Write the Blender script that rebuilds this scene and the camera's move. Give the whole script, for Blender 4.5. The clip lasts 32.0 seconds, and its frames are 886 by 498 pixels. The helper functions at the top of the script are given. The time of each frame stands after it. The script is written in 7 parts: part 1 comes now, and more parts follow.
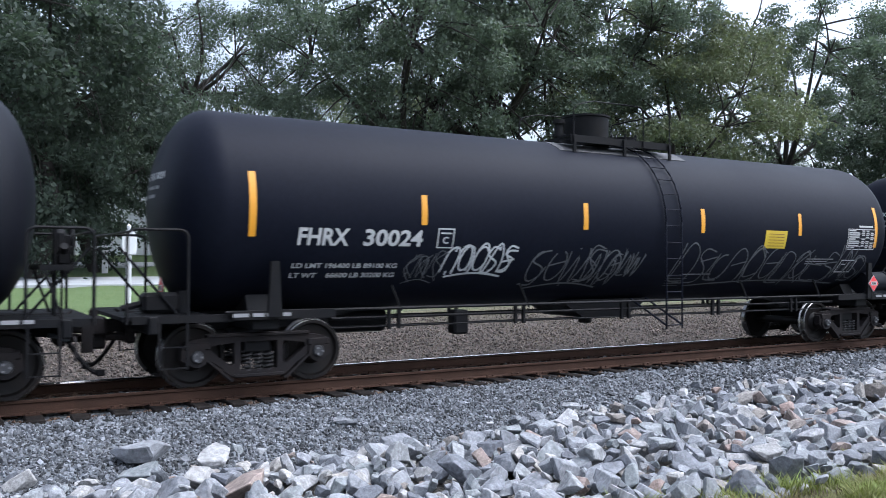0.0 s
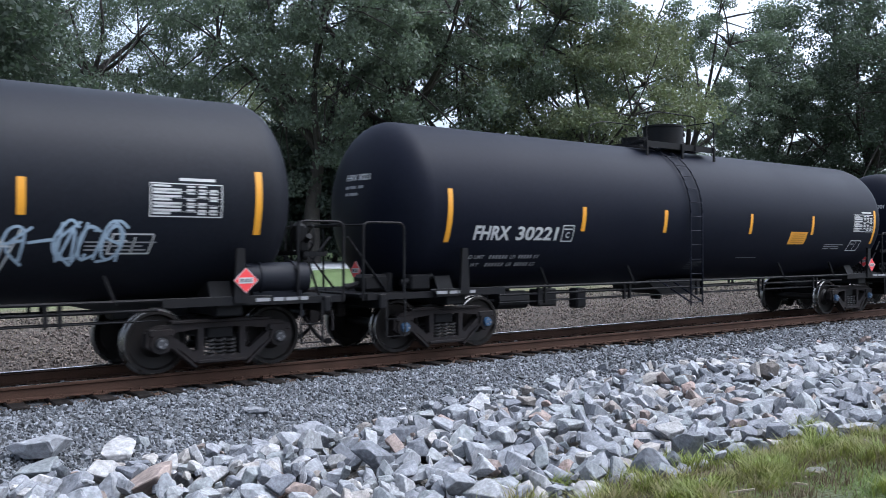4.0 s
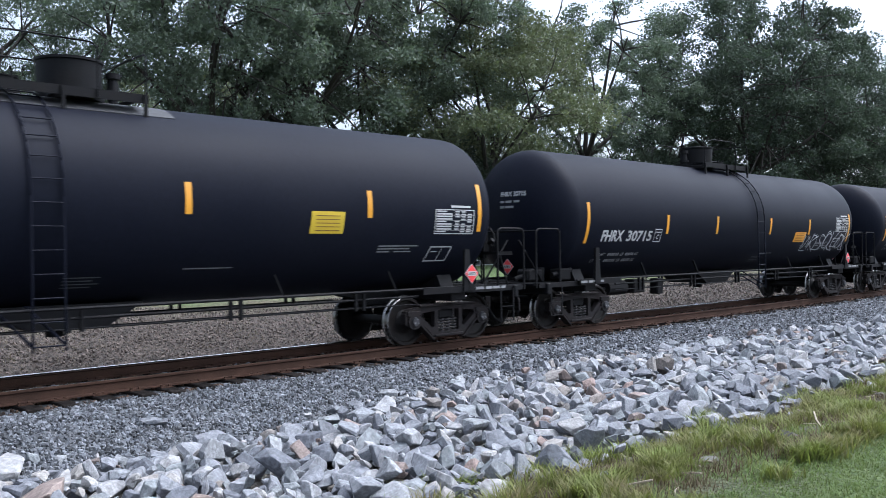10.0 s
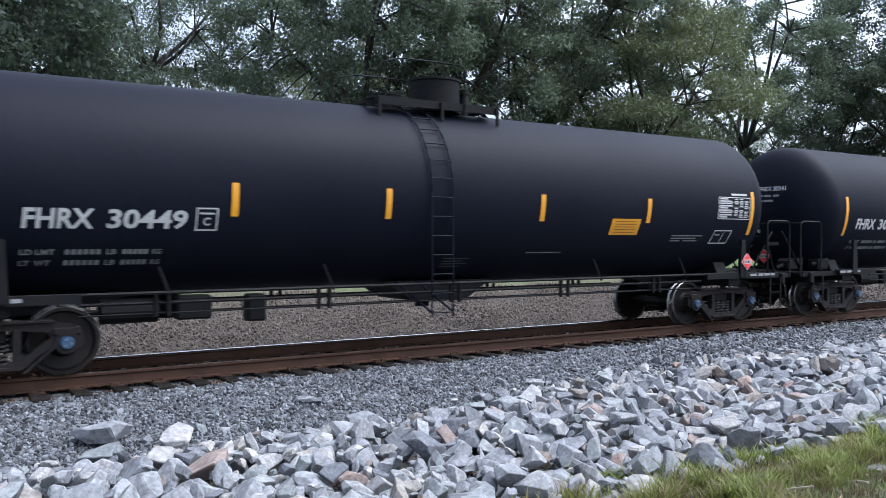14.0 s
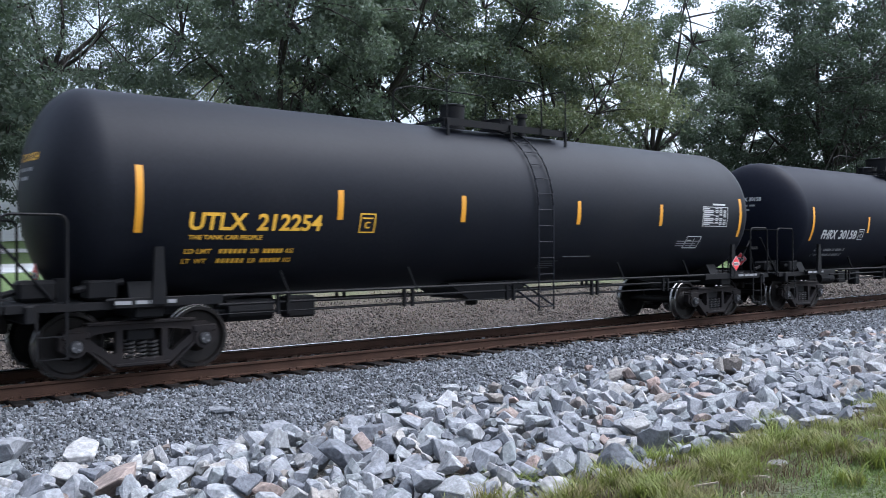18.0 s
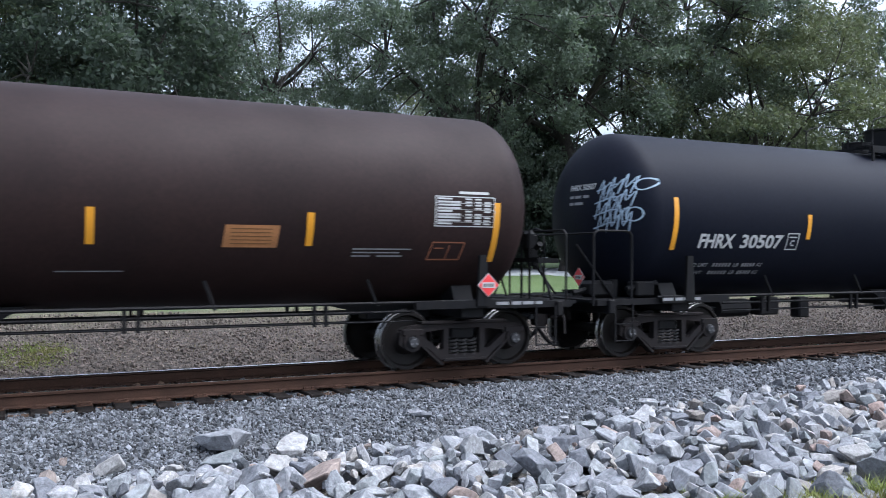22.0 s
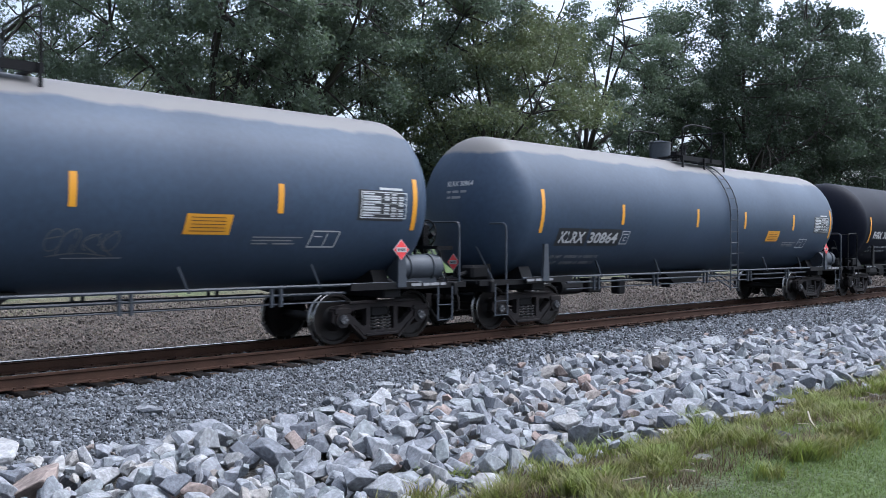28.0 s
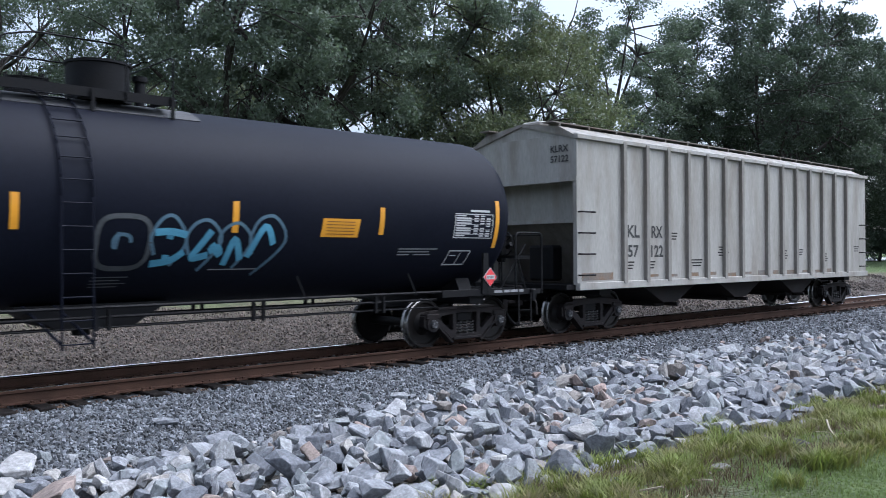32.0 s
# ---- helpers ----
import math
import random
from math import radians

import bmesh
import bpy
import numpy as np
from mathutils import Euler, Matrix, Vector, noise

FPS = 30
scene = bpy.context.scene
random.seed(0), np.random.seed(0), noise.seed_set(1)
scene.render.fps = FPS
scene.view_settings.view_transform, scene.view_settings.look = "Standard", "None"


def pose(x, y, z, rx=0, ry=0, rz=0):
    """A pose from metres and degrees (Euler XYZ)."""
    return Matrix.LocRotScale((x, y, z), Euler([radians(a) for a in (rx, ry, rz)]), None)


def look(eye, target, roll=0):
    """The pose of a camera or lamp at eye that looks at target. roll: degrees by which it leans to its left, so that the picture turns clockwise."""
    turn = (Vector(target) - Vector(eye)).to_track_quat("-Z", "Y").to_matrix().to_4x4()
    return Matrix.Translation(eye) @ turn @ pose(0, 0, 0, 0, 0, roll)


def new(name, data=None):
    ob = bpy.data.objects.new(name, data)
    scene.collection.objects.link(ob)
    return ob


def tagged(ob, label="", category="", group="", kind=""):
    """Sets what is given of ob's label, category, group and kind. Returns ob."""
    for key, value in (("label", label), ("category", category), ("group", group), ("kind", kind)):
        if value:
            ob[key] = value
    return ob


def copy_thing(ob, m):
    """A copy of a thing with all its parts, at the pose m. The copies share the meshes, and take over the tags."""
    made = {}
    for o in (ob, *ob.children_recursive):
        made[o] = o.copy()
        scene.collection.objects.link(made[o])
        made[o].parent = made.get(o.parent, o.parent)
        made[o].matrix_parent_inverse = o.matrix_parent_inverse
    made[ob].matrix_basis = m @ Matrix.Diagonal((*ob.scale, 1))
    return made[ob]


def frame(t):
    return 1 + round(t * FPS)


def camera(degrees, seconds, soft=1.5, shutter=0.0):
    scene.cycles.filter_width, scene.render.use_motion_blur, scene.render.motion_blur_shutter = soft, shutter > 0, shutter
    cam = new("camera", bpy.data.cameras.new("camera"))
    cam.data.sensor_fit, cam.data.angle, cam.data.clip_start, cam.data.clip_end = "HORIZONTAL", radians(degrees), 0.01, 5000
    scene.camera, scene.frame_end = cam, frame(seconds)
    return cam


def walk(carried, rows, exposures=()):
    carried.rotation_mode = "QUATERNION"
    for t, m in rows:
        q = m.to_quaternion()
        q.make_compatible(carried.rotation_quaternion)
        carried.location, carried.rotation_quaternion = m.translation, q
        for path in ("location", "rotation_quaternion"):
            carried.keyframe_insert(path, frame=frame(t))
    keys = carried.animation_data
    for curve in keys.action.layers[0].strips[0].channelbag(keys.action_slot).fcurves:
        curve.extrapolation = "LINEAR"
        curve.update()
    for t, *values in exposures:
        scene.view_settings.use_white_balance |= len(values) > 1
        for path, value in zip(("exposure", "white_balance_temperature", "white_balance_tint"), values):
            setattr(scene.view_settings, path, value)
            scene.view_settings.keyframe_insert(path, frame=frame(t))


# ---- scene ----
# World: x along the track, y across it, z over the rail heads; metres.
EYE = (0.0, -12.77, 1.76)
cam = camera(55.47, 32.0, soft=0.8, shutter=0.08)
# seconds, yaw to the left, pitch, roll: a hand-held pan from one standing place
PAN = [
    (0.0, -30.86, 0.94, 0.12), (0.5, -28.53, 0.71, 0.22), (1.0, -28.56, 0.34, 0.28), (1.5, -29.99, 0.28, 0.26),
    (2.0, -32.02, 0.34, 0.11), (2.5, -33.65, 0.37, 0.05), (3.0, -34.22, 0.41, 0.03), (3.5, -34.81, 0.32, 0.1),
    (4.0, -36.8, 0.01, -0.09), (4.5, -38.01, -0.17, -0.23), (6.5, -39.13, -0.12, -0.39), (7.0, -39.61, 0.04, -0.31),
    (7.5, -40.12, 0.21, -0.36), (8.0, -40.78, 0.22, -0.32), (8.5, -41.57, 0.22, -0.47), (9.0, -42.27, 0.35, -0.56),
    (9.5, -42.81, 0.38, -0.67), (10.0, -43.33, 0.12, -0.85), (10.5, -43.67, -0.25, -0.93), (11.0, -43.41, -0.55, -1.02),
    (11.5, -42.35, -0.6, -1.03), (12.0, -40.53, -0.28, -0.83), (12.5, -37.82, -0.23, -0.7), (13.0, -34.52, -0.38, -0.47),
    (13.5, -32.69, -0.45, -0.09), (14.0, -33.3, -0.56, -0.03), (14.5, -35.56, -0.64, 0.01), (15.0, -37.68, -0.54, 0.01),
    (15.5, -39.28, -0.43, -0.12), (17.5, -39.07, -0.16, -0.39), (18.0, -39.03, -0.16, -0.27), (18.5, -38.95, -0.19, -0.15),
    (19.0, -37.44, -0.22, -0.24), (19.5, -34.25, -0.2, -0.32), (20.0, -31.13, -0.12, -0.19), (20.5, -29.09, 0.12, -0.03),
    (21.0, -27.06, 0.33, 0.14), (21.5, -25.73, 0.43, 0.21), (22.0, -25.81, 0.48, 0.2), (22.5, -27.31, 0.34, 0.4),
    (23.0, -30.09, 0.1, 0.31), (23.5, -34.33, -0.21, 0.39), (24.0, -37.9, -0.55, 0.52), (24.5, -39.59, -0.75, 0.46),
    (25.0, -40.53, -0.76, 0.43), (25.5, -40.99, -0.66, 0.37), (27.5, -42.52, -0.54, 0.3), (28.0, -43.45, -0.32, 0.25),
    (28.5, -44.33, -0.14, 0.39), (29.0, -45.33, -0.11, 0.48), (29.5, -46.31, -0.18, 0.31), (30.0, -46.68, 0.11, 0.12),
    (30.5, -46.63, 0.37, 0.01), (31.0, -46.07, 0.5, -0.06), (31.5, -44.64, 0.5, -0.18), (32.0, -42.53, 0.36, -0.29),
]

def aim(yaw, pitch, roll):
    a, p = radians(yaw), radians(pitch)
    way = Vector((-math.sin(a) * math.cos(p), math.cos(a) * math.cos(p), math.sin(p)))
    return look(EYE, Vector(EYE) + way * 10, roll)


walk(cam, [(t, aim(*turn)) for t, *turn in PAN], [(0.0, 1.3, 5600, 10), (26.0, 1.31, 5600, 10), (28.0, 1.17, 5550, 10), (30.0, 1.1, 5500, 10), (31.0, 1.06, 5500, 10), (32.0, 1.08, 5500, 10)])

# ---- light: a pale overcast evening sky, with a weak broad sun behind it, over the open end of the line ----
SUN_UP, SUN_ROUND = 62, 128
world = bpy.data.worlds.new("sky")
scene.world = world
world.use_nodes = True
wn = world.node_tree.nodes
wl = world.node_tree.links
sky = wn.new("ShaderNodeTexSky")
sky.sky_type, sky.sun_disc = "NISHITA", False
sky.sun_elevation, sky.sun_rotation = radians(SUN_UP), radians(SUN_ROUND)
sky.air_density, sky.dust_density, sky.ozone_density = 1.0, 6.0, 1.0
grey = wn.new("ShaderNodeHueSaturation")
grey.inputs["Saturation"].default_value = 0.45
wl.new(sky.outputs[0], grey.inputs["Color"])
wl.new(grey.outputs[0], wn["Background"].inputs[0])
wn["Background"].inputs[1].default_value = 0.15
sun = new("sun", bpy.data.lights.new("sun", "SUN"))
sun.data.energy, sun.data.angle, sun.data.color = 0.9, radians(80), (1.0, 0.98, 0.95)
sun.matrix_world = pose(0, 0, 30, 90 - SUN_UP, 0, -SUN_ROUND + 180)


# ---- materials ----
def nodes_of(name):
    m = bpy.data.materials.new(name)
    m.use_nodes = True
    return m, m.node_tree.nodes, m.node_tree.links, m.node_tree.nodes["Principled BSDF"]


def surface(name, base, vary=0.25, coarse=1.5, fine=40.0, rough=0.6, metal=0.0, bump=0.15, depth=0.01, second=None, spots=0.5, pieces="", piece_vary=0.3, rough_vary=0.15, stretch=(1, 1, 1), coat=0.0, spec=0.5):
    """A surface with stains at one scale and grain at another; second: the colour of worn or dirty patches; pieces: 'object' or 'island' varies each."""
    m, n, l, b = nodes_of(name)
    co = n.new("ShaderNodeTexCoord")
    mp = n.new("ShaderNodeMapping")
    mp.inputs["Scale"].default_value = stretch
    l.new(co.outputs["Object"], mp.inputs["Vector"])
    big, small = n.new("ShaderNodeTexNoise"), n.new("ShaderNodeTexNoise")
    for t, s, d in ((big, coarse, 5), (small, fine, 3)):
        t.inputs["Scale"].default_value, t.inputs["Detail"].default_value = s, d
        l.new(mp.outputs[0], t.inputs["Vector"])
    ramp = n.new("ShaderNodeMapRange")
    ramp.inputs[1].default_value, ramp.inputs[2].default_value = spots - 0.12, spots + 0.18
    l.new(big.outputs[0], ramp.inputs[0])
    mix = n.new("ShaderNodeMix")
    mix.data_type = "RGBA"
    mix.inputs[6].default_value = (*base, 1)
    mix.inputs[7].default_value = (*(second or [c * (1 - vary) for c in base]), 1)
    l.new(ramp.outputs[0], mix.inputs[0])
    hsv = n.new("ShaderNodeHueSaturation")
    l.new(mix.outputs[2], hsv.inputs["Color"])
    val = n.new("ShaderNodeMapRange")
    val.inputs[1].default_value, val.inputs[2].default_value = 0.25, 0.75
    val.inputs[3].default_value, val.inputs[4].default_value = 1 - vary, 1 + vary
    l.new(small.outputs[0], val.inputs[0])
    last = val.outputs[0]
    if pieces:
        src = n.new("ShaderNodeObjectInfo" if pieces == "object" else "ShaderNodeNewGeometry")
        pv = n.new("ShaderNodeMapRange")
        pv.inputs[3].default_value, pv.inputs[4].default_value = 1 - piece_vary, 1 + piece_vary
        l.new(src.outputs["Random" if pieces == "object" else "Random Per Island"], pv.inputs[0])
        mul = n.new("ShaderNodeMath")
        mul.operation = "MULTIPLY"
        l.new(last, mul.inputs[0]), l.new(pv.outputs[0], mul.inputs[1])
        last = mul.outputs[0]
    l.new(last, hsv.inputs["Value"])
    l.new(hsv.outputs[0], b.inputs["Base Color"])
    rr = n.new("ShaderNodeMapRange")
    rr.inputs[3].default_value, rr.inputs[4].default_value = max(0.05, rough - rough_vary), min(1, rough + rough_vary)
    l.new(big.outputs[0], rr.inputs[0]), l.new(rr.outputs[0], b.inputs["Roughness"])
    b.inputs["Metallic"].default_value = metal
    b.inputs["Coat Weight"].default_value = coat
    b.inputs["Specular IOR Level"].default_value = spec
    if bump:
        bp = n.new("ShaderNodeBump")
        bp.inputs["Strength"].default_value, bp.inputs["Distance"].default_value = bump, depth
        l.new(small.outputs[0], bp.inputs["Height"]), l.new(bp.outputs[0], b.inputs["Normal"])
    return m


def plain(name, base, rough=0.6, metal=0.0, vary=0.12):
    return surface(name, base, vary=vary, coarse=3, fine=60, rough=rough, metal=metal, bump=0.05, depth=0.003)


M_BLACK = surface("black_tank_paint", (0.0057, 0.0068, 0.0124), vary=0.15, coarse=0.5, fine=14, rough=0.5, bump=0.03, depth=0.004, second=(0.008, 0.009, 0.0148), rough_vary=0.1, spec=0.065)
M_SOOT = surface("faded_black_tank_paint", (0.007, 0.008, 0.012), vary=0.18, coarse=0.6, fine=18, rough=0.5, bump=0.03, depth=0.004, second=(0.0102, 0.0108, 0.0142), rough_vary=0.1, spec=0.11)
M_GREY = surface("blue_grey_tank_paint", (0.036, 0.053, 0.084), vary=0.1, coarse=0.5, fine=10, rough=0.46, bump=0.03, depth=0.004, second=(0.03, 0.0435, 0.069), rough_vary=0.1, spec=0.22)
M_BROWN = surface("rusty_brown_tank_paint", (0.0195, 0.0105, 0.0098), vary=0.2, coarse=0.8, fine=16, rough=0.6, bump=0.06, depth=0.004, second=(0.014, 0.008, 0.0078), spec=0.15)
M_STEEL = surface("sooty_black_steel", (0.0062, 0.0064, 0.0076), vary=0.3, coarse=3, fine=40, rough=0.6, bump=0.1, depth=0.004, second=(0.0092, 0.0086, 0.009), spec=0.12)
M_GREYSTEEL = surface("grey_painted_steel", (0.0375, 0.0435, 0.054), vary=0.2, coarse=3, fine=40, rough=0.5, bump=0.08, depth=0.004, spec=0.3)
M_TRUCK = surface("dusty_cast_steel", (0.0108, 0.0093, 0.0101), vary=0.3, coarse=4, fine=60, rough=0.75, bump=0.2, depth=0.004, second=(0.018, 0.0142, 0.0135), spec=0.2)
M_WHEEL = surface("dark_wheel_steel", (0.0066, 0.0058, 0.0057), vary=0.25, coarse=4, fine=50, rough=0.55, bump=0.1, depth=0.003, second=(0.0125, 0.0098, 0.0088), spec=0.2)
M_TREAD = surface("polished_tread_steel", (0.26, 0.255, 0.25), vary=0.15, coarse=6, fine=40, rough=0.28, metal=1.0, bump=0.02, depth=0.001)
M_CAP = plain("grey_bearing_cap", (0.0546, 0.0546, 0.0588), 0.5, 0.3)
M_CAPBLUE = plain("blue_bearing_cap", (0.03, 0.075, 0.15), 0.5, 0.0)
M_SPRING = surface("greasy_spring_steel", (0.03, 0.028, 0.028), vary=0.3, fine=50, rough=0.5, bump=0.1)
M_YELLOW = plain("yellow_reflective_tape", (0.595, 0.2635, 0.0102), 0.45, 0, 0.06)
M_LEMON = plain("pale_yellow_sign", (0.527, 0.374, 0.02125), 0.5, 0, 0.08)
M_WHITE = plain("white_stencil_paint", (0.425, 0.425, 0.425), 0.6, 0, 0.12)
M_DIMWHITE = plain("worn_white_paint", (0.21, 0.21, 0.218), 0.65, 0, 0.2)
M_GOLD = plain("yellow_stencil_paint", (0.72, 0.4, 0.03), 0.6, 0, 0.1)
M_DARKPATCH = plain("black_paint_patch", (0.01, 0.011, 0.014), 0.5, 0, 0.1)
M_BROWNINK = plain("brown_print", (0.12, 0.05, 0.012), 0.6, 0, 0.05)
M_INK = plain("dark_ink", (0.02, 0.02, 0.02), 0.6, 0, 0.05)
M_RED = plain("red_placard", (0.62, 0.035, 0.04), 0.45, 0, 0.06)
M_ORANGE = plain("orange_tape", (0.85, 0.12, 0.03), 0.5, 0, 0.05)
M_BLUE = plain("bright_blue_paint", (0.015, 0.16, 0.42), 0.45, 0, 0.1)
M_SPRAYWHITE = plain("white_spray_paint", (0.483, 0.4945, 0.506), 0.7, 0, 0.25)
M_SPRAYBLUE = plain("pale_blue_spray_paint", (0.08, 0.26, 0.38), 0.7, 0, 0.25)
M_SPRAYICE = plain("ice_blue_spray_paint", (0.3, 0.38, 0.47), 0.7, 0, 0.2)
M_SPRAYDIM = plain("faint_grey_spray_paint", (0.09, 0.0945, 0.102), 0.7, 0, 0.3)
M_SPRAYMINT = plain("mint_spray_paint", (0.1, 0.22, 0.22), 0.7, 0, 0.25)
M_SPRAYSLATE = plain("slate_grey_spray_paint", (0.075, 0.085, 0.11), 0.7, 0, 0.2)
M_SPRAYFOG = plain("thin_grey_spray_paint", (0.05, 0.055, 0.06), 0.7, 0, 0.35)
M_SPRAYSTEEL = plain("steel_blue_spray_paint", (0.07, 0.13, 0.18), 0.7, 0, 0.3)
M_SPRAYPINK = plain("pink_spray_paint", (0.4, 0.12, 0.2), 0.7, 0, 0.2)
M_SPRAYRUST = plain("rusty_orange_spray_paint", (0.2, 0.075, 0.035), 0.7, 0, 0.25)
M_HOPPER = surface("off_white_hopper_paint", (0.29, 0.278, 0.255), vary=0.14, coarse=2.2, fine=26, rough=0.6, bump=0.06, depth=0.004, second=(0.19, 0.17, 0.145), spots=0.56, stretch=(1, 1, 0.22))
# ribs, roof and slope sheets: darker than the side sheets, with browner streaks
M_HOPPERRIB = surface("darker_hopper_paint", (0.205, 0.192, 0.172), vary=0.2, coarse=2.5, fine=30, rough=0.65, bump=0.06, depth=0.004, second=(0.125, 0.105, 0.085), stretch=(1, 1, 0.25))
M_HOPPERRUST = surface("rusty_hopper_paint", (0.15, 0.09375, 0.0525), vary=0.3, coarse=3, fine=40, rough=0.7, second=(0.135, 0.1275, 0.1237))
M_RAIL = surface("rusty_rail_steel", (0.054, 0.028, 0.018), vary=0.3, coarse=3, fine=60, rough=0.8, bump=0.15, depth=0.003, second=(0.04, 0.022, 0.015), spec=0.2)
M_HEAD = surface("worn_rail_head", (0.56, 0.55, 0.54), vary=0.12, coarse=4, fine=30, rough=0.24, metal=1.0, bump=0.02, depth=0.001, rough_vary=0.08)
M_TIE = surface("creosoted_timber", (0.012, 0.0105, 0.01), vary=0.35, coarse=3, fine=30, rough=0.85, bump=0.4, depth=0.008, second=(0.024, 0.02, 0.018), stretch=(6, 1, 6), pieces="object", piece_vary=0.4, spec=0.08)
M_BALLAST = surface("crushed_stone_ballast", (0.118, 0.124, 0.136), vary=0.3, coarse=8, fine=60, rough=0.85, bump=0.3, depth=0.005, second=(0.06, 0.064, 0.071), pieces="island", piece_vary=0.85)
M_RUSTSTONE = surface("rust_stained_ballast", (0.1, 0.068, 0.048), vary=0.3, coarse=8, fine=60, rough=0.9, bump=0.3, depth=0.005, second=(0.06, 0.038, 0.027), pieces="island", piece_vary=0.6, spec=0.2)
M_BANKSTONE = surface("brown_grey_bank_gravel", (0.108, 0.088, 0.075), vary=0.25, coarse=8, fine=60, rough=0.9, bump=0.3, depth=0.005, second=(0.062, 0.05, 0.042), pieces="island", piece_vary=0.55)
M_BARK = surface("bark", (0.034, 0.029, 0.025), vary=0.35, coarse=3, fine=24, rough=0.9, bump=0.8, depth=0.03, second=(0.028, 0.024, 0.02), stretch=(1, 1, 0.3))
M_SIDING = surface("white_painted_siding", (0.74, 0.77, 0.81), vary=0.08, coarse=2, fine=30, rough=0.6, bump=0.05)
M_ROOFING = surface("grey_shingles", (0.12, 0.12, 0.125), vary=0.25, coarse=2, fine=20, rough=0.9, bump=0.4)
M_POSTWHITE = plain("white_painted_wood", (0.612, 0.6205, 0.629), 0.6, 0, 0.08)
M_SIGNBLUE = plain("navy_sign_board", (0.012, 0.025, 0.09), 0.5, 0, 0.08)
M_CONCRETE = surface("pale_concrete", (0.36, 0.369, 0.378), vary=0.12, coarse=0.6, fine=12, rough=0.85, bump=0.2, second=(0.297, 0.306, 0.315))
M_SHADE = plain("dark_window_glass", (0.085, 0.1, 0.11), 0.12, 0, 0.1)
M_TWIG = plain("dry_straw", (0.33, 0.29, 0.21), 0.8, 0, 0.25)


def granite(name, source, coarse, fine):
    """Quarried granite: every stone its own tint, with pale and dark grain and rough broken faces."""
    m, n, l, b = nodes_of(name)
    co = n.new("ShaderNodeTexCoord")
    big, small = n.new("ShaderNodeTexNoise"), n.new("ShaderNodeTexNoise")
    for t, sc, d in ((big, coarse, 4), (small, fine, 6)):
        t.inputs["Scale"].default_value, t.inputs["Detail"].default_value, t.inputs["Roughness"].default_value = sc, d, 0.65
        l.new(co.outputs["Object"], t.inputs["Vector"])
    src = n.new("ShaderNodeObjectInfo" if source == "Random" else "ShaderNodeNewGeometry")
    tint = n.new("ShaderNodeValToRGB")
    stops = ((0.0, (0.102, 0.107, 0.122)), (0.2, (0.17, 0.175, 0.190)), (0.42, (0.205, 0.211, 0.225)), (0.6, (0.176, 0.189, 0.194)), (0.76, (0.256, 0.256, 0.264)), (0.88, (0.288, 0.28, 0.268)), (0.94, (0.21, 0.19, 0.173)), (0.98, (0.225, 0.168, 0.147)), (1.0, (0.152, 0.14, 0.128)))
    ramp = tint.color_ramp.elements
    for k, (at, col) in enumerate(stops):
        e = ramp[0] if k == 0 else ramp[-1] if at == 1.0 else ramp.new(at)
        e.position, e.color = at, (*col, 1)
    l.new(src.outputs[source], tint.inputs[0])
    hsv = n.new("ShaderNodeHueSaturation")
    l.new(tint.outputs[0], hsv.inputs["Color"])
    a, c, mul = n.new("ShaderNodeMapRange"), n.new("ShaderNodeMapRange"), n.new("ShaderNodeMath")
    for r, t, lo, hi in ((a, big, 0.72, 1.3), (c, small, 0.7, 1.28)):
        r.inputs[1].default_value, r.inputs[2].default_value, r.inputs[3].default_value, r.inputs[4].default_value = 0.32, 0.68, lo, hi
        l.new(t.outputs[0], r.inputs[0])
    mul.operation = "MULTIPLY"
    l.new(a.outputs[0], mul.inputs[0]), l.new(c.outputs[0], mul.inputs[1]), l.new(mul.outputs[0], hsv.inputs["Value"])
    l.new(hsv.outputs[0], b.inputs["Base Color"])
    b.inputs["Roughness"].default_value, b.inputs["Specular IOR Level"].default_value = 0.85, 0.3
    bp = n.new("ShaderNodeBump")
    bp.inputs["Strength"].default_value, bp.inputs["Distance"].default_value = 0.6, 0.02
    l.new(small.outputs[0], bp.inputs["Height"]), l.new(bp.outputs[0], b.inputs["Normal"])
    return m


M_ROCK = granite("grey_granite", "Random", 1.3, 4.5)
M_ROCKS = granite("grey_granite_rubble", "Random Per Island", 10, 36)


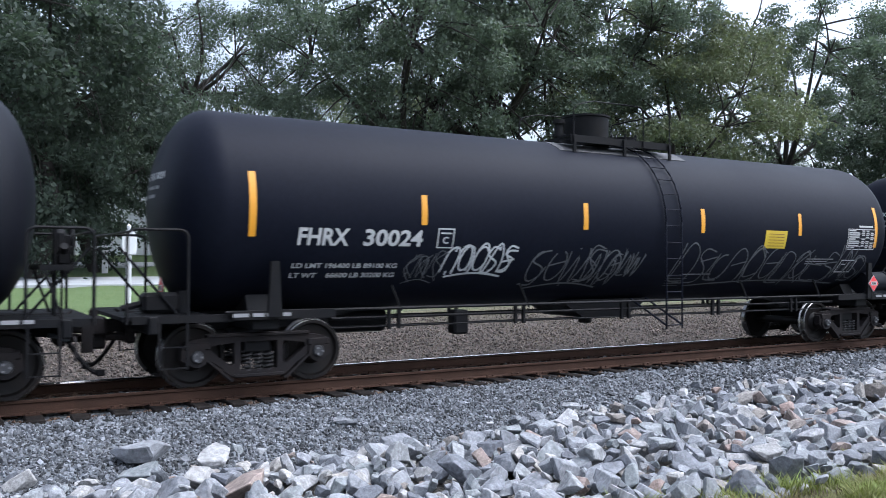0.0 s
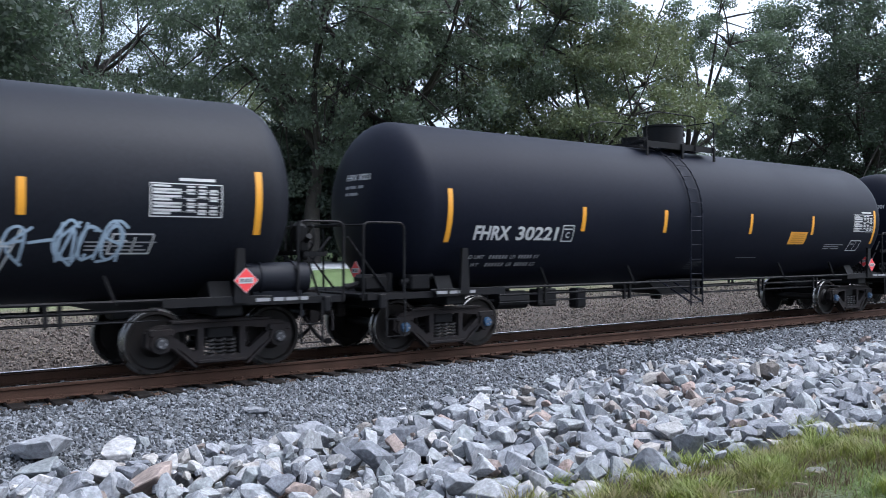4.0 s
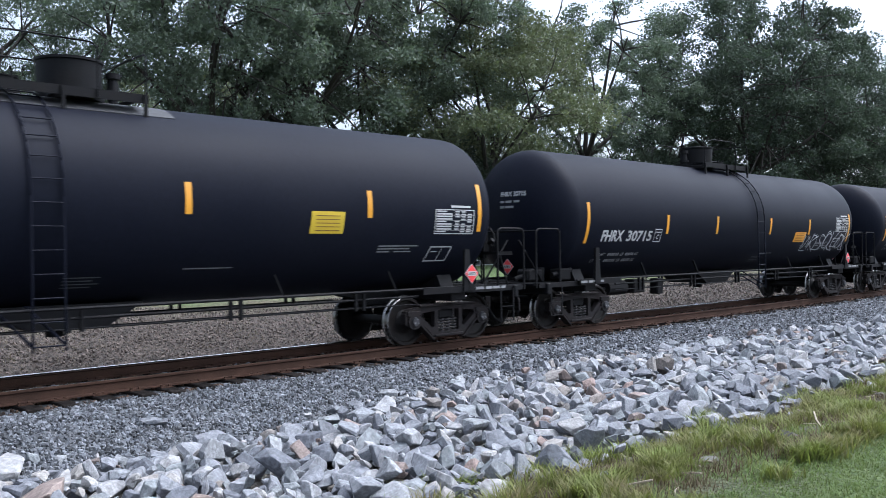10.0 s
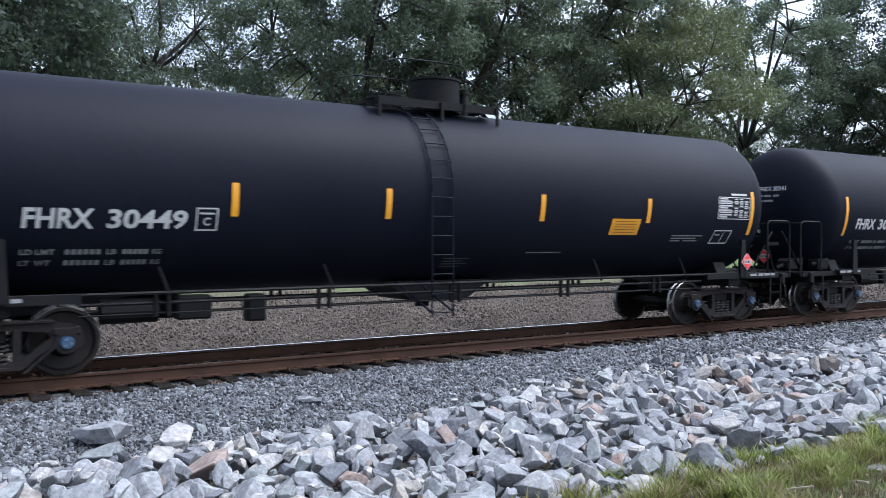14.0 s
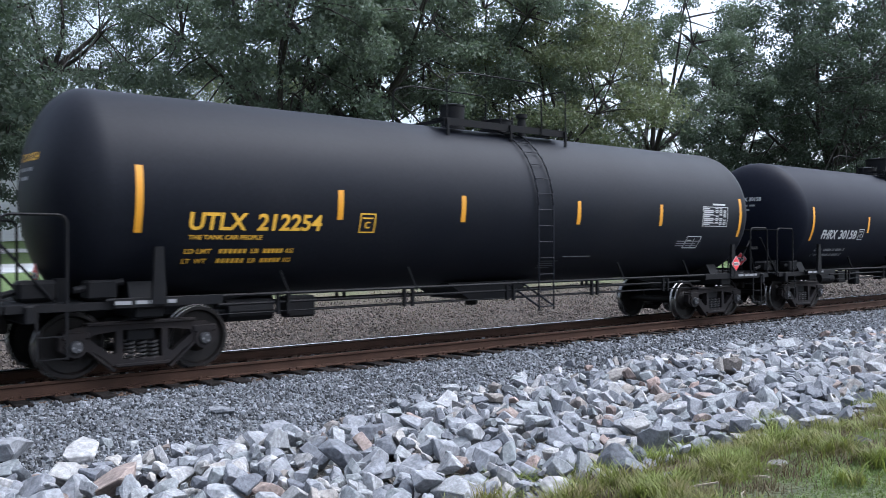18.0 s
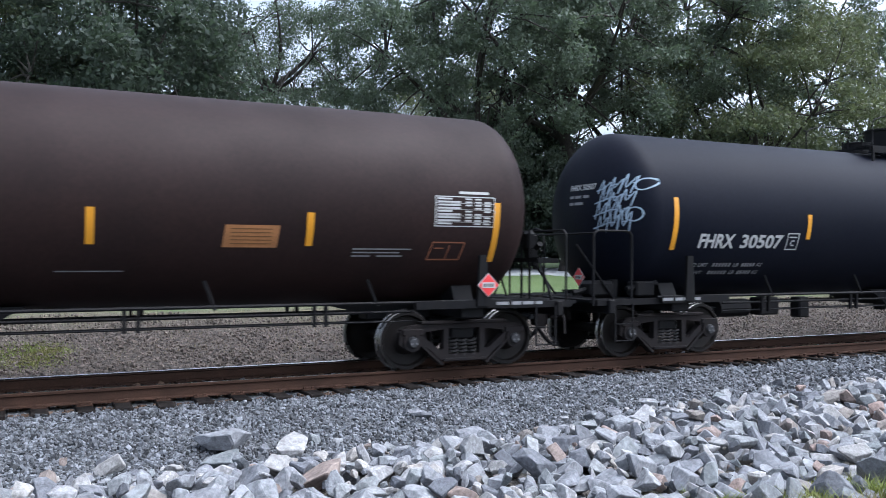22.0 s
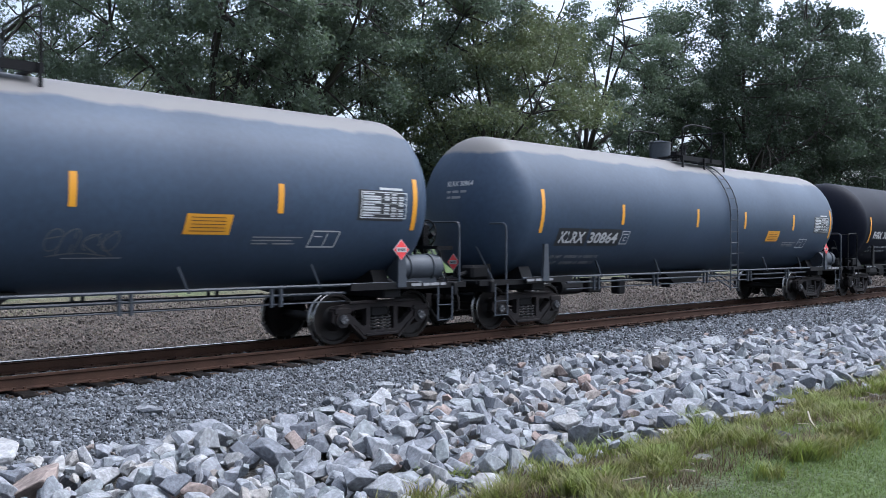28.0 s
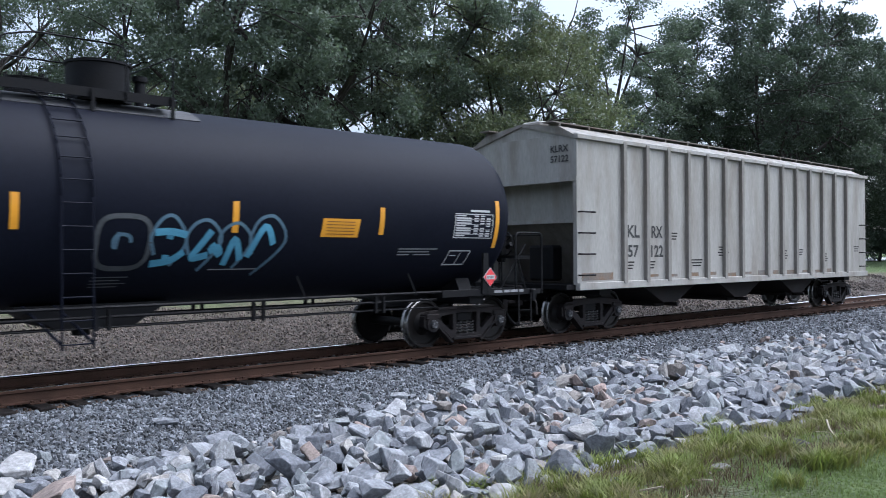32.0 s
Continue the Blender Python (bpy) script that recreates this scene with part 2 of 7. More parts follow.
def leafy(name, base, through_col, vary=0.28, patch=None):
    """Leaves and blades that differ one by one; patch: a second colour in uneven stretches of a metre or so."""
    m, n, l, b = nodes_of(name)
    out = n["Material Output"]
    geo = n.new("ShaderNodeNewGeometry")
    hsv = n.new("ShaderNodeHueSaturation")
    hsv.inputs["Color"].default_value = (*base, 1)
    if patch:
        co, cloud, cut, two = n.new("ShaderNodeTexCoord"), n.new("ShaderNodeTexNoise"), n.new("ShaderNodeMapRange"), n.new("ShaderNodeMix")
        cloud.inputs["Scale"].default_value, cloud.inputs["Detail"].default_value = 1.7, 5
        cut.inputs[1].default_value, cut.inputs[2].default_value = 0.42, 0.62
        two.data_type = "RGBA"
        two.inputs[6].default_value, two.inputs[7].default_value = (*base, 1), (*patch, 1)
        l.new(co.outputs["Object"], cloud.inputs["Vector"]), l.new(cloud.outputs[0], cut.inputs[0])
        l.new(cut.outputs[0], two.inputs[0]), l.new(two.outputs[2], hsv.inputs["Color"])
    for sock, lo, hi in (("Value", 1 - vary, 1 + vary), ("Hue", 0.48, 0.52)):
        r = n.new("ShaderNodeMapRange")
        r.inputs[3].default_value, r.inputs[4].default_value = lo, hi
        l.new(geo.outputs["Random Per Island"], r.inputs[0]), l.new(r.outputs[0], hsv.inputs[sock])
    l.new(hsv.outputs[0], b.inputs["Base Color"])
    b.inputs["Roughness"].default_value, b.inputs["Specular IOR Level"].default_value = 0.6, 0.3
    tr = n.new("ShaderNodeBsdfTranslucent")
    tr.inputs[0].default_value = (*through_col, 1)
    mix = n.new("ShaderNodeMixShader")
    mix.inputs[0].default_value = 0.42
    l.new(b.outputs[0], mix.inputs[1]), l.new(tr.outputs[0], mix.inputs[2]), l.new(mix.outputs[0], out.inputs[0])
    return m


M_LEAF = leafy("oak_leaves", (0.104, 0.128, 0.102), (0.105, 0.145, 0.08))
M_LEAFPALE = leafy("yellow_green_leaves", (0.112, 0.13, 0.082), (0.125, 0.15, 0.065))
M_LEAFDARK = leafy("dark_green_leaves", (0.054, 0.071, 0.056), (0.058, 0.083, 0.047))
M_GRASS = leafy("grass_blades", (0.145, 0.175, 0.042), (0.15, 0.18, 0.035), 0.5, (0.14, 0.11, 0.05))
M_LAWN = leafy("lawn_blades", (0.12, 0.165, 0.05), (0.13, 0.175, 0.04), 0.4, (0.105, 0.14, 0.05))
M_STRAW = leafy("brown_dead_stalks", (0.088, 0.064, 0.0336), (0.064, 0.044, 0.024), 0.45)
M_PALESTONE = surface("pale_mud_stone", (0.135, 0.132, 0.124), vary=0.15, coarse=6, fine=60, rough=0.85, bump=0.3, depth=0.008, second=(0.13, 0.122, 0.11), pieces="object", piece_vary=0.2)
M_WEED = leafy("dry_weeds", (0.12, 0.1, 0.048), (0.08, 0.068, 0.032), 0.4)


def ground_material():
    """Earth, ballast dust, gravel, lawn: bands across the track with uneven edges."""
    m, n, l, b = nodes_of("ground_earth")
    co = n.new("ShaderNodeTexCoord")
    sep = n.new("ShaderNodeSeparateXYZ")
    l.new(co.outputs["Object"], sep.inputs[0])
    wob = n.new("ShaderNodeTexNoise")
    wob.inputs["Scale"].default_value, wob.inputs["Detail"].default_value = 0.9, 6
    l.new(co.outputs["Object"], wob.inputs["Vector"])
    fine = n.new("ShaderNodeTexNoise")
    fine.inputs["Scale"].default_value, fine.inputs["Detail"].default_value = 9, 8
    l.new(co.outputs["Object"], fine.inputs["Vector"])
    vor = n.new("ShaderNodeTexVoronoi")
    vor.inputs["Scale"].default_value = 24
    l.new(co.outputs["Object"], vor.inputs["Vector"])

    def math_node(op, a, c):
        q = n.new("ShaderNodeMath")
        q.operation = op
        for i, v in enumerate((a, c)):
            if isinstance(v, (int, float)):
                q.inputs[i].default_value = v
            else:
                l.new(v, q.inputs[i])
        return q.outputs[0]

    y = math_node("ADD", sep.outputs[1], math_node("MULTIPLY", math_node("SUBTRACT", wob.outputs[0], 0.5), 3.0))

    def over(low, col, edge, soft):
        r = n.new("ShaderNodeMapRange")
        r.inputs[1].default_value, r.inputs[2].default_value = edge - soft, edge + soft
        l.new(y, r.inputs[0])
        mx = n.new("ShaderNodeMix")
        mx.data_type = "RGBA"
        l.new(r.outputs[0], mx.inputs[0]), l.new(low, mx.inputs[6]), l.new(col, mx.inputs[7])
        return mx.outputs[2]

    def two(a, c, src, lo, hi):
        r = n.new("ShaderNodeMapRange")
        r.inputs[1].default_value, r.inputs[2].default_value = lo, hi
        l.new(src, r.inputs[0])
        mx = n.new("ShaderNodeMix")
        mx.data_type = "RGBA"
        mx.inputs[6].default_value, mx.inputs[7].default_value = (*a, 1), (*c, 1)
        l.new(r.outputs[0], mx.inputs[0])
        return mx.outputs[2]

    verge = two((0.06, 0.05, 0.026), (0.036, 0.027, 0.019), wob.outputs[0], 0.45, 0.65)
    soil = two((0.05, 0.043, 0.034), (0.085, 0.078, 0.068), fine.outputs[0], 0.4, 0.65)
    stone = two((0.045, 0.047, 0.05), (0.13, 0.135, 0.142), vor.outputs[1], 0.0, 1.0)
    gravel = two((0.036, 0.028, 0.023), (0.085, 0.069, 0.057), fine.outputs[0], 0.4, 0.6)
    dry = two((0.115, 0.1, 0.066), (0.08, 0.078, 0.042), fine.outputs[0], 0.4, 0.6)
    lawn = two((0.065, 0.11, 0.03), (0.1, 0.135, 0.045), fine.outputs[0], 0.4, 0.62)
    meadow = two((0.06, 0.09, 0.028), (0.095, 0.125, 0.042), fine.outputs[0], 0.4, 0.62)
    c = over(meadow, verge, -9.3, 0.9)
    c = over(c, soil, -7.6, 0.3)
    c = over(c, stone, -4.4, 0.3)
    c = over(c, gravel, 2.4, 0.4)
    c = over(c, dry, 6.3, 0.9)
    c = over(c, lawn, 8.4, 1.2)
    l.new(c, b.inputs["Base Color"])
    b.inputs["Roughness"].default_value = 0.95
    bp = n.new("ShaderNodeBump")
    bp.inputs["Strength"].default_value, bp.inputs["Distance"].default_value = 0.9, 0.05
    l.new(math_node("ADD", fine.outputs[0], vor.outputs[0]), bp.inputs["Height"]), l.new(bp.outputs[0], b.inputs["Normal"])
    return m


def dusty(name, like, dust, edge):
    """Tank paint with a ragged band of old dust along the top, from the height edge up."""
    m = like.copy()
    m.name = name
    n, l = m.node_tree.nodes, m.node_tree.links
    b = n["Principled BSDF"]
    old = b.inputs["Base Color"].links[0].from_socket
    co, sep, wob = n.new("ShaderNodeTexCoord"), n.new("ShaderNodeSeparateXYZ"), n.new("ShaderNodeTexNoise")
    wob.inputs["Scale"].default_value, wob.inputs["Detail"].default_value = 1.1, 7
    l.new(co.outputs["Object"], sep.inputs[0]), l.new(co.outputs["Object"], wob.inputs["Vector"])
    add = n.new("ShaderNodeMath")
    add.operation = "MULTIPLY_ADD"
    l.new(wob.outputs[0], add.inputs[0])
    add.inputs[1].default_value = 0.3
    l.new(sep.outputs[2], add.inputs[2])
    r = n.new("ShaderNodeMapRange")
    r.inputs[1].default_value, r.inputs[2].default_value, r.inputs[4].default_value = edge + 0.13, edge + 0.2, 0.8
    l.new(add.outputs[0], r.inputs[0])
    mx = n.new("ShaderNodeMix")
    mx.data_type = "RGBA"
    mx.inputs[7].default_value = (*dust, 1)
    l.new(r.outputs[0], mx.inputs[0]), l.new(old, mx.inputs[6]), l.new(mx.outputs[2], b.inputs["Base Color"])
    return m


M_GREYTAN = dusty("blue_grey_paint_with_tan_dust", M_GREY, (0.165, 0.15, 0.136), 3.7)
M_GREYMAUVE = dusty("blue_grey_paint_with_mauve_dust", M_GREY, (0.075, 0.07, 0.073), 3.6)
M_GROUND = ground_material()


# ---- building blocks ----
CACHE = {}


def mesh_of(bm, name, mats, smooth=False):
    me = bpy.data.meshes.new(name)
    bm.normal_update()
    bm.to_mesh(me)
    bm.free()
    for m in mats if isinstance(mats, (list, tuple)) else [mats]:
        me.materials.append(m)
    if smooth:
        me.shade_smooth()
        me.set_sharp_from_angle(angle=radians(38))
    return me


def part(name, bm, material, parent, label="", at=None, smooth=False):
    """Links a bmesh, or a mesh made before, as one mesh object under a thing or part."""
    me = bm if isinstance(bm, bpy.types.Mesh) else mesh_of(bm, name, material, smooth)
    ob = new(name, me)
    ob.parent = parent
    if at is not None:
        ob.matrix_basis = at
    return tagged(ob, label)


def shared(key, make, mats, smooth=False):
    """A mesh that alike parts share."""
    if key not in CACHE:
        bm = bmesh.new()
        make(bm)
        CACHE[key] = mesh_of(bm, key[0] if isinstance(key, tuple) else key, mats, smooth)
    return CACHE[key]


def thing(name, label, category, group="", at=None, kind=""):
    ob = new(name)
    ob.empty_display_size = 0.2
    if at is not None:
        ob.matrix_basis = at
    return tagged(ob, label, category, group, kind)


def box(bm, c, s, turn=None, mat=0, bevel=0.0):
    m = Matrix.Translation(c) @ (turn or Matrix()) @ Matrix.Diagonal((*s, 1))
    vs = bmesh.ops.create_cube(bm, size=1, matrix=m)["verts"]
    fs = {f for v in vs for f in v.link_faces}
    if bevel:
        es = {e for v in vs for e in v.link_edges}
        r = bmesh.ops.bevel(bm, geom=list(es), offset=bevel, segments=1, affect="EDGES")
        fs |= set(r["faces"])
    for f in fs:
        if f.is_valid:
            f.material_index = mat


def rod(bm, a, b, r, n=8, mat=0, r2=None):
    a, b = Vector(a), Vector(b)
    d = b - a
    m = Matrix.Translation((a + b) / 2) @ d.to_track_quat("Z", "Y").to_matrix().to_4x4()
    vs = bmesh.ops.create_cone(bm, cap_ends=True, segments=n, radius1=r, radius2=r if r2 is None else r2, depth=d.length, matrix=m)["verts"]
    for f in {f for v in vs for f in v.link_faces}:
        f.material_index = mat


def pipe(bm, pts, r, n=6, mat=0):
    """A tube through points, with mitred rings."""
    pts = [Vector(p) for p in pts]
    rings = []
    for i, p in enumerate(pts):
        d = (pts[min(i + 1, len(pts) - 1)] - pts[max(i - 1, 0)]).normalized()
        q = d.to_track_quat("Z", "Y").to_matrix()
        rings.append([bm.verts.new(p + q @ Vector((r * math.cos(2 * math.pi * k / n), r * math.sin(2 * math.pi * k / n), 0))) for k in range(n)])
    for a, b in zip(rings, rings[1:]):
        # line up the seams
        s = min(range(n), key=lambda j: (b[j].co - a[0].co).length)
        for k in range(n):
            f = bm.faces.new((a[k], a[(k + 1) % n], b[(k + 1 + s) % n], b[(k + s) % n]))
            f.material_index = mat
    for ring in (rings[0][::-1], rings[-1]):
        bm.faces.new(ring).material_index = mat


def bend(pts, r=0.12, n=4):
    """Rounds the corners of a polyline."""
    pts = [Vector(p) for p in pts]
    out = [pts[0]]
    for a, b, c in zip(pts, pts[1:], pts[2:]):
        u, v = (a - b), (c - b)
        k = min(r, u.length * 0.45, v.length * 0.45)
        p, q = b + u.normalized() * k, b + v.normalized() * k
        out += [(1 - s) ** 2 * p + 2 * s * (1 - s) * b + s * s * q for s in [i / n for i in range(n + 1)]]
    return out + [pts[-1]]


def plate(bm, outline, y0, y1, mat=0, holes=()):
    """A flat plate in x and z between two y; the outline runs round once; holes are cut by bridging rings."""
    rings = []
    for y in (y0, y1):
        rings.append([bm.verts.new((x, y, z)) for x, z in outline])
    edges = []
    for ring in rings:
        edges.append([bm.edges.new((ring[i], ring[(i + 1) % len(ring)])) for i in range(len(ring))])
    n = len(outline)
    for i in range(n):
        bm.faces.new((rings[0][i], rings[0][(i + 1) % n], rings[1][(i + 1) % n], rings[1][i])).material_index = mat
    holes_r = [[], []]
    for hole in holes:
        pair = [[bm.verts.new((x, y, z)) for x, z in hole] for y in (y0, y1)]
        k = len(hole)
        for s in (0, 1):
            edges[s] += [bm.edges.new((pair[s][i], pair[s][(i + 1) % k])) for i in range(k)]
        for i in range(k):
            bm.faces.new((pair[0][i], pair[0][(i + 1) % k], pair[1][(i + 1) % k], pair[1][i])).material_index = mat
    for s in (0, 1):
        r = bmesh.ops.triangle_fill(bm, use_beauty=True, use_dissolve=False, edges=edges[s])
        for g in r["geom"]:
            if isinstance(g, bmesh.types.BMFace):
                g.material_index = mat


def lathe(bm, prof, n=48, axis="x", mat=0):
    """Turns a profile of (along, radius) round an axis through the origin."""
    rings = []
    for a, r in prof:
        ring = []
        for k in range(n):
            c, s = math.cos(2 * math.pi * k / n), math.sin(2 * math.pi * k / n)
            co = {"x": (a, r * c, r * s), "y": (r * c, a, r * s), "z": (r * c, r * s, a)}[axis]
            ring.append(bm.verts.new(co) if r > 1e-6 or k == 0 else ring[0])
        rings.append(ring)
    for a, b in zip(rings, rings[1:]):
        for k in range(n):
            q = []
            for v in (a[k], a[(k + 1) % n], b[(k + 1) % n], b[k]):
                if v not in q:
                    q.append(v)
            if len(q) > 2:
                bm.faces.new(q).material_index = mat
    for ring in (rings[0], rings[-1]):
        if len(set(ring)) > 2:
            bm.faces.new(ring).material_index = mat


def raw_mesh(name, verts, faces, mat):
    """A mesh from numpy arrays of equal polygons."""
    me = bpy.data.meshes.new(name)
    nv, nf, k = len(verts), len(faces), faces.shape[1]
    me.vertices.add(nv)
    me.vertices.foreach_set("co", np.ascontiguousarray(verts, dtype=np.float32).ravel())
    me.loops.add(nf * k)
    me.loops.foreach_set("vertex_index", np.ascontiguousarray(faces, dtype=np.int32).ravel())
    me.polygons.add(nf)
    me.polygons.foreach_set("loop_start", np.arange(0, nf * k, k, dtype=np.int32))
    me.update(calc_edges=True)
    me.shade_flat()
    me.materials.append(mat)
    return me


"""The run of the land across the track."""
LAND_Y = (-60, -12.8, -9.6, -8.2, -7.2, -5.2, -3.7, -2.7, -2.1, -1.5, 1.5, 2.0, 2.8, 4.5, 6.6, 9, 20, 31, 36, 41, 60, 120, 400)
LAND_Z = (0.15, 0.12, -0.06, -0.3, -0.5, -0.52, -0.46, -0.33, -0.275, -0.245, -0.245, -0.27, -0.36, -0.02, 0.42, 0.5, 0.82, 1.02, 1.55, 2.15, 2.4, 2.8, 3.5)


def land(y):
    return np.interp(y, LAND_Y, LAND_Z)


def ground_z(x, y):
    """The ground's height, with its low swells."""
    z = land(y)
    z = z + np.where((y > -13) & (y < -7), 0.03 * np.sin(x * 0.9 + y * 1.3) + 0.015 * np.sin(x * 2.1 - y * 1.7), 0) * np.clip((-7 - y) / 1.5, 0, 1)
    return z + np.where(y > 2.6, 0.05 * np.sin(x * 0.9 + y) + 0.03 * np.sin(x * 2.3 - y * 1.7), 0)


rng = np.random.default_rng(7)

# ---- the land, the track and the rubble bank ----
def build_ground():
    ys = np.unique(np.concatenate([np.arange(-60, -13, 6), np.arange(-13, 10, 0.25), np.arange(10, 46, 1.5), np.geomspace(48, 1500, 18)]))
    xs = np.unique(np.concatenate([-np.geomspace(6, 900, 16), np.arange(-6, 40, 0.5), np.geomspace(41, 1500, 22)]))
    X, Y = np.meshgrid(xs, ys)
    Z = ground_z(X, Y)
    v = np.stack([X, Y, Z], -1).reshape(-1, 3)
    w = len(xs)
    i = (np.arange(len(ys) - 1)[:, None] * w + np.arange(w - 1)).ravel()
    f = np.stack([i, i + 1, i + w + 1, i + w], -1)
    me = raw_mesh("ground", v, f, M_GROUND)
    me.shade_smooth()
    tagged(new("ground", me), "trackside ground of earth, gravel and mown grass", "ground", kind="structure")


def build_road():
    for name, y0, y1, lift, label in (("road", 21.0, 29.5, 0.03, "pale worn concrete road beyond the lawn"), ("pavement", 35.4, 37.0, 0.04, "narrow pale concrete walk before the house")):
        xs = np.arange(-120, 260, 4.0)
        ys = np.linspace(y0, y1, 6)
        X, Y = np.meshgrid(xs, ys)
        top = np.stack([X, Y, land(Y) + lift + 0.05], -1).reshape(-1, 3)
        w = len(xs)
        i = (np.arange(len(ys) - 1)[:, None] * w + np.arange(w - 1)).ravel()
        f = np.stack([i, i + 1, i + w + 1, i + w], -1)
        ob = tagged(new(name, raw_mesh(name, top, f, M_CONCRETE)), label, name, kind="structure")
        m = ob.modifiers.new("thick", "SOLIDIFY")
        m.thickness, m.offset = 0.12, -1


def build_track():
    track = thing("railway_track", "rusty steel rails on dark creosoted timber ties in grey ballast", "track", kind="structure")
    # the rail's profile, with its rounded, wheel-polished corner at -y
    prof = [(-0.076, -0.189), (0.076, -0.189), (0.076, -0.176), (0.012, -0.158), (0.009, -0.055), (0.038, -0.04), (0.039, -0.012), (0.03, -0.001), (-0.012, -0.001), (-0.026, -0.009), (-0.0375, -0.027), (-0.038, -0.04), (-0.009, -0.055), (-0.012, -0.158), (-0.076, -0.176)]
    for side in (-1, 1):
        bm = bmesh.new()
        ends = [[bm.verts.new((x, 0.7565 * side + y * side, z)) for y, z in prof] for x in (-90, 420)]
        k = len(prof)
        for i in range(k):
            f = bm.faces.new((ends[0][i], ends[0][(i + 1) % k], ends[1][(i + 1) % k], ends[1][i]))
            f.material_index = 1 if i in (7, 8, 9) else 0
        bm.faces.new(ends[0]), bm.faces.new(ends[1][::-1])
        bmesh.ops.recalc_face_normals(bm, faces=bm.faces)
        part("rail", bm, [M_RAIL, M_HEAD], track, "rusty steel rail with a bright worn head")
    bm = bmesh.new()
    box(bm, (0, 0, -0.28), (0.22, 2.6, 0.18), bevel=0.012)
    tie = mesh_of(bm, "sleeper", M_TIE)
    bm = bmesh.new()
    for side in (-1, 1):
        box(bm, (0, 0.7565 * side, -0.184), (0.19, 0.33, 0.014))
        for dx in (-0.06, 0.06):
            for dy in (-0.095, 0.095):
                box(bm, (dx, 0.7565 * side + dy, -0.165), (0.03, 0.035, 0.03))
    fast = mesh_of(bm, "tie_plates", M_RAIL)
    for k in range(170):
        x = -14 + 0.502 * k + rng.uniform(-0.02, 0.02)
        t = part("sleeper", tie, None, track, at=pose(x, rng.uniform(-0.05, 0.05), rng.uniform(-0.012, 0.004), 0, 0, rng.uniform(-1.5, 1.5)))
        part("tie_plate", fast, None, t)


def stone_shapes(count):
    """Broken blocks: jittered boxes with a few knocked corners."""
    shapes = []
    for k in range(count):
        p = np.array([(a, b, c) for a in (-1, 1) for b in (-1, 1) for c in (-1, 1)]) * rng.uniform(0.48, 1.0, (8, 3))
        q = rng.normal(size=(5, 3))
        q /= np.linalg.norm(q, axis=1)[:, None]
        p = np.concatenate([p, q * rng.uniform(0.7, 1.02, (5, 1))]) * np.array([1.05, rng.uniform(0.65, 0.95), rng.uniform(0.5, 0.85)])
        bm = bmesh.new()
        for v in p:
            bm.verts.new(v)
        bmesh.ops.convex_hull(bm, input=bm.verts)
        bmesh.ops.delete(bm, geom=[v for v in bm.verts if not v.link_faces], context="VERTS")
        bmesh.ops.triangulate(bm, faces=bm.faces)
        bmesh.ops.recalc_face_normals(bm, faces=bm.faces)
        bm.verts.index_update()
        shapes.append((np.array([v.co[:] for v in bm.verts]), np.array([[v.index for v in f.verts] for f in bm.faces])))
        bm.free()
    return shapes


def rock_shapes(count, worn, cuts=11):
    """Quarried rocks: blocks split along random planes, with sharp or slightly worn edges."""
    shapes = []
    for k in range(count):
        bm = bmesh.new()
        bmesh.ops.create_cube(bm, size=1.8)
        for j in range(cuts):
            n = Vector(rng.normal(size=3)).normalized()
            bmesh.ops.bisect_plane(bm, geom=bm.verts[:] + bm.edges[:] + bm.faces[:], plane_co=n * rng.uniform(0.5, 0.92), plane_no=n, clear_outer=True)
            rim = [e for e in bm.edges if e.is_boundary]
            if rim:
                bmesh.ops.contextual_create(bm, geom=rim)
        bmesh.ops.remove_doubles(bm, verts=bm.verts, dist=0.05)
        if worn:
            bmesh.ops.bevel(bm, geom=bm.edges[:], offset=worn, segments=1, affect="EDGES")
        bmesh.ops.triangulate(bm, faces=bm.faces)
        bmesh.ops.recalc_face_normals(bm, faces=bm.faces)
        bm.verts.index_update()
        p = np.array([v.co[:] for v in bm.verts])
        f = np.array([[v.index for v in q.verts] for q in bm.faces])
        bm.free()
        p *= np.array([1.32, rng.uniform(0.75, 1.1), rng.uniform(0.48, 0.88)]) * 0.86 * rng.uniform(0.985, 1.015, (len(p), 1))
        shapes.append((p, f))
    return shapes


def lying(n, tilt):
    """Turns of stones that lie on their broad side, more or less tilted."""
    R = []
    for a, b, c in zip(rng.normal(0, tilt, n), rng.normal(0, tilt, n), rng.uniform(0, 6.2832, n)):
        R.append(np.array(Euler((a, b, c)).to_matrix()))
    return np.array(R)


def turns(n):
    """Random turns, as n matrices."""
    q = rng.normal(size=(n, 4))
    q /= np.linalg.norm(q, axis=1)[:, None]
    w, x, y, z = q.T
    return np.stack([1 - 2 * (y * y + z * z), 2 * (x * y - z * w), 2 * (x * z + y * w), 2 * (x * y + z * w), 1 - 2 * (x * x + z * z), 2 * (y * z - x * w), 2 * (x * z - y * w), 2 * (y * z + x * w), 1 - 2 * (x * x + y * y)], -1).reshape(n, 3, 3)


